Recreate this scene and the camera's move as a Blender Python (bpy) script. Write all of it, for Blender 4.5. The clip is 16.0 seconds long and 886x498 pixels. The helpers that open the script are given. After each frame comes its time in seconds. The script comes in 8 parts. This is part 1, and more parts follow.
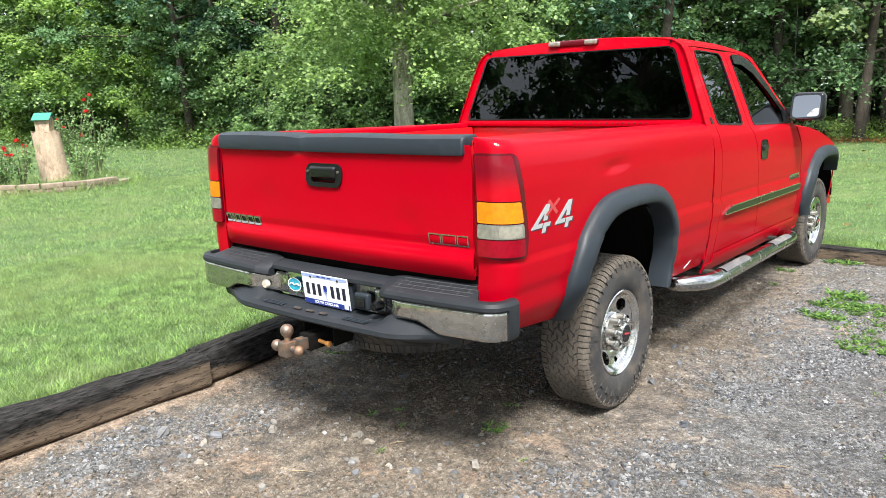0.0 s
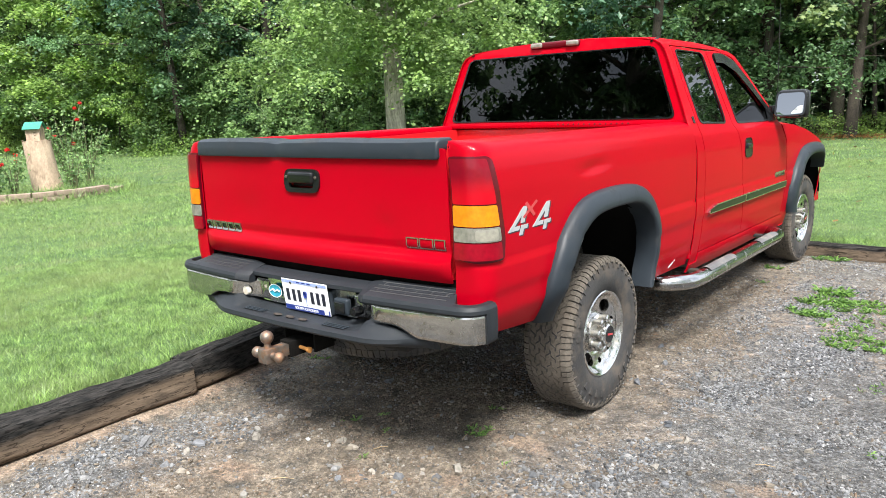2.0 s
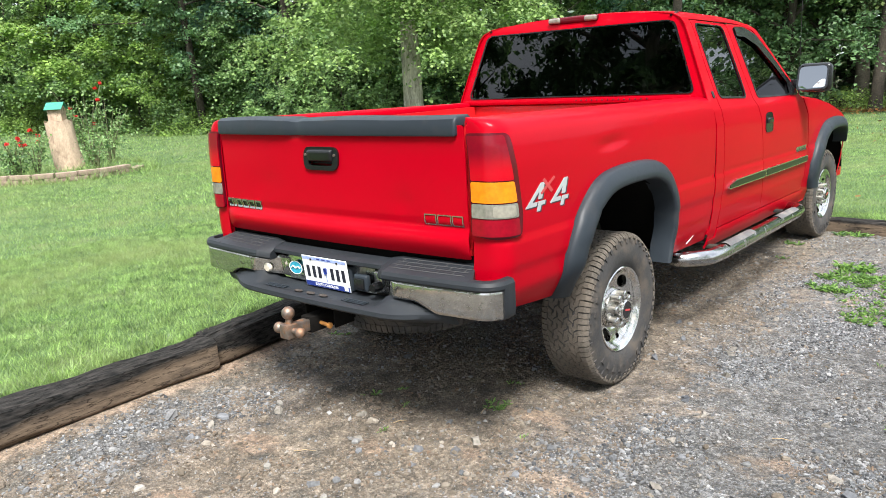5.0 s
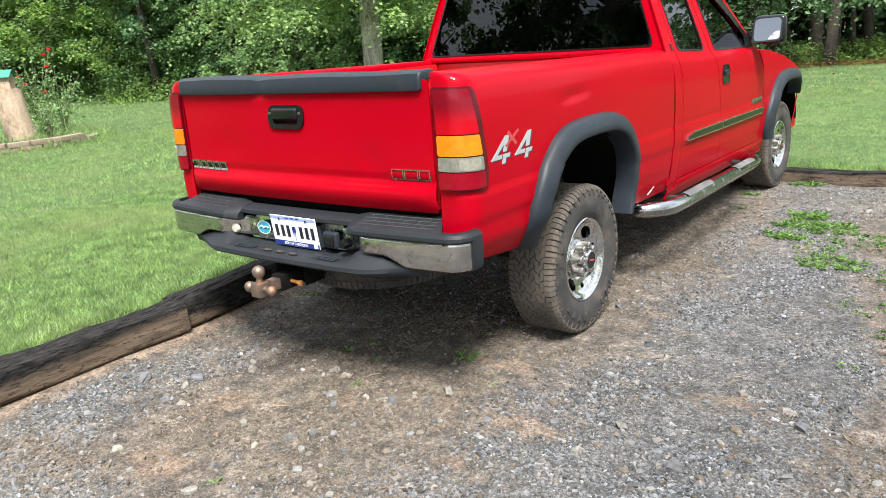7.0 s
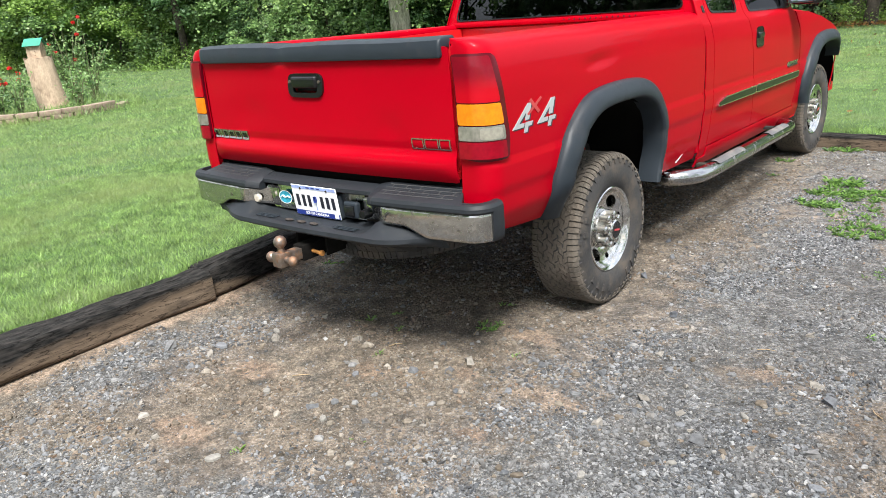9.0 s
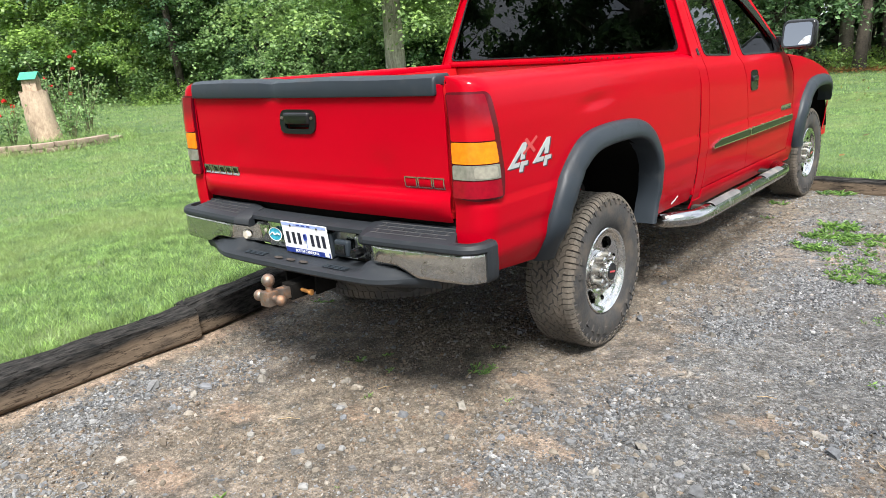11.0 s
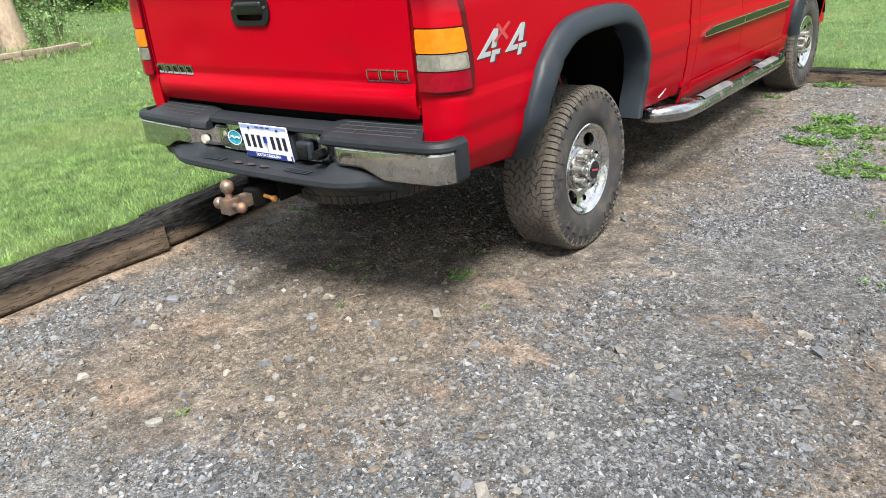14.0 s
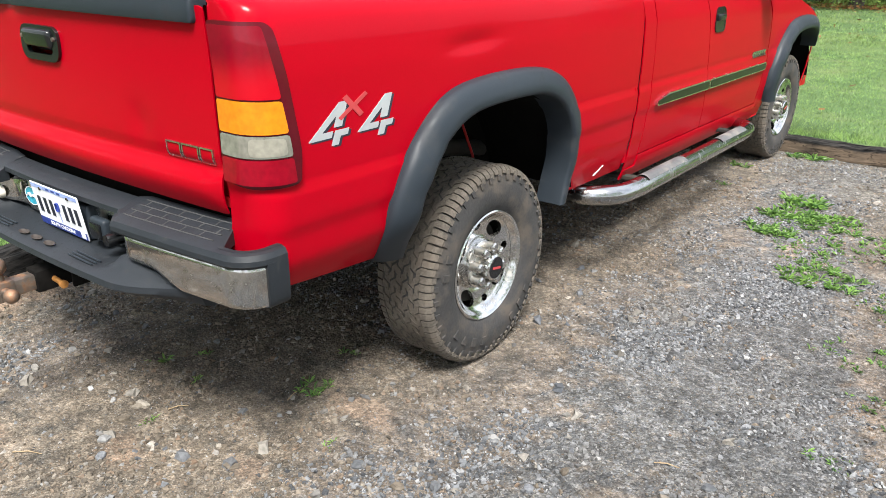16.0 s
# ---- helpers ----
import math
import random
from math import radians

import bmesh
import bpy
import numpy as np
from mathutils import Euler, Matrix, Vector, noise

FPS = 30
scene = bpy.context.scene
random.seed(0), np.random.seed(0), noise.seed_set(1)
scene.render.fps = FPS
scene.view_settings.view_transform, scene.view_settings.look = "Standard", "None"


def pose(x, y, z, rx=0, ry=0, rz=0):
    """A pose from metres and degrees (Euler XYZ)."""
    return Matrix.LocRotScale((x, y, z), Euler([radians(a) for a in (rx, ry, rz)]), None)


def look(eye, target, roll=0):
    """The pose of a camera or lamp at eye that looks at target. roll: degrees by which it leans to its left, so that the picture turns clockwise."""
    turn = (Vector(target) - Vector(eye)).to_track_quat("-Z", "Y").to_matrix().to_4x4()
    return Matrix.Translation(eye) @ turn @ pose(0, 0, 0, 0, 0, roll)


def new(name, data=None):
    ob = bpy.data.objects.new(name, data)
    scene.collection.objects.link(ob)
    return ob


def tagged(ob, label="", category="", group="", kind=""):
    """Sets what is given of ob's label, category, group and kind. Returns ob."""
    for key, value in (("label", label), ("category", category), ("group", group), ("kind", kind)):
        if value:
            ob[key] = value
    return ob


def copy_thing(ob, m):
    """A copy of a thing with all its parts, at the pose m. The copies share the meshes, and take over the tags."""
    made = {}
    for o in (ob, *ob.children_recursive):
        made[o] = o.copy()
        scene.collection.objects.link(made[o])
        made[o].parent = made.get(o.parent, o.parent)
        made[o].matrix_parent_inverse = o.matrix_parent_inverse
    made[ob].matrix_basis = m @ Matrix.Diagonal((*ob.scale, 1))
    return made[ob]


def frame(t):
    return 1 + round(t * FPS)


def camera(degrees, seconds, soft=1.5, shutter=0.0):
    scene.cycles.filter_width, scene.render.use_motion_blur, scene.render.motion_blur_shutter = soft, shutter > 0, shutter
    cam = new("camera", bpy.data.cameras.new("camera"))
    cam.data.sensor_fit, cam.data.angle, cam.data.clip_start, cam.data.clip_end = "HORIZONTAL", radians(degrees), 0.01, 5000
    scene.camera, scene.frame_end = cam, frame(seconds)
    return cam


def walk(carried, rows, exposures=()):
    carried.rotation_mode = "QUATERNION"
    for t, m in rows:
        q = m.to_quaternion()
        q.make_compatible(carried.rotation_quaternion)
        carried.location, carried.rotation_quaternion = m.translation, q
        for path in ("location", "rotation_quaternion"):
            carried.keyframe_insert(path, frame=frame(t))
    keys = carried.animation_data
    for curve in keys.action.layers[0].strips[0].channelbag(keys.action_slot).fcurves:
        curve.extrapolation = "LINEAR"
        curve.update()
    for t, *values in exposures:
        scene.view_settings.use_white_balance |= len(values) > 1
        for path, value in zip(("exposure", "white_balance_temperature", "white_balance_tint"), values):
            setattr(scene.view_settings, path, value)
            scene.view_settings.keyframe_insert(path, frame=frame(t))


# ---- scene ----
cam = camera(61.1, 16.0, soft=0.5)

PATH = [
    (0, (2.536, -3.446, 1.595), (1.305, -1.92, 1.201), -1.6),
    (0.5, (2.58, -3.412, 1.572), (1.227, -1.999, 1.155), -2.5),
    (1, (2.572, -3.388, 1.584), (1.214, -1.985, 1.149), -3.1),
    (1.5, (2.588, -3.384, 1.588), (1.316, -1.898, 1.17), -2.4),
    (2, (2.593, -3.389, 1.596), (1.367, -1.857, 1.208), -2.5),
    (2.5, (2.615, -3.39, 1.585), (1.377, -1.87, 1.188), -3.3),
    (3, (2.614, -3.398, 1.572), (1.311, -1.94, 1.154), -3.9),
    (3.5, (2.604, -3.398, 1.59), (1.27, -1.972, 1.157), -3.2),
    (3.7, (2.596, -3.4, 1.597), (1.273, -1.961, 1.175), -2.7),
    (5.8, (2.635, -3.414, 1.592), (1.412, -1.905, 1.114), -4.4),
    (6, (2.643, -3.414, 1.582), (1.425, -1.908, 1.082), -4.8),
    (6.5, (2.671, -3.427, 1.576), (1.469, -1.923, 1.035), -4.5),
    (7, (2.638, -3.47, 1.571), (1.464, -1.945, 1.028), -4.0),
    (7.5, (2.58, -3.563, 1.567), (1.423, -2.042, 0.977), -5.0),
    (8, (2.557, -3.626, 1.545), (1.379, -2.148, 0.891), -5.2),
    (8.5, (2.551, -3.563, 1.549), (1.348, -2.114, 0.877), -5.2),
    (9, (2.643, -3.42, 1.577), (1.419, -1.966, 0.953), -4.7),
    (9.5, (2.629, -3.397, 1.596), (1.423, -1.902, 1.036), -4.6),
    (9.7, (2.58, -3.423, 1.599), (1.381, -1.92, 1.046), -5.0),
    (11.8, (2.601, -3.332, 1.55), (1.369, -1.844, 1.029), -3.2),
    (12, (2.585, -3.351, 1.558), (1.351, -1.871, 1.025), -3.9),
    (12.5, (2.472, -3.429, 1.526), (1.243, -1.96, 0.951), -4.5),
    (13, (2.411, -3.486, 1.556), (1.243, -1.968, 0.981), -4.1),
    (13.5, (2.468, -3.363, 1.524), (1.305, -1.862, 0.896), -6.2),
    (14, (2.56, -3.175, 1.481), (1.389, -1.745, 0.718), -5.1),
    (14.5, (2.548, -3.041, 1.468), (1.457, -1.578, 0.649), -4.3),
    (15, (2.433, -2.78, 1.474), (1.477, -1.303, 0.524), -6.1),
    (15.5, (2.434, -2.537, 1.429), (1.495, -1.114, 0.383), -6.5),
    (16, (2.428, -2.254, 1.556), (1.294, -0.788, 0.804), 0.4),
]
EXPOSURE = ((0, 1.27), (3.5, 1.28), (6, 1.20), (7, 1.16), (8, 1.10), (9, 1.08), (9.5, 1.13), (12, 1.17), (13.5, 1.11), (14.5, 1.05), (15, 1.17), (16, 1.16))
walk(cam, [(t, look(eye, target, roll)) for t, eye, target, roll in PATH], EXPOSURE)

# ---- sky and sun: bright hazy overcast ----
world = bpy.data.worlds.new("sky")
scene.world = world
world.use_nodes = True
wn, wl = world.node_tree.nodes, world.node_tree.links
sky = wn.new("ShaderNodeTexSky")
sky.sky_type = 'NISHITA'
sky.sun_disc = False
sky.sun_elevation = radians(60)
sky.sun_rotation = radians(136)
sky.dust_density = 3.0
cloud_coord = wn.new("ShaderNodeTexCoord")
cloud_noise = wn.new("ShaderNodeTexNoise")
cloud_noise.inputs["Scale"].default_value = 2.2
cloud_noise.inputs["Detail"].default_value = 6.0
cloud_ramp = wn.new("ShaderNodeValToRGB")
cloud_ramp.color_ramp.elements[0].position = 0.30
cloud_ramp.color_ramp.elements[0].color = (0.35, 0.35, 0.35, 1)
cloud_ramp.color_ramp.elements[1].position = 0.62
cloud_ramp.color_ramp.elements[1].color = (0.92, 0.92, 0.92, 1)
cloud_mix = wn.new("ShaderNodeMixRGB")
cloud_mix.inputs["Color2"].default_value = (8.7, 9.2, 10.1, 1)
wl.new(cloud_coord.outputs["Generated"], cloud_noise.inputs["Vector"])
wl.new(cloud_noise.outputs["Fac"], cloud_ramp.inputs["Fac"])
wl.new(cloud_ramp.outputs["Color"], cloud_mix.inputs["Fac"])
wl.new(sky.outputs["Color"], cloud_mix.inputs["Color1"])
wl.new(cloud_mix.outputs["Color"], wn["Background"].inputs["Color"])
wn["Background"].inputs["Strength"].default_value = 0.100

sun_data = bpy.data.lights.new("sun", 'SUN')
sun_data.energy, sun_data.angle, sun_data.color = 4.4, radians(18), (1.0, 0.97, 0.92)
sun = new("sun", sun_data)
sun.matrix_world = look((0, 0, 0), (-0.45, 0.47, -1.0))

# ---- materials ----
def material(name, color, rough=0.6, metal=0.0, coat=0.0, scale=8.0, fine=60.0, vary=0.25, bump=0.2,
             dirt=None, dirt_amount=0.5, dirt_scale=3.0, coords="Object", bump_dist=0.004, random_tint=0.0, spec=0.5, stretch=None):
    """A surface with variation at two scales, relief, and worn or dirty patches of their own shape."""
    m = bpy.data.materials.new(name)
    m.use_nodes = True
    n, l = m.node_tree.nodes, m.node_tree.links
    b = n["Principled BSDF"]
    b.inputs["Metallic"].default_value = metal
    b.inputs["Roughness"].default_value = rough
    b.inputs["Coat Weight"].default_value = coat
    b.inputs["Coat Roughness"].default_value = 0.04
    b.inputs["Specular IOR Level"].default_value = spec
    tc = n.new("ShaderNodeTexCoord")
    where = tc.outputs[coords]
    if stretch:
        mp = n.new("ShaderNodeMapping")
        mp.inputs["Scale"].default_value = stretch
        l.new(where, mp.inputs["Vector"])
        where = mp.outputs["Vector"]
    big = n.new("ShaderNodeTexNoise")
    big.inputs["Scale"].default_value, big.inputs["Detail"].default_value = scale, 4
    sm = n.new("ShaderNodeTexNoise")
    sm.inputs["Scale"].default_value, sm.inputs["Detail"].default_value = fine, 3
    for t in (big, sm):
        l.new(where, t.inputs["Vector"])
    add = n.new("ShaderNodeMath")
    add.operation = 'ADD'
    l.new(big.outputs["Fac"], add.inputs[0])
    l.new(sm.outputs["Fac"], add.inputs[1])
    ramp = n.new("ShaderNodeMapRange")
    ramp.inputs["From Min"].default_value, ramp.inputs["From Max"].default_value = 0.7, 1.3
    ramp.inputs["To Min"].default_value, ramp.inputs["To Max"].default_value = 1 - vary, 1 + vary
    l.new(add.outputs[0], ramp.inputs["Value"])
    mul = n.new("ShaderNodeMixRGB")
    mul.blend_type, mul.inputs["Fac"].default_value = 'MULTIPLY', 1.0
    mul.inputs["Color1"].default_value = (*color, 1)
    l.new(ramp.outputs["Result"], mul.inputs["Color2"])
    out = mul.outputs["Color"]
    if random_tint:
        info = n.new("ShaderNodeNewGeometry")
        hs = n.new("ShaderNodeHueSaturation")
        mr = n.new("ShaderNodeMapRange")
        mr.inputs["To Min"].default_value, mr.inputs["To Max"].default_value = 1 - random_tint, 1 + random_tint
        l.new(info.outputs["Random Per Island"], mr.inputs["Value"])
        l.new(mr.outputs["Result"], hs.inputs["Value"])
        l.new(out, hs.inputs["Color"])
        out = hs.outputs["Color"]
    if dirt:
        dn = n.new("ShaderNodeTexNoise")
        dn.inputs["Scale"].default_value, dn.inputs["Detail"].default_value = dirt_scale, 7
        dn.inputs["Roughness"].default_value = 0.65
        l.new(where, dn.inputs["Vector"])
        dr = n.new("ShaderNodeMapRange")
        dr.inputs["From Min"].default_value, dr.inputs["From Max"].default_value = 0.62 - 0.3 * dirt_amount, 0.78 - 0.3 * dirt_amount
        l.new(dn.outputs["Fac"], dr.inputs["Value"])
        mix = n.new("ShaderNodeMixRGB")
        mix.inputs["Color2"].default_value = (*dirt, 1)
        l.new(dr.outputs["Result"], mix.inputs["Fac"])
        l.new(out, mix.inputs["Color1"])
        out = mix.outputs["Color"]
        rm = n.new("ShaderNodeMapRange")
        rm.inputs["To Min"].default_value, rm.inputs["To Max"].default_value = rough, min(1.0, rough + 0.35)
        l.new(dr.outputs["Result"], rm.inputs["Value"])
        l.new(rm.outputs["Result"], b.inputs["Roughness"])
    l.new(out, b.inputs["Base Color"])
    if bump:
        bp = n.new("ShaderNodeBump")
        bp.inputs["Strength"].default_value, bp.inputs["Distance"].default_value = bump, bump_dist
        l.new(add.outputs[0], bp.inputs["Height"])
        l.new(bp.outputs["Normal"], b.inputs["Normal"])
    return m


def glass(name, tint, gloss_rough=0.01):
    """Tinted sheet glass: a clear tinted body under a Fresnel gloss."""
    m = bpy.data.materials.new(name)
    m.use_nodes = True
    n, l = m.node_tree.nodes, m.node_tree.links
    n.remove(n["Principled BSDF"])
    tr = n.new("ShaderNodeBsdfTransparent")
    tr.inputs["Color"].default_value = (*tint, 1)
    gl = n.new("ShaderNodeBsdfGlossy")
    gl.inputs["Roughness"].default_value = gloss_rough
    fr = n.new("ShaderNodeFresnel")
    fr.inputs["IOR"].default_value = 1.52
    mx = n.new("ShaderNodeMixShader")
    l.new(fr.outputs[0], mx.inputs["Fac"])
    l.new(tr.outputs[0], mx.inputs[1])
    l.new(gl.outputs[0], mx.inputs[2])
    l.new(mx.outputs[0], n["Material Output"].inputs["Surface"])
    return m


M_RED = material("red_car_paint", (0.345, 0.0002, 0.008), rough=0.42, coat=0.16, scale=1.6, fine=260, vary=0.05, bump=0.010,
                 bump_dist=0.001, spec=0.03)
M_RED_DULL = material("red_bed_paint", (0.50, 0.008, 0.012), rough=0.4, coat=0.3, vary=0.12)
M_TRIM = material("grey_plastic", (0.018, 0.024, 0.031), spec=0.28, rough=0.48, scale=5, fine=500, vary=0.12, bump=0.15, bump_dist=0.001,
                  dirt=(0.035, 0.038, 0.042), dirt_amount=0.25, dirt_scale=7)
M_PAD = material("black_step_pad", (0.013, 0.016, 0.020), spec=0.35, rough=0.55, scale=6, fine=300, vary=0.2, bump=0.25, bump_dist=0.001,
                 dirt=(0.030, 0.031, 0.032), dirt_amount=0.18, dirt_scale=40)
M_PAD_DUST = material("dusty_pad_joint", (0.036, 0.036, 0.036), rough=0.8, vary=0.35, scale=14, fine=120, bump=0.1)
M_BLACK = material("black_plastic", (0.007, 0.0075, 0.0085), rough=0.20, spec=0.5, vary=0.2, bump=0.05)
M_DARK = material("dark_underbody", (0.014, 0.013, 0.012), rough=0.85, vary=0.4, dirt=(0.032, 0.025, 0.018), dirt_amount=0.5)
# Shade of wheel wells and tailgate gap put into near-black; the hitch is black.
M_WELL = material("shade_and_hitch_black", (0.006, 0.0055, 0.005), rough=0.9, vary=0.3, spec=0.1)
M_SATIN = material("dull_step_chrome", (0.42, 0.42, 0.42), rough=0.17, metal=1.0, vary=0.08, bump=0.03, dirt=(0.34, 0.32, 0.29), dirt_amount=0.3, dirt_scale=14)
M_CHROME = material("chrome", (0.72, 0.72, 0.70), rough=0.10, metal=1.0, vary=0.06, bump=0.02,
                    dirt=(0.36, 0.34, 0.30), dirt_amount=0.45, dirt_scale=10)
M_CHROME_DIRTY = material("dusty_chrome", (0.47, 0.46, 0.44), rough=0.075, metal=0.95, scale=30, vary=0.10, bump=0.04,
                          dirt=(0.30, 0.28, 0.25), dirt_amount=0.32, dirt_scale=34, bump_dist=0.001)
M_ALLOY = material("polished_alloy", (0.66, 0.655, 0.64), rough=0.14, metal=1.0, vary=0.08, bump=0.03,
                   dirt=(0.45, 0.42, 0.37), dirt_amount=0.3, dirt_scale=14)
M_TYRE = material("tyre_rubber", (0.032, 0.031, 0.031), rough=0.8, scale=5, fine=90, vary=0.25, bump=0.3,
                  dirt=(0.075, 0.063, 0.052), dirt_amount=0.5, dirt_scale=7)
M_TREAD = material("dusty_tread_rubber", (0.095, 0.082, 0.067), rough=0.9, scale=9, fine=120, vary=0.35, bump=0.5,
                   dirt=(0.12, 0.10, 0.08), dirt_amount=0.5, dirt_scale=14)
M_STEEL = material("rusty_tow_steel", (0.22, 0.185, 0.16), rough=0.38, metal=0.8, vary=0.2, bump=0.2,
                   dirt=(0.30, 0.17, 0.10), dirt_amount=0.6, dirt_scale=25)
M_RUST = material("rusty_iron", (0.22, 0.09, 0.035), rough=0.8, vary=0.4, bump=0.4, scale=20)
M_RUST_DULL = material("dull_rusty_ring", (0.030, 0.023, 0.019), rough=0.7, vary=0.3, scale=30)
M_ORANGE = material("rusty_pin", (0.42, 0.19, 0.05), rough=0.6, metal=0.3, vary=0.3, scale=30)
M_LENS_MID = material("deep_red_lens", (0.22, 0.001, 0.010), rough=0.14, coat=0.22, spec=0.2, vary=0.2, scale=7, bump=0.03)
M_LENS_TOP = material("graded_red_lens", (0.17, 0.0015, 0.010), rough=0.14, coat=0.28, spec=0.2, vary=0.12, scale=9, bump=0.03)
M_CART_TYRE = material("dusty_brown_tyre", (0.10, 0.078, 0.055), rough=0.9, vary=0.3, dirt=(0.16, 0.125, 0.09), dirt_amount=0.5, dirt_scale=9)
M_CART_RIM = material("pale_rim_paint", (0.62, 0.58, 0.50), rough=0.5, vary=0.15, dirt=(0.35, 0.28, 0.2), dirt_amount=0.4, dirt_scale=12)
M_LENS_DARK = material("dark_red_lens", (0.08, 0.002, 0.007), rough=0.2, coat=0.15, spec=0.25, vary=0.1, bump=0.03)
M_LENS_AMBER = material("amber_lens", (0.66, 0.185, 0.006), rough=0.16, coat=0.5, spec=0.3, vary=0.16, scale=20, bump=0.05)
M_LENS_PALE = material("pale_lens", (0.26, 0.25, 0.205), rough=0.15, coat=0.5, vary=0.2, scale=25, bump=0.08)
M_LENS_CLEAR = material("clear_lens", (0.185, 0.18, 0.15), rough=0.15, coat=0.5, vary=0.25, scale=25, bump=0.08)
M_WHITE = material("white_plate_paint", (0.78, 0.79, 0.82), rough=0.35, vary=0.04, bump=0.02)
M_NAVY = material("navy_print", (0.02, 0.04, 0.22), rough=0.35, vary=0.1, bump=0)
M_PALE_BLUE = material("pale_blue_print", (0.30, 0.38, 0.68), rough=0.35, vary=0.2, scale=40, bump=0)
M_INK = material("dark_print", (0.015, 0.016, 0.03), rough=0.4, vary=0.1, bump=0)
M_STICKER = material("teal_sticker", (0.03, 0.30, 0.42), rough=0.3, vary=0.3, scale=30, bump=0)
M_SILVER = material("silver_decal", (0.46, 0.48, 0.50), rough=0.3, metal=0.3, vary=0.06, bump=0)
M_DECAL_RED = material("faded_red_decal", (0.42, 0.045, 0.05), rough=0.35, vary=0.1, bump=0)
M_MOULD = material("dark_glossy_moulding", (0.016, 0.022, 0.012), rough=0.28, coat=0.06, spec=0.12, vary=0.08, bump=0.02)
M_STEP_PAD = material("worn_grey_pad", (0.085, 0.088, 0.092), rough=0.6, vary=0.25, bump=0.2, dirt=(0.19, 0.18, 0.165), dirt_amount=0.5, dirt_scale=12)
M_MIRROR = material("mirror_glass", (0.22, 0.23, 0.24), rough=0.0, metal=1.0, vary=0.01, bump=0)
M_CLOTH = material("grey_seat_cloth", (0.055, 0.055, 0.06), rough=0.9, vary=0.3)
G_TINT = glass("tinted_glass", (0.055, 0.06, 0.06), 0.008)
G_CLEAR = glass("clear_glass", (0.62, 0.66, 0.63))
M_TIMBER = material("weathered_timber", (0.128, 0.097, 0.070), spec=0.1, rough=0.95, scale=3, fine=34, vary=0.20, bump=0.6, bump_dist=0.006, stretch=(2.6, 0.75, 2.6), dirt=(0.040, 0.032, 0.026), dirt_amount=0.42, dirt_scale=2.6)


def paint_lens_bowl(m, bright, lo, hi):
    """The upper lens: a reflector bowl's brightness put into the colour, deepening towards the top."""
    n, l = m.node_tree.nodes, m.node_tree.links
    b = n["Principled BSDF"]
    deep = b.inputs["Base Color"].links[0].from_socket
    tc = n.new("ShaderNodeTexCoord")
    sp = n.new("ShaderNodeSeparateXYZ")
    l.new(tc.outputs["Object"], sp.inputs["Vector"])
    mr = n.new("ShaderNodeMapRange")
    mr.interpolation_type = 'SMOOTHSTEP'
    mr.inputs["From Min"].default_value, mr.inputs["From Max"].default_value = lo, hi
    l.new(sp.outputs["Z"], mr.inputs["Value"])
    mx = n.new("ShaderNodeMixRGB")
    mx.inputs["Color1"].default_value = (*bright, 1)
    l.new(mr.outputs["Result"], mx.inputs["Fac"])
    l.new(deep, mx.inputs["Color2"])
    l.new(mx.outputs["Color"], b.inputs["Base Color"])


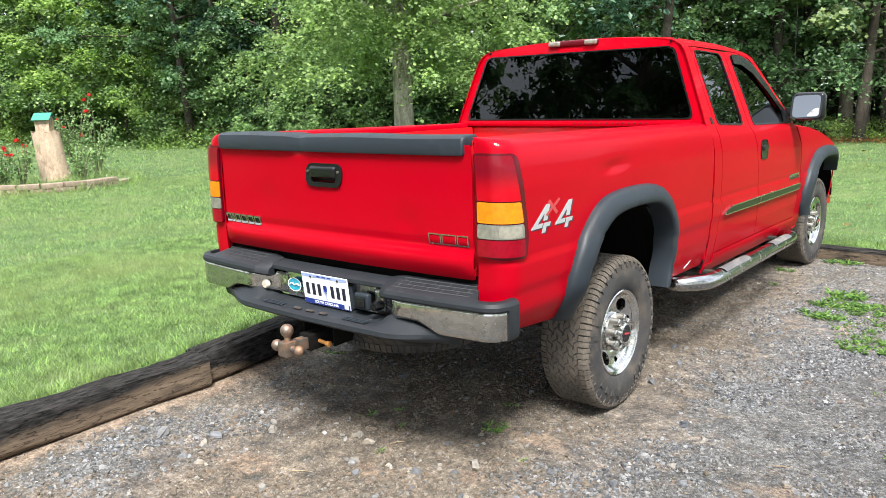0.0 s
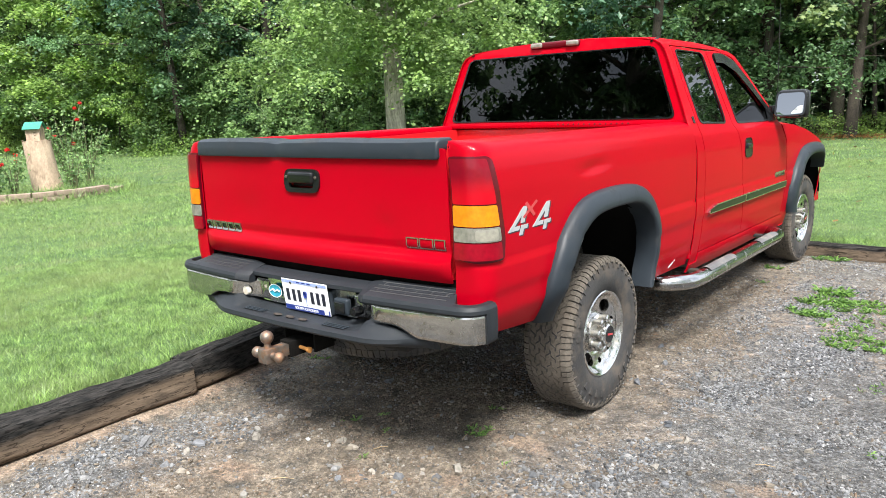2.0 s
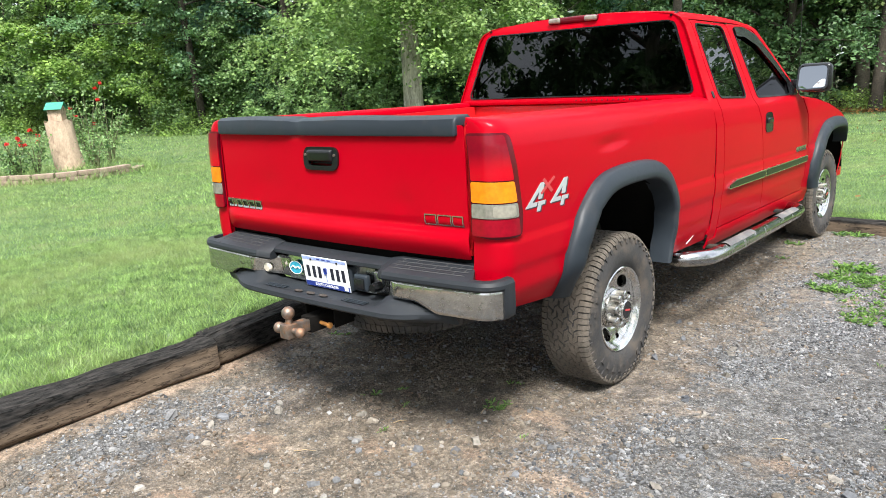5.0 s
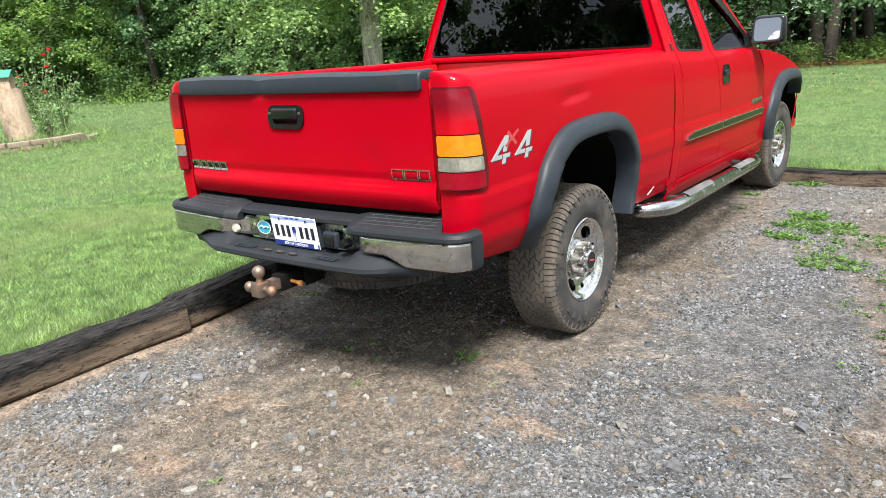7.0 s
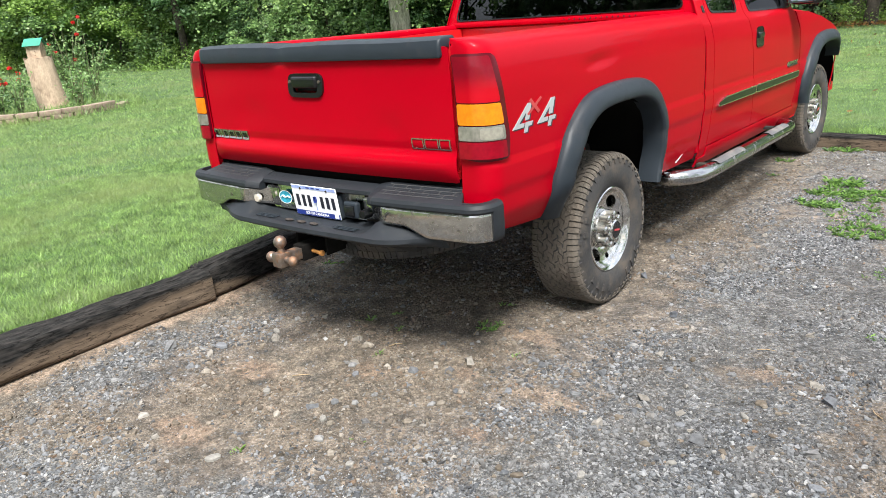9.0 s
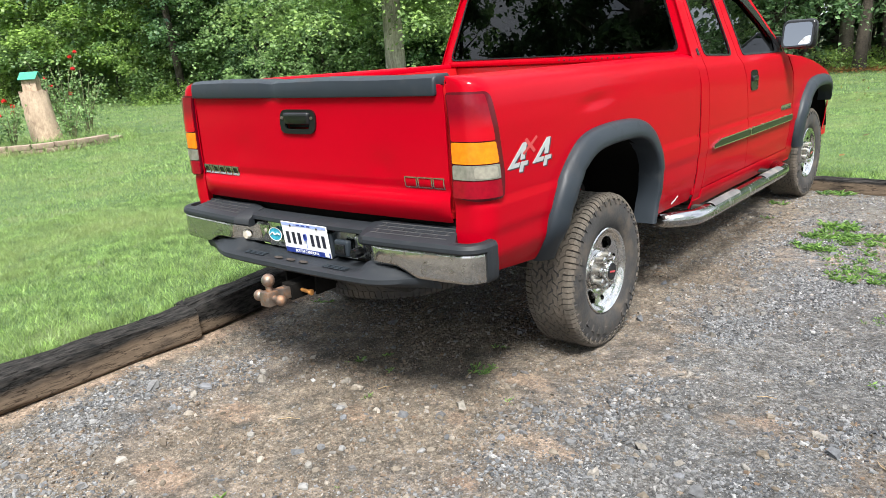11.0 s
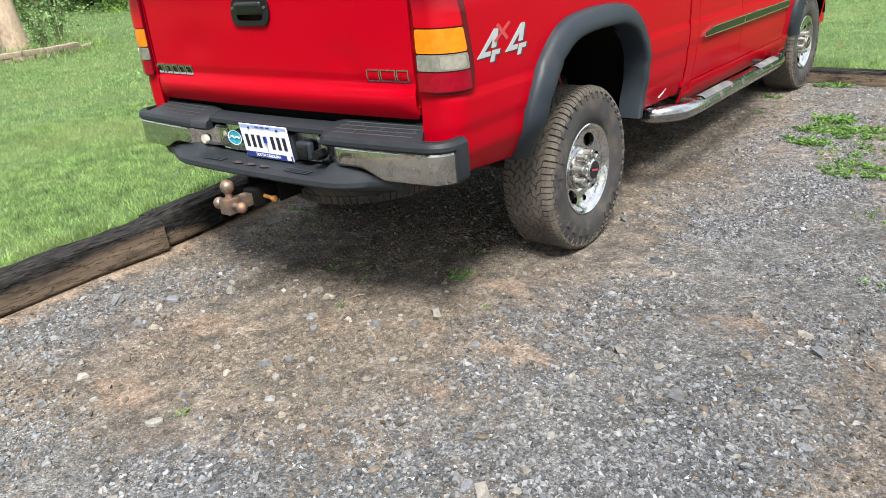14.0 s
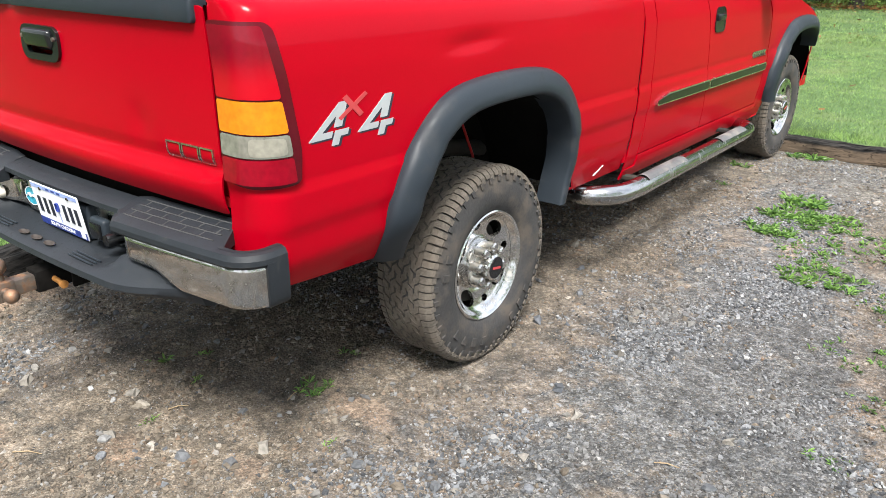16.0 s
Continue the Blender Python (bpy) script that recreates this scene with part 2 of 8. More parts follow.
def charred(m, dark, darker):
    """Old char over the wood, where the mesh says so, ragged along the grain, and long open cracks."""
    n, l = m.node_tree.nodes, m.node_tree.links
    b = n["Principled BSDF"]
    wood = b.inputs["Base Color"].links[0].from_socket
    tc = n.new("ShaderNodeTexCoord")

    def tex(stretch, scale, detail):
        mp = n.new("ShaderNodeMapping")
        mp.inputs["Scale"].default_value = stretch
        l.new(tc.outputs["Object"], mp.inputs["Vector"])
        t = n.new("ShaderNodeTexNoise")
        t.inputs["Scale"].default_value, t.inputs["Detail"].default_value = scale, detail
        l.new(mp.outputs["Vector"], t.inputs["Vector"])
        return t.outputs["Fac"]

    def calc(op, p, q):
        x = n.new("ShaderNodeMath")
        x.operation, x.use_clamp = op, True
        for k, v in enumerate((p, q)):
            if isinstance(v, float):
                x.inputs[k].default_value = v
            else:
                l.new(v, x.inputs[k])
        return x.outputs[0]

    at = n.new("ShaderNodeAttribute")
    at.attribute_name = "char"
    rag = tex((3.2, 0.8, 3.2), 7, 8)
    f = calc('MULTIPLY', calc('SUBTRACT', calc('ADD', calc('MULTIPLY', at.outputs["Fac"], 0.7), calc('MULTIPLY', rag, 0.8)), 0.42), 2.1)
    ramp = n.new("ShaderNodeValToRGB")
    e = ramp.color_ramp.elements
    e[0].position, e[0].color = 0.35, (*darker, 1)
    e[1].position, e[1].color = 0.68, (*dark, 1)
    l.new(tex((5.0, 1.0, 5.0), 14, 7), ramp.inputs["Fac"])
    mx = n.new("ShaderNodeMixRGB")
    l.new(f, mx.inputs["Fac"])
    l.new(wood, mx.inputs["Color1"])
    l.new(ramp.outputs["Color"], mx.inputs["Color2"])
    # cracks: thin lines where a long-grained noise crosses its middle
    gap = n.new("ShaderNodeMapRange")
    gap.inputs["From Min"].default_value, gap.inputs["From Max"].default_value = 0.0, 0.022
    gap.inputs["To Min"].default_value, gap.inputs["To Max"].default_value = 0.22, 1.0
    off = n.new("ShaderNodeMath")
    off.operation = 'SUBTRACT'
    l.new(tex((4.0, 0.6, 4.0), 7, 5), off.inputs[0])
    off.inputs[1].default_value = 0.5
    ab = n.new("ShaderNodeMath")
    ab.operation = 'ABSOLUTE'
    l.new(off.outputs[0], ab.inputs[0])
    l.new(ab.outputs[0], gap.inputs["Value"])
    mu = n.new("ShaderNodeMixRGB")
    mu.blend_type, mu.inputs["Fac"].default_value = 'MULTIPLY', 1.0
    l.new(mx.outputs["Color"], mu.inputs["Color1"])
    l.new(gap.outputs["Result"], mu.inputs["Color2"])
    l.new(mu.outputs["Color"], b.inputs["Base Color"])


paint_lens_bowl(M_LENS_TOP, (0.40, 0.001, 0.009), 1.225, 1.325)
charred(M_TIMBER, (0.0396, 0.0367, 0.0346), (0.0084, 0.0090, 0.0090))
M_BARK = material("pale_bark", (0.40, 0.36, 0.31), rough=0.95, scale=5, fine=28, vary=0.5, bump=1.0, bump_dist=0.03, stretch=(2.2, 2.2, 0.45))
M_BARK_PALE = material("grey_brown_bark", (0.125, 0.108, 0.086), rough=0.95, scale=5, fine=30, vary=0.4, bump=1.0, bump_dist=0.02)
M_BARK_DARK = material("dark_bark", (0.046, 0.037, 0.029), rough=0.95, scale=5, fine=30, vary=0.5, bump=1.0, bump_dist=0.02)


def leaf_material(name, color, vary=0.45, clump=0.7, dry=None, depth=0.3):
    """Leaf blades that let some light through, each a shade of its own."""
    m = bpy.data.materials.new(name)
    m.use_nodes = True
    n, l = m.node_tree.nodes, m.node_tree.links
    b = n["Principled BSDF"]
    b.inputs["Roughness"].default_value = 0.45
    geo = n.new("ShaderNodeNewGeometry")
    ramp = n.new("ShaderNodeValToRGB")
    e = ramp.color_ramp.elements
    e[0].position, e[0].color = 0.0, (color[0] * (1 - vary), color[1] * (1 - vary * 0.9), color[2] * (1 - vary), 1)
    e[1].position, e[1].color = 1.0, (min(1, color[0] * (1 + vary * 1.5)), min(1, color[1] * (1 + vary * 1.1)), color[2] * (1 + vary * 0.3), 1)
    l.new(geo.outputs["Random Per Island"], ramp.inputs["Fac"])
    tc = n.new("ShaderNodeTexCoord")
    no = n.new("ShaderNodeTexNoise")
    no.inputs["Scale"].default_value, no.inputs["Detail"].default_value = clump, 5
    l.new(tc.outputs["Object"], no.inputs["Vector"])
    mr = n.new("ShaderNodeMapRange")
    mr.inputs["From Min"].default_value, mr.inputs["From Max"].default_value = 0.3, 0.7
    mr.inputs["To Min"].default_value, mr.inputs["To Max"].default_value = 1 - depth, 1 + depth
    l.new(no.outputs["Fac"], mr.inputs["Value"])
    mu = n.new("ShaderNodeMixRGB")
    mu.blend_type, mu.inputs["Fac"].default_value = 'MULTIPLY', 1
    l.new(ramp.outputs["Color"], mu.inputs["Color1"])
    l.new(mr.outputs["Result"], mu.inputs["Color2"])
    out = mu.outputs["Color"]
    if dry:
        pn = n.new("ShaderNodeTexNoise")
        pn.inputs["Scale"].default_value, pn.inputs["Detail"].default_value = 0.55, 7
        l.new(tc.outputs["Object"], pn.inputs["Vector"])
        pr = n.new("ShaderNodeMapRange")
        pr.inputs["From Min"].default_value, pr.inputs["From Max"].default_value = 0.42, 0.66
        pr.inputs["To Max"].default_value = 0.75
        l.new(pn.outputs["Fac"], pr.inputs["Value"])
        dm = n.new("ShaderNodeMixRGB")
        dm.inputs["Color2"].default_value = (*dry, 1)
        l.new(pr.outputs["Result"], dm.inputs["Fac"])
        l.new(out, dm.inputs["Color1"])
        out = dm.outputs["Color"]
    l.new(out, b.inputs["Base Color"])
    tl = n.new("ShaderNodeBsdfTranslucent")
    l.new(out, tl.inputs["Color"])
    mx = n.new("ShaderNodeMixShader")
    mx.inputs["Fac"].default_value = 0.48
    l.new(b.outputs[0], mx.inputs[1])
    l.new(tl.outputs[0], mx.inputs[2])
    l.new(mx.outputs[0], n["Material Output"].inputs["Surface"])
    return m


M_LEAF_BRIGHT = leaf_material("bright_maple_leaves", (0.185, 0.310, 0.095))
M_LEAF_MAPLE = leaf_material("maple_leaves", (0.205, 0.325, 0.125), 0.36)
M_LEAF_MID = leaf_material("mid_green_leaves", (0.180, 0.310, 0.145))
M_LEAF_DARK = leaf_material("dark_green_leaves", (0.125, 0.240, 0.130))
M_LEAF_DEEP = leaf_material("shaded_pine_green_leaves", (0.090, 0.185, 0.115))
M_GRASS = leaf_material("grass_blades", (0.176, 0.300, 0.136), 0.70, 7.0, (0.290, 0.355, 0.140), 0.52)
M_WEED = leaf_material("weed_leaves", (0.135, 0.265, 0.085), 0.55, 9.0)
M_LEAF_BLUE = leaf_material("blue_green_leaves", (0.085, 0.185, 0.135), 0.3)
M_LEAF_PALE = leaf_material("pale_green_leaves", (0.24, 0.34, 0.165), 0.35)
M_ROSE = leaf_material("rose_petals", (0.60, 0.03, 0.03), 0.3)


def ground_material(name, stops, scale_big, pebbles):
    """Ground of several earth tones in patches, with grit on top."""
    m = bpy.data.materials.new(name)
    m.use_nodes = True
    n, l = m.node_tree.nodes, m.node_tree.links
    b = n["Principled BSDF"]
    b.inputs["Roughness"].default_value = 0.95
    tc = n.new("ShaderNodeTexCoord")
    big = n.new("ShaderNodeTexNoise")
    big.inputs["Scale"].default_value, big.inputs["Detail"].default_value = scale_big, 6
    l.new(tc.outputs["Object"], big.inputs["Vector"])
    ramp = n.new("ShaderNodeValToRGB")
    els = ramp.color_ramp.elements
    while len(els) < len(stops):
        els.new(0.5)
    for e, (p, c) in zip(els, stops):
        e.position, e.color = p, (*c, 1)
    l.new(big.outputs["Fac"], ramp.inputs["Fac"])
    fine = n.new("ShaderNodeTexNoise")
    fine.inputs["Scale"].default_value, fine.inputs["Detail"].default_value = 60, 5
    l.new(tc.outputs["Object"], fine.inputs["Vector"])
    vor = n.new("ShaderNodeTexVoronoi")
    vor.inputs["Scale"].default_value = pebbles
    l.new(tc.outputs["Object"], vor.inputs["Vector"])
    sat = n.new("ShaderNodeHueSaturation")
    sat.inputs["Saturation"].default_value = 0.0
    l.new(vor.outputs["Color"], sat.inputs["Color"])
    mr = n.new("ShaderNodeMapRange")
    mr.inputs["To Min"].default_value, mr.inputs["To Max"].default_value = 0.40, 1.7
    l.new(sat.outputs["Color"], mr.inputs["Value"])
    mr2 = n.new("ShaderNodeMapRange")
    mr2.inputs["From Min"].default_value, mr2.inputs["From Max"].default_value = 0.3, 0.7
    mr2.inputs["To Min"].default_value, mr2.inputs["To Max"].default_value = 0.7, 1.3
    l.new(fine.outputs["Fac"], mr2.inputs["Value"])
    mu = n.new("ShaderNodeMath")
    mu.operation = 'MULTIPLY'
    l.new(mr.outputs["Result"], mu.inputs[0])
    l.new(mr2.outputs["Result"], mu.inputs[1])
    mc = n.new("ShaderNodeMixRGB")
    mc.blend_type, mc.inputs["Fac"].default_value = 'MULTIPLY', 1
    l.new(ramp.outputs["Color"], mc.inputs["Color1"])
    l.new(mu.outputs[0], mc.inputs["Color2"])
    l.new(mc.outputs["Color"], b.inputs["Base Color"])
    bp = n.new("ShaderNodeBump")
    bp.inputs["Strength"].default_value, bp.inputs["Distance"].default_value = 0.9, 0.008
    l.new(mu.outputs[0], bp.inputs["Height"])
    l.new(bp.outputs["Normal"], b.inputs["Normal"])
    return m


def drive_material():
    """Packed drive: grey crushed stone, tan grit and bare brown earth where the ground says so, worn into one another."""
    m = bpy.data.materials.new("packed_earth_and_grit")
    m.use_nodes = True
    n, l = m.node_tree.nodes, m.node_tree.links
    b = n["Principled BSDF"]
    b.inputs["Roughness"].default_value = 0.95
    tc = n.new("ShaderNodeTexCoord")

    def tex(kind, scale, detail=5):
        t = n.new(kind)
        t.inputs["Scale"].default_value = scale
        if "Noise" in kind:
            t.inputs["Detail"].default_value = detail
        l.new(tc.outputs["Object"], t.inputs["Vector"])
        return t

    def ramp(src, stops):
        r = n.new("ShaderNodeValToRGB")
        els = r.color_ramp.elements
        while len(els) < len(stops):
            els.new(0.5)
        for e, (p, c) in zip(els, stops):
            e.position, e.color = p, (*c, 1)
        l.new(src, r.inputs["Fac"])
        return r.outputs["Color"]

    def mix(f, c1, c2, mode='MIX'):
        x = n.new("ShaderNodeMixRGB")
        x.blend_type = mode
        if isinstance(f, float):
            x.inputs["Fac"].default_value = f
        else:
            l.new(f, x.inputs["Fac"])
        l.new(c1, x.inputs["Color1"])
        l.new(c2, x.inputs["Color2"])
        return x.outputs["Color"]

    def calc(op, p, q):
        x = n.new("ShaderNodeMath")
        x.operation, x.use_clamp = op, True
        for k, v in enumerate((p, q)):
            if isinstance(v, float):
                x.inputs[k].default_value = v
            else:
                l.new(v, x.inputs[k])
        return x.outputs[0]

    pebble = tex("ShaderNodeTexVoronoi", 95)
    small = tex("ShaderNodeTexVoronoi", 210)
    one = n.new("ShaderNodeSeparateColor")
    l.new(pebble.outputs["Color"], one.inputs["Color"])
    two = n.new("ShaderNodeSeparateColor")
    l.new(small.outputs["Color"], two.inputs["Color"])
    broad, mid, grain = tex("ShaderNodeTexNoise", 1.1, 6), tex("ShaderNodeTexNoise", 9, 6), tex("ShaderNodeTexNoise", 170, 3)
    grey = ramp(one.outputs["Red"], [(0.0, (0.024, 0.026, 0.030)), (0.35, (0.059, 0.064, 0.070)), (0.7, (0.107, 0.113, 0.122)), (0.95, (0.159, 0.164, 0.172)), (1.0, (0.244, 0.244, 0.244))])
    tan = ramp(two.outputs["Green"], [(0.0, (0.052, 0.047, 0.039)), (0.5, (0.108, 0.099, 0.084)), (0.9, (0.152, 0.141, 0.122)), (1.0, (0.222, 0.208, 0.185))])
    earth = ramp(mid.outputs["Fac"], [(0.34, (0.028, 0.019, 0.011)), (0.45, (0.088, 0.059, 0.034)), (0.56, (0.146, 0.103, 0.065)), (0.70, (0.222, 0.170, 0.117))])
    at_g, at_b, at_d = (n.new("ShaderNodeAttribute") for _ in range(3))
    at_g.attribute_name, at_b.attribute_name, at_d.attribute_name = "gravel", "bare", "clay"
    # ragged edges between the three
    rag = calc('ADD', calc('MULTIPLY', mid.outputs["Fac"], 0.8), calc('MULTIPLY', broad.outputs["Fac"], 0.5))
    f_g = calc('MULTIPLY', calc('SUBTRACT', calc('ADD', calc('MULTIPLY', at_g.outputs["Fac"], 0.8), rag), 0.72), 2.6)
    f_g = calc('MULTIPLY', f_g, calc('ADD', 0.35, one.outputs["Blue"]))
    f_b = calc('MULTIPLY', calc('SUBTRACT', calc('ADD', calc('MULTIPLY', at_b.outputs["Fac"], 0.9), rag), 0.85), 3.0)
    f_b = calc('MULTIPLY', f_b, calc('ADD', 0.6, two.outputs["Blue"]))
    col = mix(f_b, mix(f_g, tan, grey), earth)
    clay = ramp(broad.outputs["Fac"], [(0.35, (0.175, 0.104, 0.066)), (0.6, (0.235, 0.172, 0.124))])
    f_d = calc('MULTIPLY', calc('SUBTRACT', calc('ADD', at_d.outputs["Fac"], calc('MULTIPLY', mid.outputs["Fac"], 0.9)), 0.75), 2.2)
    col = mix(calc('MULTIPLY', f_d, calc('ADD', 0.35, two.outputs["Red"])), col, clay)
    mr = n.new("ShaderNodeMapRange")
    mr.inputs["From Min"].default_value, mr.inputs["From Max"].default_value = 0.3, 0.7
    mr.inputs["To Min"].default_value, mr.inputs["To Max"].default_value = 0.6, 1.4
    l.new(grain.outputs["Fac"], mr.inputs["Value"])
    col = mix(1.0, col, mr.outputs["Result"], 'MULTIPLY')
    # damp and dry patches, a hand to a stride across
    for scale, lo, hi in ((2.3, 0.78, 1.24), (13.0, 0.66, 1.34), (52.0, 0.66, 1.34)):
        pt = n.new("ShaderNodeMapRange")
        pt.inputs["From Min"].default_value, pt.inputs["From Max"].default_value = 0.34, 0.66
        pt.inputs["To Min"].default_value, pt.inputs["To Max"].default_value = lo, hi
        l.new(tex("ShaderNodeTexNoise", scale, 7).outputs["Fac"], pt.inputs["Value"])
        col = mix(1.0, col, pt.outputs["Result"], 'MULTIPLY')
    l.new(col, b.inputs["Base Color"])
    # relief: pebbles stand up, earth lies flat
    dist = calc('SUBTRACT', 1.0, calc('MULTIPLY', pebble.outputs["Distance"], 1.3))
    rough = tex("ShaderNodeTexNoise", 38, 6)
    hgt = calc('ADD', calc('MULTIPLY', dist, 0.45), calc('ADD', calc('MULTIPLY', grain.outputs["Fac"], 0.3), calc('MULTIPLY', rough.outputs["Fac"], 0.45)))
    bp = n.new("ShaderNodeBump")
    bp.inputs["Distance"].default_value = 0.014
    l.new(calc('SUBTRACT', 1.0, calc('MULTIPLY', f_b, 0.6)), bp.inputs["Strength"])
    l.new(hgt, bp.inputs["Height"])
    l.new(bp.outputs["Normal"], b.inputs["Normal"])
    return m


M_EARTH = drive_material()
M_TURF = ground_material("turf", [(0.3, (0.032, 0.064, 0.018)), (0.5, (0.050, 0.092, 0.026)), (0.65, (0.076, 0.106, 0.036)), (0.8, (0.104, 0.104, 0.050))], 1.6, 130)
M_FOREST = ground_material("leaf_litter", [(0.3, (0.05, 0.045, 0.025)), (0.5, (0.06, 0.08, 0.025)), (0.7, (0.10, 0.07, 0.04)), (0.9, (0.05, 0.06, 0.02))], 0.4, 20)


def stone_material(name, stops, single=False):
    """Crushed stone: each piece grey, blue-grey, tan or rusty."""
    m = bpy.data.materials.new(name)
    m.use_nodes = True
    n, l = m.node_tree.nodes, m.node_tree.links
    b = n["Principled BSDF"]
    b.inputs["Roughness"].default_value = 0.85
    geo = n.new("ShaderNodeNewGeometry")
    ramp = n.new("ShaderNodeValToRGB")
    els = ramp.color_ramp.elements
    while len(els) < len(stops):
        els.new(0.5)
    for e, (p, c) in zip(els, stops):
        e.position, e.color = p, (*c, 1)
    if single:
        geo = n.new("ShaderNodeObjectInfo")
    l.new(geo.outputs["Random" if single else "Random Per Island"], ramp.inputs["Fac"])
    tc = n.new("ShaderNodeTexCoord")
    no = n.new("ShaderNodeTexNoise")
    no.inputs["Scale"].default_value, no.inputs["Detail"].default_value = 2.5 if single else 70, 4
    l.new(tc.outputs["Object"], no.inputs["Vector"])
    mr = n.new("ShaderNodeMapRange")
    mr.inputs["From Min"].default_value, mr.inputs["From Max"].default_value = 0.3, 0.7
    mr.inputs["To Min"].default_value, mr.inputs["To Max"].default_value = 0.7, 1.25
    l.new(no.outputs["Fac"], mr.inputs["Value"])
    mu = n.new("ShaderNodeMixRGB")
    mu.blend_type, mu.inputs["Fac"].default_value = 'MULTIPLY', 1
    l.new(mr.outputs["Result"], mu.inputs["Color2"])
    # dried mud and dust over the stones in patches
    du = n.new("ShaderNodeTexNoise")
    du.inputs["Scale"].default_value, du.inputs["Detail"].default_value = 1.7, 6
    l.new(tc.outputs["Object"], du.inputs["Vector"])
    dr = n.new("ShaderNodeMapRange")
    dr.inputs["From Min"].default_value, dr.inputs["From Max"].default_value = 0.50, 0.64
    dr.inputs["To Min"].default_value, dr.inputs["To Max"].default_value = 0.03, 0.38
    l.new(du.outputs["Fac"], dr.inputs["Value"])
    mx = n.new("ShaderNodeMixRGB")
    mx.inputs["Color2"].default_value = (0.152, 0.135, 0.113, 1)
    l.new(dr.outputs["Result"], mx.inputs["Fac"])
    l.new(ramp.outputs["Color"], mx.inputs["Color1"])
    l.new(mx.outputs["Color"], mu.inputs["Color1"])
    l.new(mu.outputs["Color"], b.inputs["Base Color"])
    return m


M_STONE = stone_material("blue_grey_crushed_stone", [(0.0, (0.032, 0.034, 0.038)), (0.30, (0.074, 0.079, 0.086)), (0.60, (0.132, 0.139, 0.148)), (0.86, (0.205, 0.211, 0.219)), (0.97, (0.26, 0.263, 0.265)), (1.0, (0.36, 0.36, 0.355))])
M_STONE_TAN = stone_material("tan_stone_chips", [(0.0, (0.050, 0.041, 0.030)), (0.3, (0.104, 0.083, 0.061)), (0.55, (0.152, 0.124, 0.093)), (0.66, (0.146, 0.096, 0.062)), (0.88, (0.212, 0.182, 0.145)), (0.96, (0.150, 0.152, 0.155)), (1.0, (0.31, 0.28, 0.24))])
M_STONE_PALE = stone_material("pale_loose_stone", [(0.0, (0.065, 0.072, 0.084)), (0.4, (0.125, 0.129, 0.137)), (0.75, (0.182, 0.167, 0.144)), (1.0, (0.274, 0.255, 0.228))])
M_STONE_ONE = stone_material("grey_single_stone", [(0.0, (0.060, 0.066, 0.074)), (0.4, (0.115, 0.121, 0.130)), (0.75, (0.165, 0.168, 0.171)), (1.0, (0.27, 0.267, 0.26))], True)
M_STONE_WARM = stone_material("tan_single_stone", [(0.0, (0.080, 0.064, 0.046)), (0.4, (0.140, 0.114, 0.086)), (0.75, (0.195, 0.168, 0.133)), (1.0, (0.29, 0.26, 0.22))], True)
M_SLAB = material("flat_field_stone", (0.15, 0.156, 0.168), rough=0.9, scale=20, fine=120, vary=0.3, bump=0.5)
M_SLAB_PALE = material("pale_field_stone", (0.22, 0.21, 0.19), rough=0.9, scale=20, fine=120, vary=0.25, bump=0.5)
M_TWIG = material("dry_twig", (0.30, 0.22, 0.13), rough=0.9, vary=0.3, scale=30)
M_DEAD_LEAF = leaf_material("fallen_leaves", (0.20, 0.11, 0.05), 0.5)
M_BLOCK = material("tan_concrete_block", (0.225, 0.170, 0.130), rough=0.9, vary=0.3, bump=0.5)
M_LOG = material("weathered_pale_wood", (0.42, 0.32, 0.235), rough=0.9, scale=4, fine=30, vary=0.25, bump=0.5, dirt=(0.20, 0.14, 0.10), dirt_amount=0.30, dirt_scale=3, stretch=(1.6, 1.6, 0.7))
M_ROOF = material("green_metal_roof", (0.03, 0.22, 0.15), rough=0.45, vary=0.15, bump=0.05)
M_STEM = material("rose_cane", (0.10, 0.11, 0.05), rough=0.8, vary=0.3)


# ---- mesh helpers ----
def mesh_from(name, verts, faces, smooth=True):
    me = bpy.data.meshes.new(name)
    me.from_pydata([tuple(v) for v in verts], [], [tuple(f) for f in faces])
    me.polygons.foreach_set("use_smooth", [smooth] * len(me.polygons))
    me.update()
    return me


def part(name, me, mat, parent=None, label=""):
    """Links a mesh (or a bmesh) as one object under a thing or a part."""
    if isinstance(me, bmesh.types.BMesh):
        bm = me
        me = bpy.data.meshes.new(name)
        bm.to_mesh(me)
        bm.free()
    ob = new(name, me)
    if not me.materials:
        me.materials.append(mat)
    ob.parent = parent
    if label:
        tagged(ob, label=label)
    return ob


def thing(name, label, category, group="", kind="", at=(0, 0, 0)):
    ob = new(name)
    ob.empty_display_size = 0.1
    ob.location = at
    return tagged(ob, label, category, group, kind)


def soften(bm, angle=40):
    """Smooth shading with hard edges kept above the angle."""
    for f in bm.faces:
        f.smooth = True
    for e in bm.edges:
        if len(e.link_faces) == 2 and e.calc_face_angle(0) > radians(angle):
            e.smooth = False
    return bm


def box(cx, cy, cz, sx, sy, sz, bevel=0.0, segments=2, m=None):
    bm = bmesh.new()
    bmesh.ops.create_cube(bm, size=1)
    bmesh.ops.scale(bm, vec=(sx, sy, sz), verts=bm.verts)
    if bevel:
        bmesh.ops.bevel(bm, geom=bm.edges[:], offset=bevel, segments=segments, affect='EDGES', profile=0.6)
    if m is not None:
        bmesh.ops.transform(bm, matrix=m, verts=bm.verts)
    bmesh.ops.translate(bm, vec=(cx, cy, cz), verts=bm.verts)
    return soften(bm)


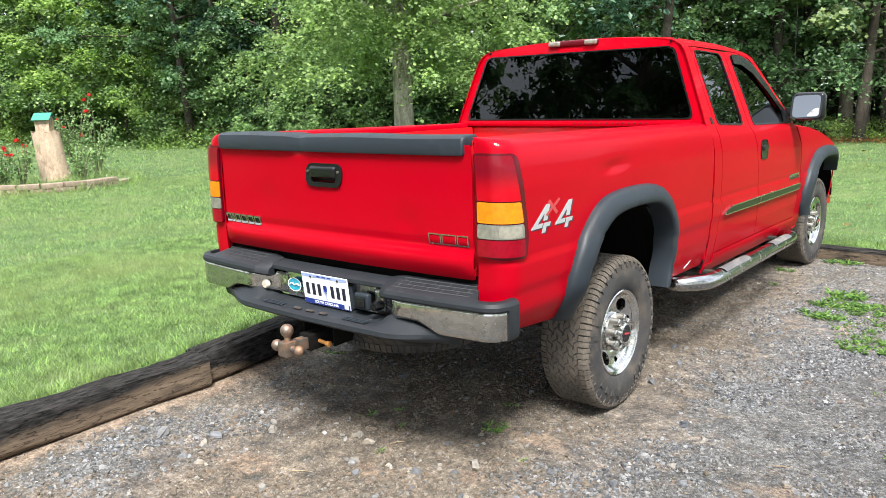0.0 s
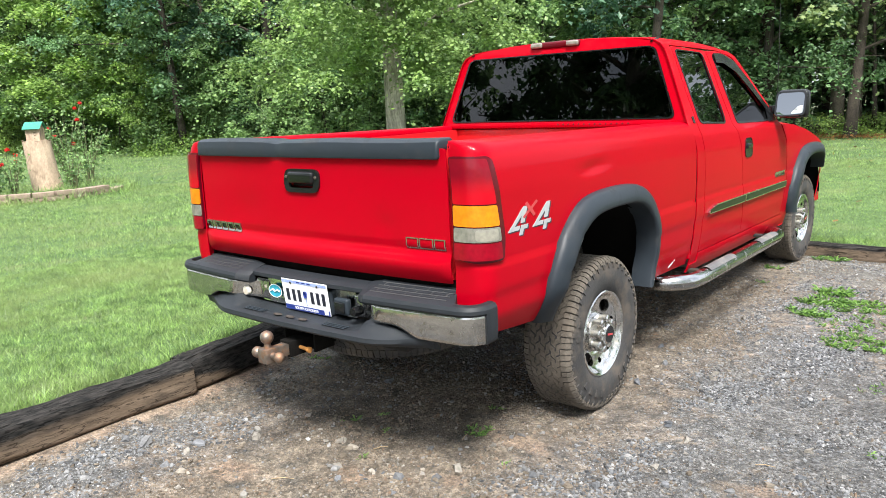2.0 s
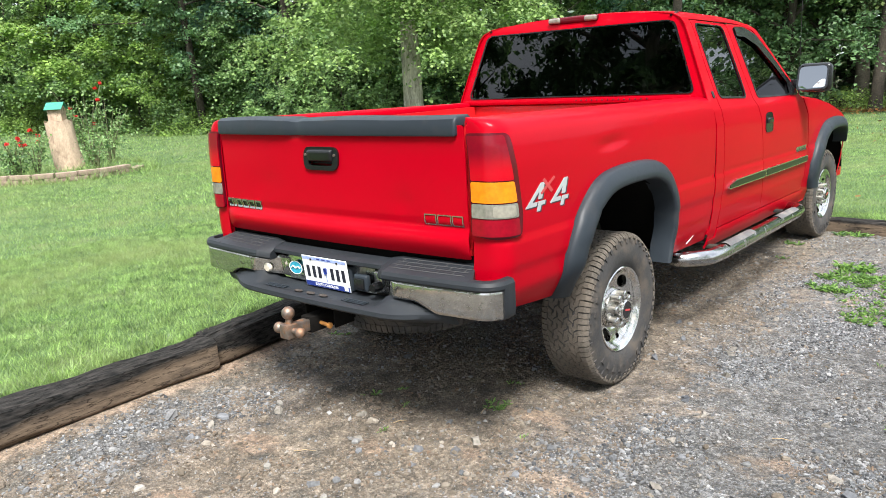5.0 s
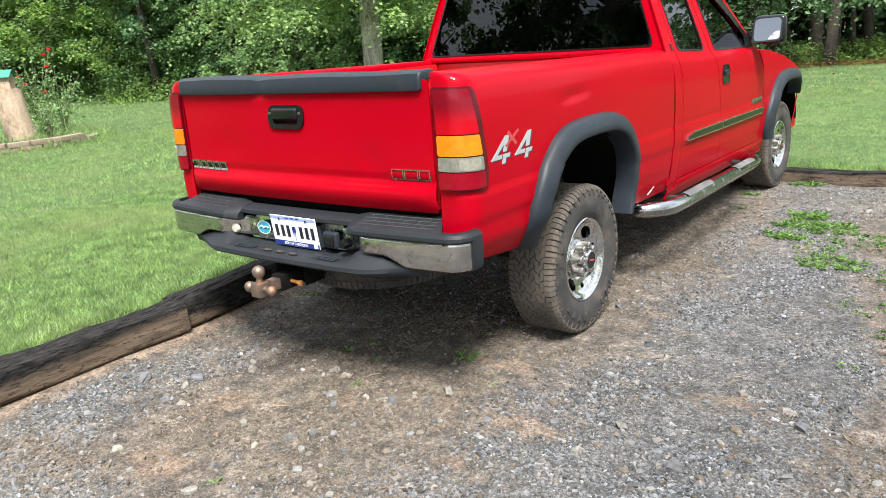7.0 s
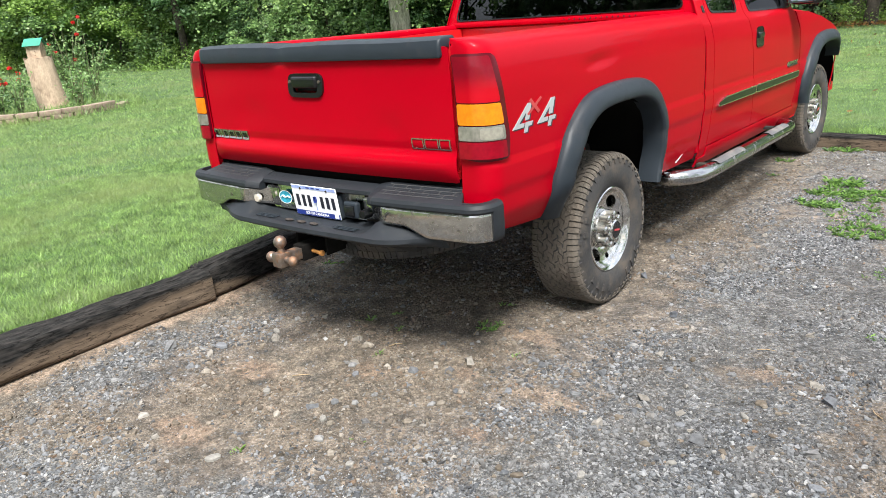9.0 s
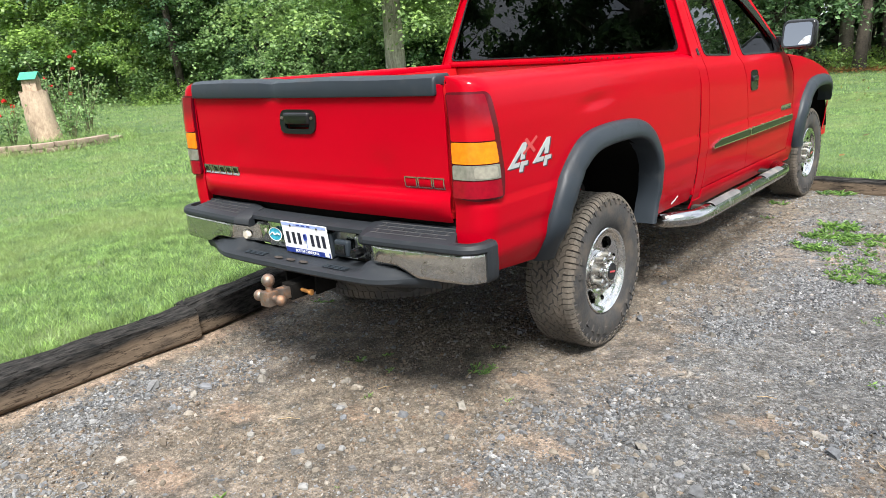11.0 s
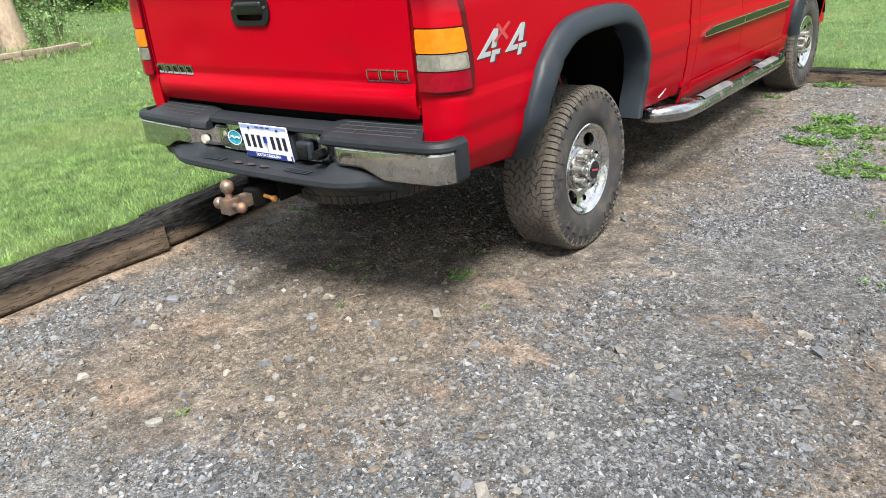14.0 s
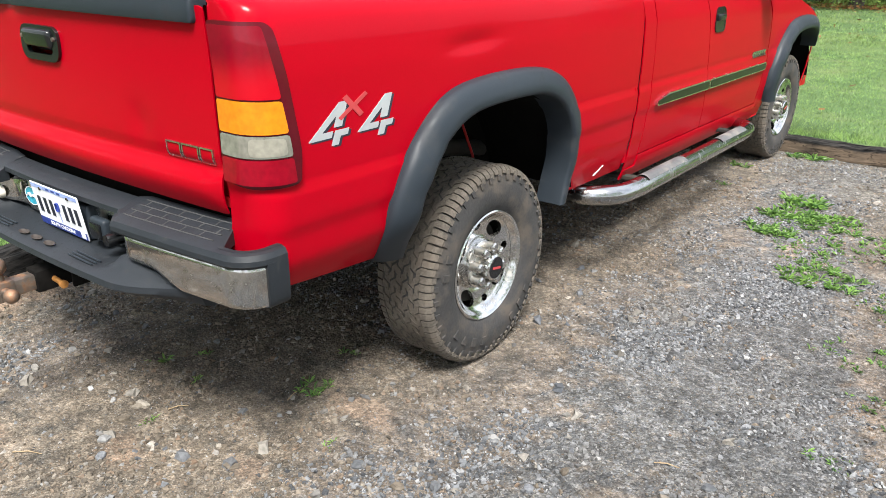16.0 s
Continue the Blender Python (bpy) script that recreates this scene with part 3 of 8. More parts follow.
def lathe(profile, steps=48, axis='X', closed=False):
    """Turns (radius, along) points round an axis."""
    n, verts, faces = len(profile), [], []
    for k in range(steps):
        a = 2 * math.pi * k / steps
        for r, h in profile:
            c, s = r * math.cos(a), r * math.sin(a)
            verts.append({'X': (h, c, s), 'Y': (c, h, s), 'Z': (c, s, h)}[axis])
    last = n if closed else n - 1
    for k in range(steps):
        for i in range(last):
            j = (i + 1) % n
            a, b = k * n + i, k * n + j
            c, d = ((k + 1) % steps) * n + j, ((k + 1) % steps) * n + i
            faces.append((a, b, c, d))
    bm = bmesh.new()
    vs = [bm.verts.new(v) for v in verts]
    for f in faces:
        bm.faces.new([vs[i] for i in f])
    bmesh.ops.remove_doubles(bm, verts=bm.verts, dist=1e-5)
    bmesh.ops.recalc_face_normals(bm, faces=bm.faces)
    return soften(bm, 35)


def tube(points, radius, sides=12, squash=1.0, caps=True):
    """A pipe along a line of points; squash flattens it in z."""
    pts = [Vector(p) for p in points]
    verts, faces = [], []
    for i, p in enumerate(pts):
        d = (pts[min(i + 1, len(pts) - 1)] - pts[max(i - 1, 0)]).normalized()
        if i and squash == 1.0:
            side = (side - d * side.dot(d)).normalized()
        else:
            side = d.cross(Vector((0, 0, 1)))
            side = side.normalized() if side.length > 1e-4 else Vector((1, 0, 0))
        up = side.cross(d).normalized()
        r = radius[i] if isinstance(radius, (list, tuple)) else radius
        for k in range(sides):
            a = 2 * math.pi * k / sides
            verts.append(p + side * r * math.cos(a) + up * r * squash * math.sin(a))
    for i in range(len(pts) - 1):
        for k in range(sides):
            a, b = i * sides + k, i * sides + (k + 1) % sides
            faces.append((a, b, b + sides, a + sides))
    if caps:
        faces.append(tuple(range(sides))[::-1])
        faces.append(tuple(range((len(pts) - 1) * sides, len(pts) * sides)))
    bm = bmesh.new()
    vs = [bm.verts.new(v) for v in verts]
    for f in faces:
        bm.faces.new([vs[i] for i in f])
    bmesh.ops.recalc_face_normals(bm, faces=bm.faces)
    return soften(bm, 50)


def spline(points, n=8):
    """Catmull-Rom through the points."""
    p = [np.array(q, float) for q in points]
    p = [2 * p[0] - p[1]] + p + [2 * p[-1] - p[-2]]
    out = []
    for i in range(1, len(p) - 2):
        for k in range(n):
            t = k / n
            out.append(0.5 * (2 * p[i] + (p[i + 1] - p[i - 1]) * t + (2 * p[i - 1] - 5 * p[i] + 4 * p[i + 1] - p[i + 2]) * t * t
                              + (3 * p[i] - p[i - 1] - 3 * p[i + 1] + p[i + 2]) * t ** 3))
    out.append(p[-2])
    return out


def rounded(poly, r, n=5):
    """A polygon with its corners rounded."""
    out, m = [], len(poly)
    for i in range(m):
        a, b, c = (np.array(poly[(i + k) % m], float) for k in (-1, 0, 1))
        u, v = a - b, c - b
        lu, lv = np.linalg.norm(u), np.linalg.norm(v)
        d = min(r, lu * 0.45, lv * 0.45)
        p, q = b + u / lu * d, b + v / lv * d
        for k in range(n + 1):
            t = k / n
            out.append(tuple((1 - t) ** 2 * p + 2 * t * (1 - t) * b + t * t * q))
    return out


def edge_distance(pts, poly):
    """Distance of points to a polygon's outline, the nearest outline points, and which points lie inside."""
    p = np.asarray(poly, float)
    best = np.full(len(pts), 1e9)
    near = np.zeros_like(pts)
    inside = np.zeros(len(pts), bool)
    for a, b in zip(p, np.roll(p, -1, axis=0)):
        ab = b - a
        t = np.clip(((pts - a) @ ab) / max(ab @ ab, 1e-12), 0, 1)
        q = a + t[:, None] * ab
        d = np.linalg.norm(pts - q, axis=1)
        w = d < best
        best[w], near[w] = d[w], q[w]
        cross = (a[1] > pts[:, 1]) != (b[1] > pts[:, 1])
        if abs(ab[1]) > 1e-12:
            inside ^= cross & (pts[:, 0] < a[0] + (pts[:, 1] - a[1]) / ab[1] * ab[0])
    return best, near, inside


def panel(name, outer, holes, fn, res=0.02, thick=0.006, mirror=False, flip=False):
    """A sheet over a polygon with holes in (u, v), bent by fn(u, v) -> x, y, z, with an inner skin and edges."""
    o = np.asarray(outer, float)
    u0, v0 = o.min(0)
    u1, v1 = o.max(0)
    nu, nv = max(2, int((u1 - u0) / res) + 1), max(2, int((v1 - v0) / res) + 1)
    U, V = np.meshgrid(np.linspace(u0, u1, nu + 1), np.linspace(v0, v1, nv + 1), indexing="ij")
    pts = np.stack([U.ravel(), V.ravel()], 1)
    d, near, ins = edge_distance(pts, o)
    for h in holes:
        dh, nh, ih = edge_distance(pts, h)
        w = dh < d
        d[w], near[w] = dh[w], nh[w]
        ins &= ~ih
    ci = 0.25 * (pts.reshape(nu + 1, nv + 1, 2)[:-1, :-1] + pts.reshape(nu + 1, nv + 1, 2)[1:, :-1]
                 + pts.reshape(nu + 1, nv + 1, 2)[:-1, 1:] + pts.reshape(nu + 1, nv + 1, 2)[1:, 1:]).reshape(-1, 2)
    ok = edge_distance(ci, o)[2]
    for h in holes:
        ok &= ~edge_distance(ci, h)[2]
    ok = ok.reshape(nu, nv)
    idx = np.arange(len(pts)).reshape(nu + 1, nv + 1)
    quads = np.stack([idx[:-1, :-1], idx[1:, :-1], idx[1:, 1:], idx[:-1, 1:]], -1)[ok]
    border = np.zeros(len(pts), int)
    np.add.at(border, quads.ravel(), 1)
    snap = (~ins) | (d < 0.4 * res) | ((border < 4) & (d < 1.1 * res))
    pts2 = np.where(snap[:, None], near, pts)
    used = np.unique(quads)
    remap = -np.ones(len(pts), int)
    remap[used] = np.arange(len(used))
    P = pts2[used]
    quads = remap[quads]
    e = 1e-3
    A = np.stack(fn(P[:, 0], P[:, 1]), 1)
    du = np.stack(fn(P[:, 0] + e, P[:, 1]), 1) - np.stack(fn(P[:, 0] - e, P[:, 1]), 1)
    dv = np.stack(fn(P[:, 0], P[:, 1] + e), 1) - np.stack(fn(P[:, 0], P[:, 1] - e), 1)
    nrm = np.cross(du, dv)
    nrm /= np.maximum(np.linalg.norm(nrm, axis=1, keepdims=True), 1e-9)
    if flip:
        nrm, quads = -nrm, quads[:, ::-1]
    B = A - nrm * thick
    n = len(A)
    faces = [tuple(q) for q in quads] + [tuple(q[::-1] + n) for q in quads]
    edges = {}
    for q in quads:
        for a, b in zip(q, np.roll(q, -1)):
            key = (min(a, b), max(a, b))
            edges[key] = None if key in edges else (a, b)
    verts = [*A, *B]
    for ab in edges.values():
        if ab:
            a, b = ab
            k = len(verts)
            verts += [A[a], A[b], B[b], B[a]]
            faces.append((k + 1, k, k + 3, k + 2))
    verts = np.array(verts)
    if mirror:
        verts[:, 0] *= -1
        faces = [f[::-1] for f in faces]
    return mesh_from(name, verts, faces)


def mirrored(me, name):
    """The same mesh on the other side of the truck."""
    bm = bmesh.new()
    bm.from_mesh(me)
    bmesh.ops.scale(bm, vec=(-1, 1, 1), verts=bm.verts)
    bmesh.ops.reverse_faces(bm, faces=bm.faces)
    out = bpy.data.meshes.new(name)
    bm.to_mesh(out)
    bm.free()
    for mt in me.materials:
        out.materials.append(mt)
    return out


def strip(name, sections, closed=False):
    """A skin through rows of points that all have the same number of points."""
    n = len(sections[0])
    verts = [p for s in sections for p in s]
    faces = []
    for i in range(len(sections) - 1 + (1 if closed else 0)):
        a, b = i * n, ((i + 1) % len(sections)) * n
        for k in range(n - 1):
            faces.append((a + k, a + k + 1, b + k + 1, b + k))
    return mesh_from(name, verts, faces)


def sharpen(me, angle=35):
    bm = bmesh.new()
    bm.from_mesh(me)
    bmesh.ops.recalc_face_normals(bm, faces=bm.faces)
    soften(bm, angle)
    bm.to_mesh(me)
    bm.free()
    return me


def joined(parts_list):
    bm = bmesh.new()
    for b in parts_list:
        me = bpy.data.meshes.new("tmp")
        b.to_mesh(me)
        b.free()
        bm.from_mesh(me)
        bpy.data.meshes.remove(me)
    return bm


def fast_mesh(name, v, f, smooth=False):
    me = bpy.data.meshes.new(name)
    me.vertices.add(len(v))
    me.vertices.foreach_set("co", np.asarray(v, np.float32).ravel())
    f = np.asarray(f, np.int32)
    me.loops.add(f.size)
    me.loops.foreach_set("vertex_index", f.ravel())
    me.polygons.add(len(f))
    me.polygons.foreach_set("loop_start", np.arange(len(f), dtype=np.int32) * f.shape[1])
    me.polygons.foreach_set("use_smooth", np.full(len(f), smooth))
    me.update(calc_edges=True)
    return me


# ---- the pickup truck ----
RAKE = -0.016          # the body leans nose-down a little
WHEELBASE = 4.0


def smooth_table(rows):
    """Columns interpolated over the first one, with the kinks rounded off."""
    a = np.array(rows, float)
    v = np.linspace(a[0, 0], a[-1, 0], 800)
    cols = [np.interp(v, a[:, 0], a[:, k]) for k in range(1, a.shape[1])]
    w = max(3, int(0.013 / (v[1] - v[0])) | 1)
    ker = np.hanning(w + 2)[1:-1]
    ker /= ker.sum()
    out = []
    for c in cols:
        pad = np.concatenate([2 * c[0] - c[w // 2:0:-1], c, 2 * c[-1] - c[-2:-w // 2 - 1:-1]])
        out.append(np.convolve(pad, ker, "valid")[:len(v)])
    return v, out


SIDE_OUT = 0.010     # the sides stand this much further out than the tables say
BED_V, (BED_X, BED_Z) = smooth_table([
    (0.55, 0.895, 0.55), (0.64, 0.925, 0.64), (0.74, 0.945, 0.74), (0.835, 0.952, 0.835), (0.850, 0.960, 0.850), (0.958, 0.963, 0.958),
    (0.972, 0.954, 0.972), (0.984, 0.959, 0.984), (1.10, 0.962, 1.10), (1.25, 0.961, 1.25), (1.34, 0.955, 1.34), (1.385, 0.948, 1.385),
    (1.415, 0.936, 1.412), (1.45, 0.910, 1.434), (1.50, 0.865, 1.444), (1.56, 0.805, 1.444), (1.585, 0.795, 1.43), (1.66, 0.795, 1.355)])
CAB_V, (CAB_X, CAB_Z) = smooth_table([
    (0.50, 0.895, 0.50), (0.60, 0.925, 0.60), (0.74, 0.947, 0.74), (0.835, 0.953, 0.835), (0.850, 0.960, 0.850), (0.958, 0.964, 0.958),
    (0.972, 0.955, 0.972), (0.984, 0.961, 0.984), (1.10, 0.964, 1.10), (1.25, 0.960, 1.25), (1.34, 0.950, 1.34), (1.40, 0.928, 1.40),
    (1.50, 0.893, 1.50), (1.70, 0.818, 1.70), (1.86, 0.757, 1.86), (1.92, 0.728, 1.905), (1.99, 0.670, 1.940), (2.10, 0.565, 1.962),
    (2.30, 0.365, 1.980), (2.50, 0.165, 1.988), (2.67, 0.0, 1.990)])
BED_X, CAB_X = BED_X + SIDE_OUT, CAB_X + SIDE_OUT * np.clip((2.2 - CAB_V) / 0.4, 0, 1)
R_CORNER, Y_CORNER, Y_REAR = 0.085, -1.02, -1.105


def bed_side(s, v):
    """Bed side skin: s runs along the truck and round the rear corner, v up the side and over the rail."""
    xp = np.interp(v, BED_V, BED_X)
    z = np.interp(v, BED_V, BED_Z)
    # behind the wheel the foot of the side tucks under
    xp = xp - 0.062 * np.clip((0.76 - v) / 0.16, 0, 1) ** 1.5 * np.clip((-0.25 - s) / 0.3, 0, 1)
    arc = R_CORNER * math.pi / 2
    k = np.clip((Y_CORNER - s) / R_CORNER, 0, math.pi / 2)
    over = np.maximum(Y_CORNER - arc - s, 0)
    xp = xp - 0.010 * np.exp(-(((s + 0.21 - 0.10 * (v - 1.275)) / 0.13) ** 2 + ((v - 1.275 - 0.05 * (s + 0.21)) / 0.022) ** 2))     # a creased dent
    x = np.where(s > Y_CORNER, xp, xp - R_CORNER + R_CORNER * np.cos(k) - over)
    y = np.where(s > Y_CORNER, s, Y_CORNER - R_CORNER * np.sin(k))
    x = np.where(s < Y_CORNER, np.maximum(x, np.minimum(0.812, xp)), x)
    return x, y, z + RAKE * (y + 1.1)


def bed_side_out(s, v, d=0.01):
    x0, y0, z0 = bed_side(s, v)
    e = 1e-3
    a = [q - p for p, q in zip(bed_side(s - e, v), bed_side(s + e, v))]
    ln = np.maximum(np.hypot(a[0], a[1]), 1e-9)
    return x0 + d * a[1] / ln, y0 - d * a[0] / ln, z0


def cab_side(y, v):
    x = np.interp(v, CAB_V, CAB_X)
    z = np.interp(v, CAB_V, CAB_Z)
    # the nose tapers in
    x = x - 0.10 * np.clip((y - 4.25) / 0.6, 0, 1) ** 2
    # the roof falls towards both ends
    roof = np.clip((v - 1.86) / 0.3, 0, 1)
    z = z - roof * (0.030 * np.clip((1.50 - y) / 0.4, 0, 1) ** 2 + 0.05 * np.clip((y - 1.75) / 0.6, 0, 1) ** 2)
    return x, y, z + RAKE * (y + 1.1) + 0.018 * np.clip((v - 1.0) / 0.2, 0, 1)


# outlines of the flared wheel arches round the wheel's centre (along, height)
ARCH_OUT = [(-0.585, 0.590), (-0.612, 0.69), (-0.600, 0.81), (-0.53, 0.950), (-0.43, 1.055), (-0.33, 1.115), (-0.20, 1.142), (0.0, 1.152),
            (0.20, 1.145), (0.33, 1.115), (0.44, 1.05), (0.52, 0.95), (0.555, 0.84), (0.55, 0.70), (0.50, 0.565)]
ARCH_IN = [(-0.485, 0.585), (-0.508, 0.69), (-0.495, 0.80), (-0.435, 0.915), (-0.36, 0.99), (-0.27, 1.035), (-0.16, 1.053), (0.0, 1.058),
           (0.16, 1.054), (0.27, 1.03), (0.36, 0.975), (0.42, 0.895), (0.45, 0.80), (0.45, 0.69), (0.415, 0.56)]


def arch_hole(cy, back=0.0):
    mid = [((a[0] + b[0]) / 2 + (back if a[0] < -0.4 else 0) + cy, (a[1] + b[1]) / 2) for a, b in zip(ARCH_OUT, ARCH_IN)]
    return [(mid[0][0], 0.4)] + mid + [(mid[-1][0], 0.4)]


def flare_mesh(cy, back=0.0, drop=0):
    """A fender flare: a broad band that stands off the body and turns in at the wheel opening."""
    o = spline([(a[0] + (back * min(1, max(0, (-a[0] - 0.2) / 0.5))), a[1]) for a in ARCH_OUT[:len(ARCH_OUT) - drop]], 4)
    i = spline([(a[0] + (back * min(1, max(0, (-a[0] - 0.2) / 0.5))), a[1]) for a in ARCH_IN[:len(ARCH_IN) - drop]], 4)
    secs = []
    for a, b in zip(o, i):
        row = []
        for t, dx in ((0.0, -0.004), (0.0, 0.012), (0.05, 0.024), (0.16, 0.034), (0.35, 0.043), (0.6, 0.050), (0.85, 0.053), (0.96, 0.049), (1.0, 0.040), (1.0, 0.0), (1.02, -0.05)):
            y = a[0] + (b[0] - a[0]) * t + cy
            z = a[1] + (b[1] - a[1]) * t
            xb = float(np.interp(min(z, 1.3), CAB_V, CAB_X))
            tuck = 0.085 * min(1, max(0, (0.78 - z) / 0.19)) ** 1.5 if y < cy and not drop else 0
            row.append((max(xb, 0.945) + dx * 1.2 - tuck - (0.10 * max(0, (y - cy - 0.25) / 0.3) ** 2 if drop else 0), y, z + RAKE * y))
        secs.append(row)
    return sharpen(strip("flare", secs), 50)


truck = thing("pickup_truck", "red extended-cab four-wheel-drive pickup truck with grey fender flares, parked on gravel", "pickup truck")

# --- bed sides
bed_poly = [(-1.215, 0.675), (-1.02, 0.665), (-0.575, 0.615), (-0.550, 0.60), (-0.545, 0.40), (0.43, 0.40), (0.435, 0.575), (1.128, 0.565), (1.120, 1.30), (1.085, 1.40), (1.07, 1.66), (-1.10, 1.66), (-1.135, 1.56), (-1.205, 1.47), (-1.215, 1.40)]
bed_me = panel("bedside", bed_poly, [arch_hole(-0.03)], bed_side, 0.018, 0.004)
bedside = part("bedside", bed_me, M_RED, truck)
part("bedside", mirrored(bed_me, "bedside"), M_RED, truck)
flare_me = flare_mesh(-0.03)
for src in (flare_me, mirrored(flare_me, "flare")):
    part("fender_flare", src, M_TRIM, truck, "wide grey plastic fender flare")

for sx in (-1, 1):
    part("cab_gap_seal", box(sx * 0.895, 1.138, 0.97, 0.08, 0.035, 0.82, 0.01), M_RED, truck)

# --- bed: floor, front wall, wheel tubs
bed_floor = part("bed_floor", box(0, 0.0, 0.90, 1.0, 2.16, 0.03), M_RED_DULL, truck, "red bed floor")
for sx in (-1, 1):
    for y in (-0.855, 0.855):
        part("floor_corner", box(sx * 0.645, y, 0.90, 0.286, 0.44, 0.028), M_RED_DULL, bed_floor)
    part("wheel_tub", box(sx * 0.645, 0, 1.10, 0.286, 1.22, 0.04, 0.01), M_RED_DULL, bed_floor)
part("bed_front_wall", box(0, 1.075, 1.13, 1.60, 0.04, 0.50, 0.01), M_RED_DULL, truck)
part("bed_header", box(0, 1.065, 1.405, 1.70, 0.085, 0.035, 0.012), M_RED, truck)
header_hole = lathe([(0.0, -0.002), (0.0045, -0.002), (0.0055, 0.0)], 8, 'Y')
me_hole = bpy.data.meshes.new("header_hole")
header_hole.to_mesh(me_hole)
header_hole.free()
for k in range(14):
    part("header_hole", me_hole, M_DARK, truck).location = (0.08 + 0.038 * k, 1.0222, 1.408)
for sx in (-1, 1):
    part("inner_bed_wall", box(sx * 0.785, 0.0, 1.25, 0.02, 2.1, 0.26), M_RED_DULL, truck)


# --- tailgate
def gate_surface(x, z):
    """Rear skin of the tailgate: bowed, with a rolled rib along its foot."""
    y = -1.108 - 0.024 * (1 - (x / 0.81) ** 2)
    y = y - 0.016 * np.exp(-((z - 0.945) / 0.035) ** 2) * (1 - 0.75 * np.clip((abs(x) - 0.72) / 0.085, 0, 1) ** 2)            # rolled rib
    y = y + 0.010 * np.exp(-((z - 1.005) / 0.014) ** 2)            # crease above it
    y = y + 0.022 * np.clip((0.915 - z) / 0.05, 0, 1) ** 2          # turns under
    y = y - 0.006 * np.clip((z - 1.30) / 0.12, 0, 1)
    # shallow dents
    y = y + 0.006 * np.exp(-(((x - 0.47) / 0.05) ** 2 + ((z - 1.09) / 0.05) ** 2))
    y = y + 0.005 * np.exp(-(((x + 0.45) / 0.12) ** 2 + ((z - 1.13) / 0.07) ** 2))
    y = y + 0.008 * np.exp(-(((x + 0.17) / 0.05) ** 2 + ((z - 1.40) / 0.03) ** 2))
    return x, y, z


HANDLE = rounded([(-0.128, 1.215), (0.105, 1.215), (0.115, 1.322), (-0.118, 1.322)], 0.045)
gate_hole = [(x * 0.86 - 0.001, (z - 1.268) * 0.82 + 1.268) for x, z in HANDLE]
gate_me = panel("tailgate_skin", rounded([(-0.806, 0.875), (0.806, 0.875), (0.804, 1.415), (-0.804, 1.415)], 0.012), [gate_hole], gate_surface, 0.018, 0.005)
tailgate = part("tailgate", gate_me, M_RED, truck, "closed red tailgate with shallow dents")
part("inner_panel", box(0, -1.045, 1.17, 1.58, 0.04, 0.52, 0.008), M_RED_DULL, tailgate)


def cap_row(x):
    dent = math.exp(-((x + 0.17) / 0.035) ** 2) * 0.006 + 0.003 / (1 + math.exp(-(x + 0.17) / 0.012))
    y0 = float(gate_surface(np.array([x]), np.array([1.38]))[1][0])
    rows = [(y0 - 0.003, 1.372), (y0 - 0.016, 1.374), (y0 - 0.019, 1.385), (y0 - 0.018, 1.42), (y0 - 0.013, 1.442), (y0 + 0.005, 1.453), (y0 + 0.05, 1.456), (-1.035, 1.455), (-1.022, 1.445), (-1.022, 1.40)]
    return [(x, y + dent * 0.8, z - dent * min(1, max(0, (z - 1.372) / 0.07)) + 0.002 * math.sin(9 * x) * (z > 1.40)) for y, z in rows]


def cap_end(x, sgn):
    """A rounded end: the section drawn in as it closes."""
    out = []
    for k, s in ((0.0, 1.0), (0.5, 0.97), (0.85, 0.88), (1.0, 0.75), (1.0, 0.0)):
        row = cap_row(x)
        cy, cz = sum(p[1] for p in row) / len(row), 1.415
        out.append([(x + sgn * 0.012 * k, cy + (p[1] - cy) * s, cz + (p[2] - cz) * s) for p in row])
    return out


cap_secs = cap_end(-0.788, -1)[::-1] + [cap_row(x) for x in np.linspace(-0.78, 0.756, 60)] + cap_end(0.764, 1)
cap_me = sharpen(strip("tailgate_cap", cap_secs), 40)
part("cap", cap_me, M_TRIM, tailgate, "grey plastic cap along the tailgate top, dented")


def on_gate(u, v, d=0.0):
    x, y, z = gate_surface(np.asarray(u, float), np.asarray(v, float))
    return x, y - d, z


handle = part("handle_bezel", panel("handle_bezel", HANDLE, [rounded([(-0.092, 1.236), (0.072, 1.236), (0.080, 1.302), (-0.084, 1.302)], 0.02)],
                                    lambda u, v: on_gate(u, v, 0.010), 0.008, 0.014), M_BLACK, tailgate, "black plastic latch handle")
part("recess", box(-0.006, -1.085, 1.285, 0.20, 0.03, 0.09), M_DARK, handle)
part("lever", box(-0.006, -1.136, 1.284, 0.166, 0.036, 0.056, 0.017, 4, Matrix.Rotation(radians(8), 4, 'X')), M_BLACK, handle)
for sx in (-0.104, 0.091):
    part("screw", lathe([(0.0, -1.148), (0.006, -1.148), (0.007, -1.140), (0.007, -1.12)], 10, 'Y'), M_STEEL, handle).location = (sx, 0, 1.285)

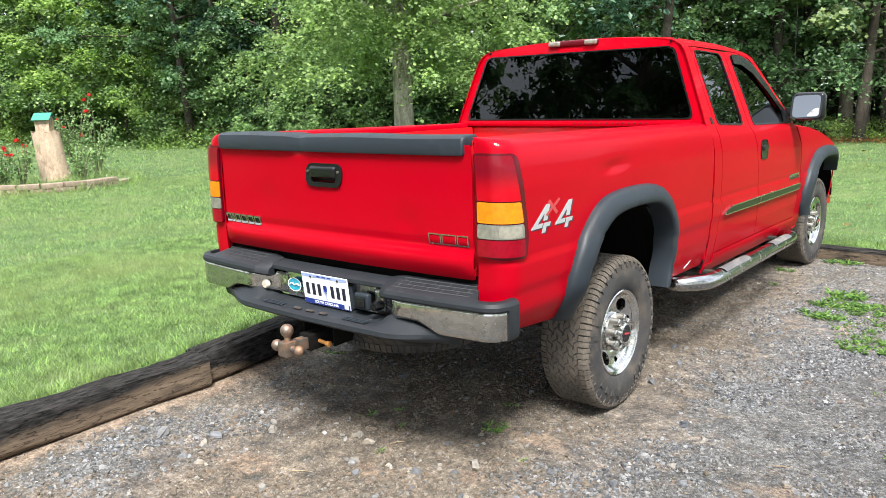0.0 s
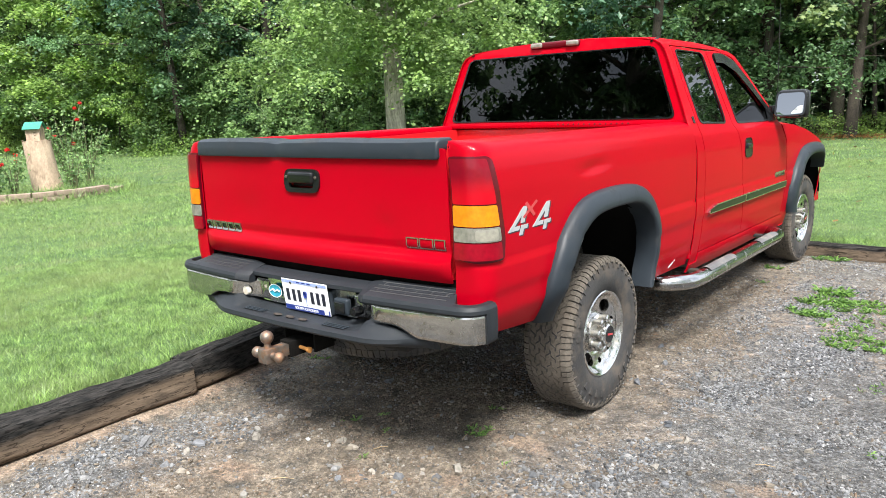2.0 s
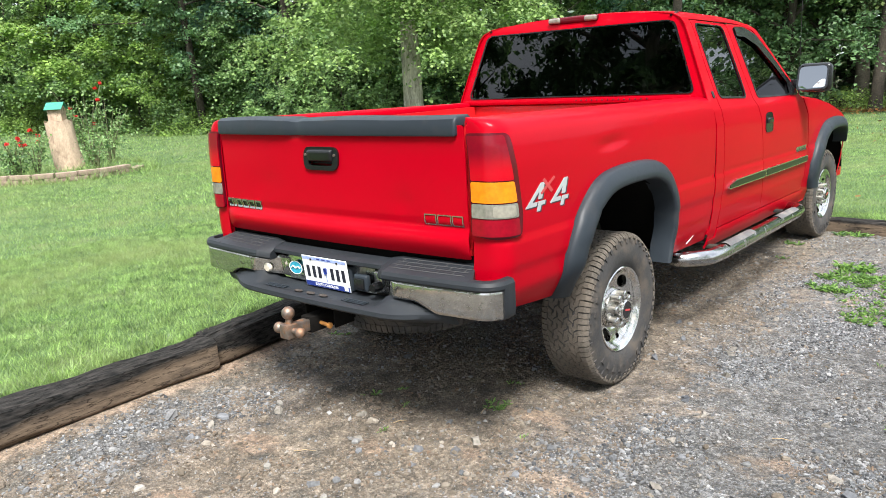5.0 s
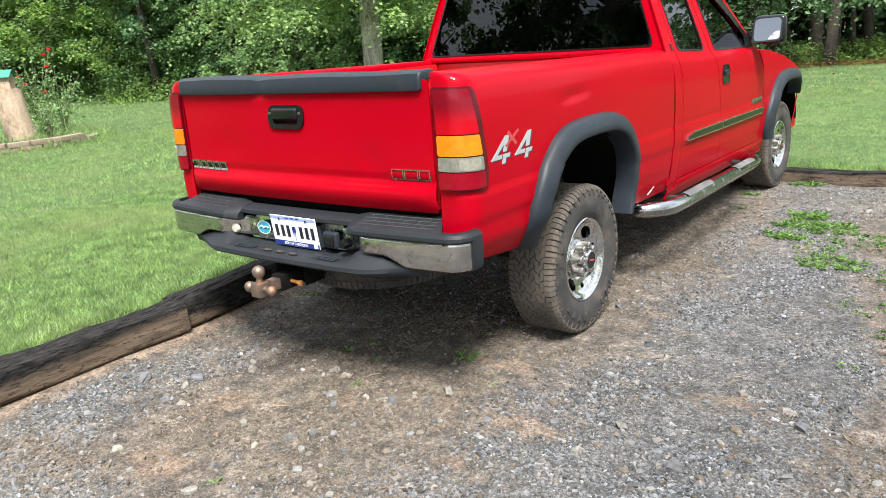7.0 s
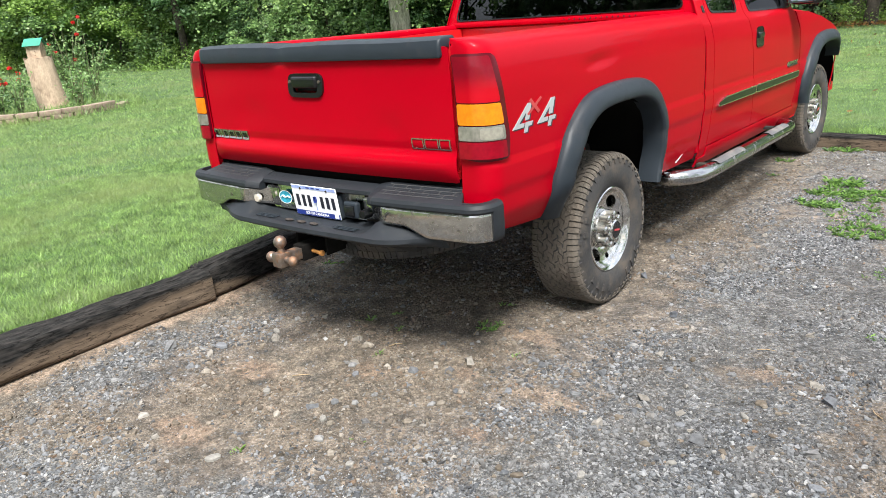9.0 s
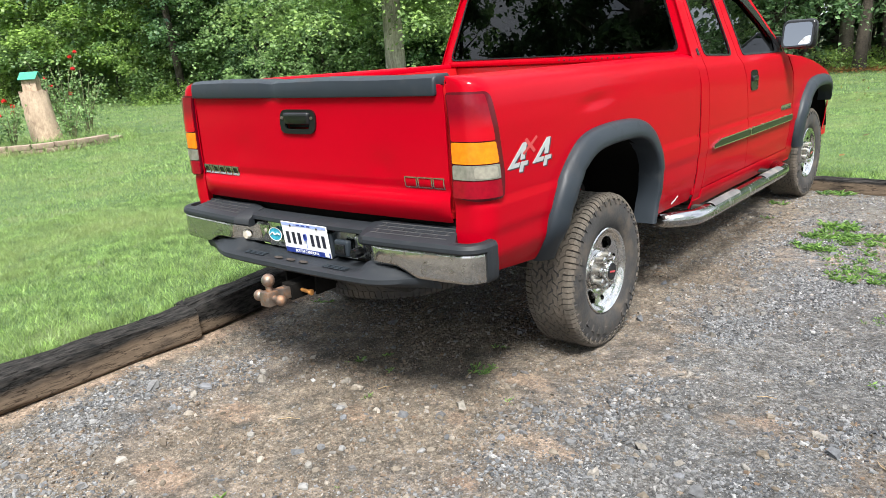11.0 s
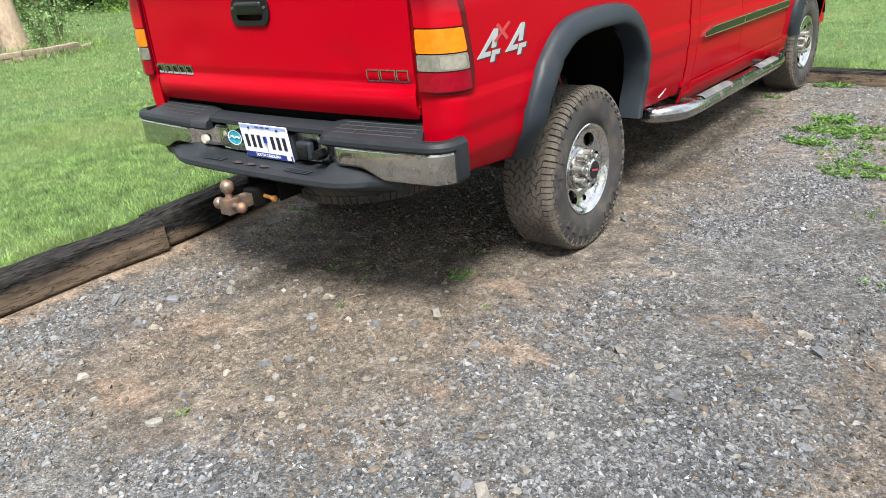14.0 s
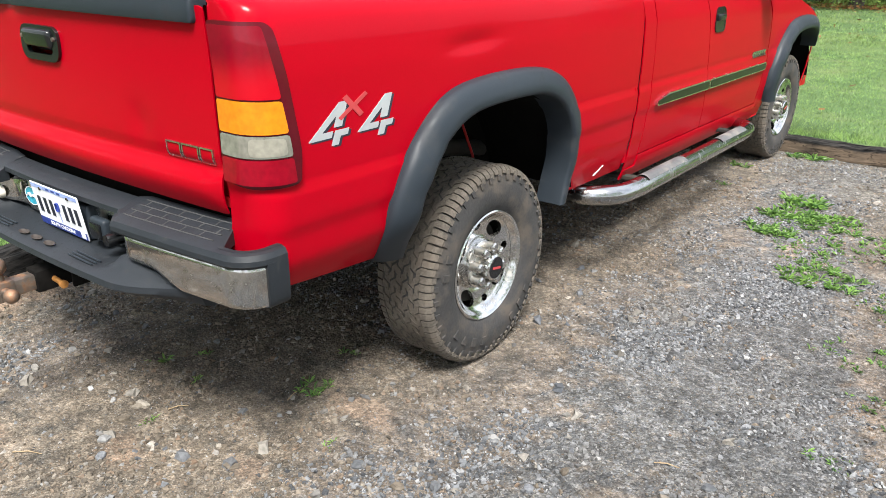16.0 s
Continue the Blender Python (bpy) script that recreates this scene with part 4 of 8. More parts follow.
# --- badges: plain chrome-edged blocks in place of lettering
def badge_row(x0, widths, gap, z0, z1, slant, rim, depth, ink, label):
    """A row of plain raised blocks on the tailgate, each a chrome edge round an inlay."""
    x = x0
    for w in widths:
        out = [(x, z0), (x + w, z0), (x + w + slant, z1), (x + slant, z1)]
        inn = [(x + rim, z0 + rim), (x + w - rim, z0 + rim), (x + w + slant - rim, z1 - rim), (x + slant + rim, z1 - rim)]
        badge = part("badge_block", panel("badge_block", out, [inn], lambda u, v: on_gate(u, v, depth), 0.005, depth), M_CHROME_DIRTY, tailgate, label)
        part("inlay", panel("inlay", inn, [], lambda u, v: on_gate(u, v, depth * 0.5), 0.006, 0.003), ink, badge)
        x += w + gap


badge_row(-0.800, (0.044, 0.020, 0.046, 0.050, 0.050, 0.052), 0.007, 0.996, 1.040, 0.003, 0.0085, 0.007, M_BLACK, "small chrome badge block with dark inlay")
badge_row(0.588, (0.062, 0.070, 0.054), 0.005, 1.010, 1.056, 0.0, 0.0042, 0.005, M_RED, "chrome-edged red badge block")

# --- tail lights
for side in (1, -1):
    mir = side < 0
    light = part("tail_light", panel("tail_light", rounded([(-1.212, 0.985), (-1.10, 0.972), (-0.988, 0.975), (-0.982, 1.06), (-1.014, 1.25), (-1.038, 1.37), (-1.055, 1.385), (-1.212, 1.385)], 0.02), [],
                 lambda s, v: bed_side_out(s, v, 0.012), 0.006, 0.012, mirror=mir), M_LENS_DARK, truck, "dark red tail light with amber and clear bands")
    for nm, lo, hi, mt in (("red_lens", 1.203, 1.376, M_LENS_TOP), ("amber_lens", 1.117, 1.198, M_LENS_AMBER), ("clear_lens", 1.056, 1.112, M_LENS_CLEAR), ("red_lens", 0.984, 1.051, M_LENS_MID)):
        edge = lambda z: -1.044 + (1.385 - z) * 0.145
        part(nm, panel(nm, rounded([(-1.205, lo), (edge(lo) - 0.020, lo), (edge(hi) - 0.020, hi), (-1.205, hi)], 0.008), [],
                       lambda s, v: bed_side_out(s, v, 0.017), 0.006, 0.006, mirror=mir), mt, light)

    for nm, s0, s1, lo, hi, mt in (("reverse_window", -1.115, -1.030, 1.061, 1.107, M_LENS_PALE),):
        part(nm, panel(nm, rounded([(s0, lo), (s1, lo), (s1 - 0.006, hi), (s0, hi)], 0.012), [], lambda s, v: bed_side_out(s, v, 0.0185), 0.010, 0.003, mirror=mir), mt, light)


# --- the 4x4 decal on the bed side
def decal(shape, y0, z0, h, mat, name, dx=0.0015):
    """A slanted figure on the bed side, y0, z0 its lower rear corner."""
    slant = 0.32
    def put(p):
        return (y0 + (p[0] * 1.30 + p[1] * slant) * h, z0 + p[1] * h * 0.88 + (p[0]) * h * 0.02)
    return part(name, panel(name, [put(p) for p in shape], [], lambda s, v: bed_side_out(s, v, dx), 0.0025, 0.0012), mat, bedside)


FOUR_A = [(0.0, 0.20), (0.50, 0.20), (0.50, 0.35), (0.26, 0.35), (0.50, 0.70), (0.50, 0.43), (0.68, 0.43), (0.68, 1.0), (0.50, 1.0)]
FOUR_B = [(0.545, 0.0), (0.70, 0.0), (0.70, 0.20), (0.86, 0.20), (0.86, 0.35), (0.545, 0.35)]
CROSS = [(0, 0.12), (0.14, 0), (0.5, 0.38), (0.86, 0), (1, 0.12), (0.64, 0.5), (1, 0.88), (0.86, 1), (0.5, 0.62), (0.14, 1), (0, 0.88), (0.36, 0.5)]
for y0 in (-0.960, -0.776):
    for shp in (FOUR_A, FOUR_B):
        decal([(p[0] + 0.065, p[1] - 0.045) for p in shp], y0, 1.050, 0.131, M_INK, "decal_shadow", 0.0008)
        decal(shp, y0, 1.050, 0.131, M_SILVER, "decal")
decal(CROSS, -0.842, 1.116, 0.076, M_DECAL_RED, "decal", 0.0022)
# bare primer where the paint has flaked at the foot of the bed
part("flaked_paint", panel("flaked_paint", [(0.82, 0.597), (0.84, 0.592), (0.875, 0.610), (0.905, 0.632), (0.895, 0.636), (0.86, 0.618), (0.83, 0.606)], [], lambda s, v: bed_side_out(s, v, 0.0012), 0.012, 0.001), M_WHITE, bedside, "patch of pale primer where paint flaked off")

# --- cab
QUARTER = rounded([(1.268, 1.415), (1.745, 1.398), (1.735, 1.84), (1.70, 1.862), (1.268, 1.868)], 0.05)
DOORWIN = rounded([(1.965, 1.392), (2.72, 1.385), (2.79, 1.44), (2.55, 1.645), (2.32, 1.81), (2.10, 1.862), (1.925, 1.855)], 0.04)
SEAM = [(2.125, 0.62), (2.085, 0.84), (1.985, 1.24), (1.935, 1.33), (1.868, 1.385), (1.835, 1.60), (1.83, 1.885)]
rear_door_poly = [(1.275, 0.62)] + [(y - 0.004, v) for y, v in SEAM] + [(1.232, 1.895), (1.215, 1.60), (1.225, 1.385), (1.27, 1.25), (1.285, 0.95)]
front_door_poly = [(y + 0.004, v) for y, v in SEAM] + [(2.10, 1.895), (2.34, 1.842), (2.58, 1.668), (2.86, 1.43), (3.02, 1.345), (3.16, 1.20), (3.20, 0.95), (3.18, 0.62)]
shell_poly = [(1.148, 0.56), (1.262, 0.56), (1.277, 0.95), (1.262, 1.25), (1.217, 1.38), (1.207, 1.60), (1.224, 1.903), (2.10, 1.903), (2.35, 1.850), (2.60, 1.675),
              (2.88, 1.437), (2.96, 1.40), (2.90, 1.452), (2.40, 1.89), (2.28, 1.96), (2.18, 2.10), (2.12, 2.30), (2.10, 2.67),
              (1.15, 2.67), (1.15, 2.2), (1.142, 1.98), (1.128, 1.90), (1.108, 1.72), (1.07, 1.40), (1.115, 1.33), (1.14, 1.25)]
cab = part("cab", panel("cab", shell_poly, [], cab_side, 0.015, 0.006), M_RED, truck)
part("cab", panel("cab", shell_poly, [], cab_side, 0.015, 0.006, mirror=True), M_RED, truck)
for mir in (False, True):
    rd = part("rear_door", panel("rear_door", rear_door_poly, [QUARTER], cab_side, 0.015, 0.006, mirror=mir), M_RED, truck)
    fd = part("front_door", panel("front_door", front_door_poly, [DOORWIN], cab_side, 0.015, 0.006, mirror=mir), M_RED, truck)
    grow = lambda poly, k: [((a - np.mean([p[0] for p in poly])) * k + np.mean([p[0] for p in poly]), (b - np.mean([p[1] for p in poly])) * k + np.mean([p[1] for p in poly])) for a, b in poly]
    inset = lambda y, v: (cab_side(y, v)[0] - 0.006, y, cab_side(y, v)[2])
    part("window_glass", panel("window_glass", grow(QUARTER, 1.01), [], inset, 0.03, 0.003, mirror=mir), G_TINT, rd, "dark tinted quarter glass")
    part("window_seal", panel("window_seal", grow(QUARTER, 1.02), [grow(QUARTER, 0.978)], lambda y, v: (cab_side(y, v)[0] + 0.004, y, cab_side(y, v)[2]), 0.008, 0.006, mirror=mir), M_BLACK, rd)
    part("window_glass", panel("window_glass", grow(DOORWIN, 1.01), [], inset, 0.03, 0.003, mirror=mir), G_TINT, fd, "dark tinted door glass")
    part("window_seal", panel("window_seal", grow(DOORWIN, 1.02), [grow(DOORWIN, 0.972)], lambda y, v: (cab_side(y, v)[0] + 0.004, y, cab_side(y, v)[2]), 0.008, 0.006, mirror=mir), M_BLACK, fd)
    # wind deflector over the door glass
    vis = [(1.93, 1.80), (1.935, 1.868), (2.10, 1.875), (2.33, 1.825), (2.57, 1.66), (2.80, 1.455), (2.76, 1.43), (2.52, 1.60), (2.28, 1.745), (2.08, 1.80)]
    part("wind_deflector", panel("wind_deflector", vis, [], lambda y, v: (cab_side(y, v)[0] + 0.014, y, cab_side(y, v)[2]), 0.012, 0.003, mirror=mir), M_BLACK, fd, "smoked plastic wind deflector")
    # door handle
    hb = rounded([(2.075, 1.155), (2.225, 1.155), (2.215, 1.275), (2.085, 1.275)], 0.035)
    part("handle_ring", panel("handle_ring", [((a - 2.15) * 1.12 + 2.15, (b - 1.215) * 1.10 + 1.215) for a, b in hb], [hb], lambda y, v: (cab_side(y, v)[0] + 0.006, y, cab_side(y, v)[2]), 0.008, 0.007, mirror=mir), M_BLACK, fd)
    h = part("door_handle", panel("door_handle", hb, [], lambda y, v: (cab_side(y, v)[0] + 0.004, y, cab_side(y, v)[2]), 0.01, 0.006, mirror=mir), M_BLACK, fd, "black door handle in a recessed bezel")
    sx = -1 if mir else 1
    part("lever", box(sx * 0.978, 2.15, 1.225 + RAKE * 2.15, 0.022, 0.11, 0.038, 0.01, 3), M_BLACK, h)
    part("lock", lathe([(0.0, 0.974), (0.012, 0.974), (0.014, 0.968)], 12), M_CHROME, h).matrix_local = Matrix.Diagonal((sx, 1, 1, 1)) @ Matrix.Translation((0, 2.12, 1.175 + RAKE * 2.15))
    # body side moulding in two lengths
    for own, y0, y1, tip in ((rd, 1.335, 2.075, True), (fd, 2.085, 3.175, False)):
        zc = 0.880
        if tip:
            outl = [(y0, zc - 0.018), (y0 + 0.03, zc - 0.025), (y1, zc - 0.028), (y1, zc + 0.028), (y0 + 0.15, zc + 0.026), (y0 + 0.04, zc + 0.003)]
        else:
            outl = [(y0, zc - 0.028), (y1 - 0.02, zc - 0.026), (y1, zc), (y1 - 0.02, zc + 0.026), (y0, zc + 0.028)]
        outl = rounded(outl, 0.012)
        mo = part("moulding", panel("moulding", outl, [], lambda y, v: (cab_side(y, v)[0] + 0.014, y, cab_side(y, v)[2]), 0.012, 0.016, mirror=mir), M_CHROME, own, "chrome-edged side moulding")
        part("moulding_face", panel("moulding_face", [(a + (0.02 if a < y0 + 0.02 else -0.012), (b - zc) * 0.74 + zc) for a, b in outl], [],
             lambda y, v: (cab_side(y, v)[0] + 0.017, y, cab_side(y, v)[2]), 0.012, 0.004, mirror=mir), M_MOULD, mo)
    # model badge, as plain bars
    for k in range(6):
        yb = 2.86 + k * 0.047
        part("badge_block", panel("badge_block", [(yb, 0.955), (yb + 0.040, 0.955), (yb + 0.040, 0.993), (yb, 0.993)], [], lambda y, v: (cab_side(y, v)[0] + 0.005, y, cab_side(y, v)[2]), 0.01, 0.005, mirror=mir), M_CHROME_DIRTY, fd)
    part("model_emblem", panel("model_emblem", rounded([(1.160, 1.415), (1.192, 1.415), (1.190, 1.455), (1.158, 1.455)], 0.005), [], lambda y, v: (cab_side(y, v)[0] + 0.004, y, cab_side(y, v)[2]), 0.008, 0.004, mirror=mir), M_BLACK, truck, "small black emblem on the cab pillar")
    # rocker sill under the doors
    rock = [(1.15, 0.50), (3.25, 0.50), (3.22, 0.614), (1.28, 0.614), (1.27, 0.555), (1.15, 0.555)]
    part("rocker_sill", panel("rocker_sill", rock, [], lambda y, v: (cab_side(y, v)[0] + 0.006 * np.sin((v - 0.5) * 27), y, cab_side(y, v)[2]), 0.016, 0.01, mirror=mir), M_RED, truck)
    # front fender
    fen = [(3.262, 0.40), (3.25, 0.60), (3.188, 0.62), (3.21, 0.95), (3.17, 1.21), (3.05, 1.345), (3.4, 1.330), (3.8, 1.275), (4.15, 1.205), (4.45, 1.13), (4.70, 1.05), (4.78, 0.95), (4.76, 0.80), (4.62, 0.55), (4.48, 0.52), (4.46, 0.40)]
    part("front_fender", panel("front_fender", fen, [arch_hole(4.0, -0.06)], cab_side, 0.02, 0.006, mirror=mir), M_RED, truck)
    # front bumper corner and headlight
    part("bumper_end", panel("bumper_end", [(4.64, 0.54), (4.90, 0.54), (4.91, 0.76), (4.62, 0.80)], [], lambda y, v: (0.885 - 0.20 * np.clip((y - 4.80) / 0.2, 0, 1) ** 2, y, v + RAKE * y), 0.02, 0.02, mirror=mir), M_RED, truck, "red front bumper corner")
    fl2 = flare_mesh(4.0, -0.07, 3)
    part("fender_flare", mirrored(fl2, "flare") if mir else fl2, M_TRIM, truck, "wide grey plastic fender flare")

# Black boxes added to give the shaded inside of the bumper corners.
for sx in (-1, 1):
    part("bumper_dark_backing", box(sx * 0.80, 4.66, 0.66, 0.20, 0.10, 0.30, 0.03), M_BLACK, truck)

# hood, nose, windshield, rear window


def hood_surface(x, y):
    edge = np.interp(y, [2.95, 3.4, 3.8, 4.15, 4.45, 4.70, 4.9], [1.345, 1.325, 1.27, 1.20, 1.125, 1.045, 0.96])
    w = np.interp(y, [2.95, 4.3, 4.9], [0.955, 0.945, 0.80])
    z = edge + 0.075 * np.clip(1 - (x / w) ** 2, 0, 1) ** 0.7 * np.interp(y, [4.3, 4.9], [1, 0.5])
    return x, y, z + RAKE * (y + 1.1) + 0.018


hood_poly = [(-0.94, 3.0), (-0.90, 2.98), (-0.6, 3.10), (0.0, 3.16), (0.6, 3.10), (0.90, 2.98), (0.94, 3.0), (0.945, 4.3), (0.88, 4.75), (0.6, 4.88), (0, 4.92), (-0.6, 4.88), (-0.88, 4.75), (-0.945, 4.3)]
part("hood", panel("hood", hood_poly, [], hood_surface, 0.03, 0.01), M_RED, truck)
part("grille", box(0, 4.86, 0.88, 1.70, 0.10, 0.42, 0.04), M_DARK, truck, "dark front grille")
part("front_bumper", box(0, 4.92, 0.56, 1.50, 0.14, 0.26, 0.05), M_CHROME_DIRTY, truck)


def rear_wall(x, v):
    y = np.interp(v, [1.0, 1.40, 1.90, 1.96], [1.10, 1.085, 1.150, 1.165]) - 0.02 * np.clip(1 - (x / 0.9) ** 2, 0, 1)
    return x, y, v + RAKE * y


RW = rounded([(-0.845, 1.452), (0.845, 1.452), (0.690, 1.885), (-0.690, 1.885)], 0.045)
half_wall = [(float(np.interp(v, CAB_V, CAB_X)) - 0.002, float(np.interp(v, CAB_V, CAB_Z)) - 0.022 * min(1, max(0, (v - 1.86) / 0.3))) for v in np.linspace(0.75, 2.66, 60)]
wall_poly = half_wall + [(-x, z) for x, z in half_wall[::-1]]
part("cab_back", panel("cab_back", wall_poly, [RW], rear_wall, 0.018, 0.012), M_RED, truck)
rwg = part("rear_window", panel("rear_window", RW, [], lambda x, v: (x, rear_wall(x, v)[1] + 0.004, rear_wall(x, v)[2]), 0.04, 0.004), G_TINT, truck, "dark tinted rear window")
part("window_seal", panel("window_seal", [(x * 1.010, (v - 1.668) * 1.022 + 1.668) for x, v in RW], [[(x * 0.995, (v - 1.668) * 0.988 + 1.668) for x, v in RW]],
                          lambda x, v: (x, rear_wall(x, v)[1] - 0.008, rear_wall(x, v)[2]), 0.009, 0.006), M_BLACK, rwg)
ws = [(-0.86, 1.43), (0.86, 1.43), (0.66, 1.90), (-0.66, 1.90)]
part("windshield", panel("windshield", ws, [], lambda x, v: (x, np.interp(v, [1.43, 1.90], [2.93, 2.36]) + 0.12 * (1 - (x / 0.9) ** 2), v + RAKE * 2.6), 0.05, 0.005, flip=True), G_CLEAR, truck)
# high stop lamp
stop = part("stop_lamp", box(0, 1.150, 1.927, 0.37, 0.05, 0.045, 0.018, 3), M_LENS_DARK, truck, "high stop lamp between two cargo lamps")
for x in (-0.135, 0.135):
    part("cargo_lens", box(x, 1.128, 1.928, 0.088, 0.03, 0.034, 0.012, 3), M_LENS_CLEAR, stop)
# roof ditch strips
for sx in (-1, 1):
    part("roof_strip", tube([(sx * 0.672, 1.135 + 0.02 * k, float(np.interp(1.988, CAB_V, CAB_Z)) - 0.022 + RAKE * 1.2 + 0.004 * min(k, 4)) for k in range(6)], 0.008, 6), M_BLACK, truck)
# door mirrors
for sx in (1, -1):
    mirror = part("door_mirror", box(sx * 1.070, 2.925, 1.457, 0.235, 0.12, 0.215, 0.05, 4, Matrix.Rotation(radians(8 * sx), 4, 'Z')), M_BLACK, truck, "black door mirror")
    turn = pose(sx * 1.064, 2.850, 1.459, 0, 0, 8 * sx) @ Matrix.Rotation(radians(-9), 4, 'X')
    pane = rounded([(-0.098, -0.088), (0.092, -0.080), (0.098, 0.086), (-0.090, 0.080)], 0.03)
    part("mirror_glass", panel("mirror_glass", pane, [], lambda u, v: (u * sx, 0 * u, v), 0.03, 0.004, mirror=sx < 0), M_MIRROR, mirror, "silvered mirror glass").matrix_local = turn
    part("rim", panel("rim", [(a * 1.13, b * 1.13) for a, b in pane], [pane], lambda u, v: (u * sx, 0 * u - 0.004, v), 0.012, 0.012, mirror=sx < 0), M_BLACK, mirror).matrix_local = turn
    part("spot_mirror", panel("spot_mirror", rounded([(0.000, -0.078), (0.088, -0.074), (0.090, -0.010), (0.050, -0.022)], 0.014), [], lambda u, v: (u * sx, 0 * u - 0.006, v), 0.02, 0.004, mirror=sx < 0), M_CHROME, mirror, "small convex spot mirror").matrix_local = turn @ Matrix.Rotation(radians(4), 4, 'X')
    part("stem", box(sx * 0.93, 2.89, 1.415, 0.13, 0.09, 0.07, 0.02), M_BLACK, mirror)
    part("sail_panel", panel("sail", [(2.72, 1.38), (2.90, 1.38), (2.74, 1.53)], [], lambda y, v: (cab_side(y, v)[0] + 0.012, y, cab_side(y, v)[2]), 0.02, 0.012, mirror=sx < 0), M_BLACK, mirror)
part("antenna", tube([(0.84, 3.35, 1.22), (0.842, 3.33, 1.6), (0.846, 3.29, 2.25)], [0.006, 0.003, 0.0022], 6), M_BLACK, truck)

# --- cab interior seen through the glass
part("cabin_floor", box(0, 2.1, 0.66, 1.70, 1.9, 0.04), M_DARK, truck)
part("dashboard", box(0, 2.86, 1.24, 1.64, 0.42, 0.30, 0.08, 3), M_BLACK, truck)
part("steering_wheel", lathe([(0.185 + 0.014 * math.cos(a), 0.014 * math.sin(a)) for a in np.linspace(0, 2 * math.pi, 9)[:-1]], 28, 'Y', True), M_BLACK, truck).matrix_local = pose(-0.40, 2.52, 1.36, -25, 0, 0)
for x in (-0.42, 0.42):
    seat = part("front_seat", box(x, 2.18, 1.0, 0.56, 0.55, 0.20, 0.06, 3), M_CLOTH, truck)
    part("backrest", box(x, 1.90, 1.30, 0.54, 0.16, 0.62, 0.06, 3, Matrix.Rotation(radians(12), 4, 'X')), M_CLOTH, seat)
    part("headrest", box(x, 1.83, 1.66, 0.28, 0.10, 0.17, 0.045, 3), M_CLOTH, seat)
rear_seat = part("rear_bench", box(0, 1.42, 0.98, 1.5, 0.40, 0.18, 0.05), M_CLOTH, truck)
part("backrest", box(0, 1.26, 1.22, 1.5, 0.14, 0.44, 0.05), M_CLOTH, rear_seat)

# --- bumper


def bumper_line(t, x_end=0.968, out=0.0):
    """Plan of the bumper: t from -1 to 1 across the truck, with ends that wrap forward."""
    a = abs(t)
    if a < 0.86:
        x, y = a / 0.86 * (x_end - 0.085), -1.235 + 0.050 * (a / 0.86) ** 2
    else:
        k = (a - 0.86) / 0.14
        ang = min(k * 1.9, 1.0) * math.pi / 2
        x = x_end - 0.085 + 0.085 * math.sin(ang)
        y = -1.185 + 0.085 * (1 - math.cos(ang)) + max(0, k - 0.526) * 0.10
    nx, ny = (0, -1) if a < 0.86 else (math.sin(ang), -math.cos(ang))
    return math.copysign(x + nx * out, t), y + ny * out


def bumper_skin(t0, t1, rows, n=40, hard=45):
    """Loft along the bumper: rows are (stand-off, height)."""
    secs = []
    for t in np.linspace(t0, t1, n):
        secs.append([(*bumper_line(t, out=o), z + RAKE * -1.2) for o, z in (rows(t) if callable(rows) else rows)])
    def shut(row):
        mid = [sum(p[k] for p in row) / len(row) for k in range(3)]
        return [tuple(mid)] * len(row)
    return sharpen(strip("bumper", [shut(secs[0])] + secs + [shut(secs[-1])]), hard)


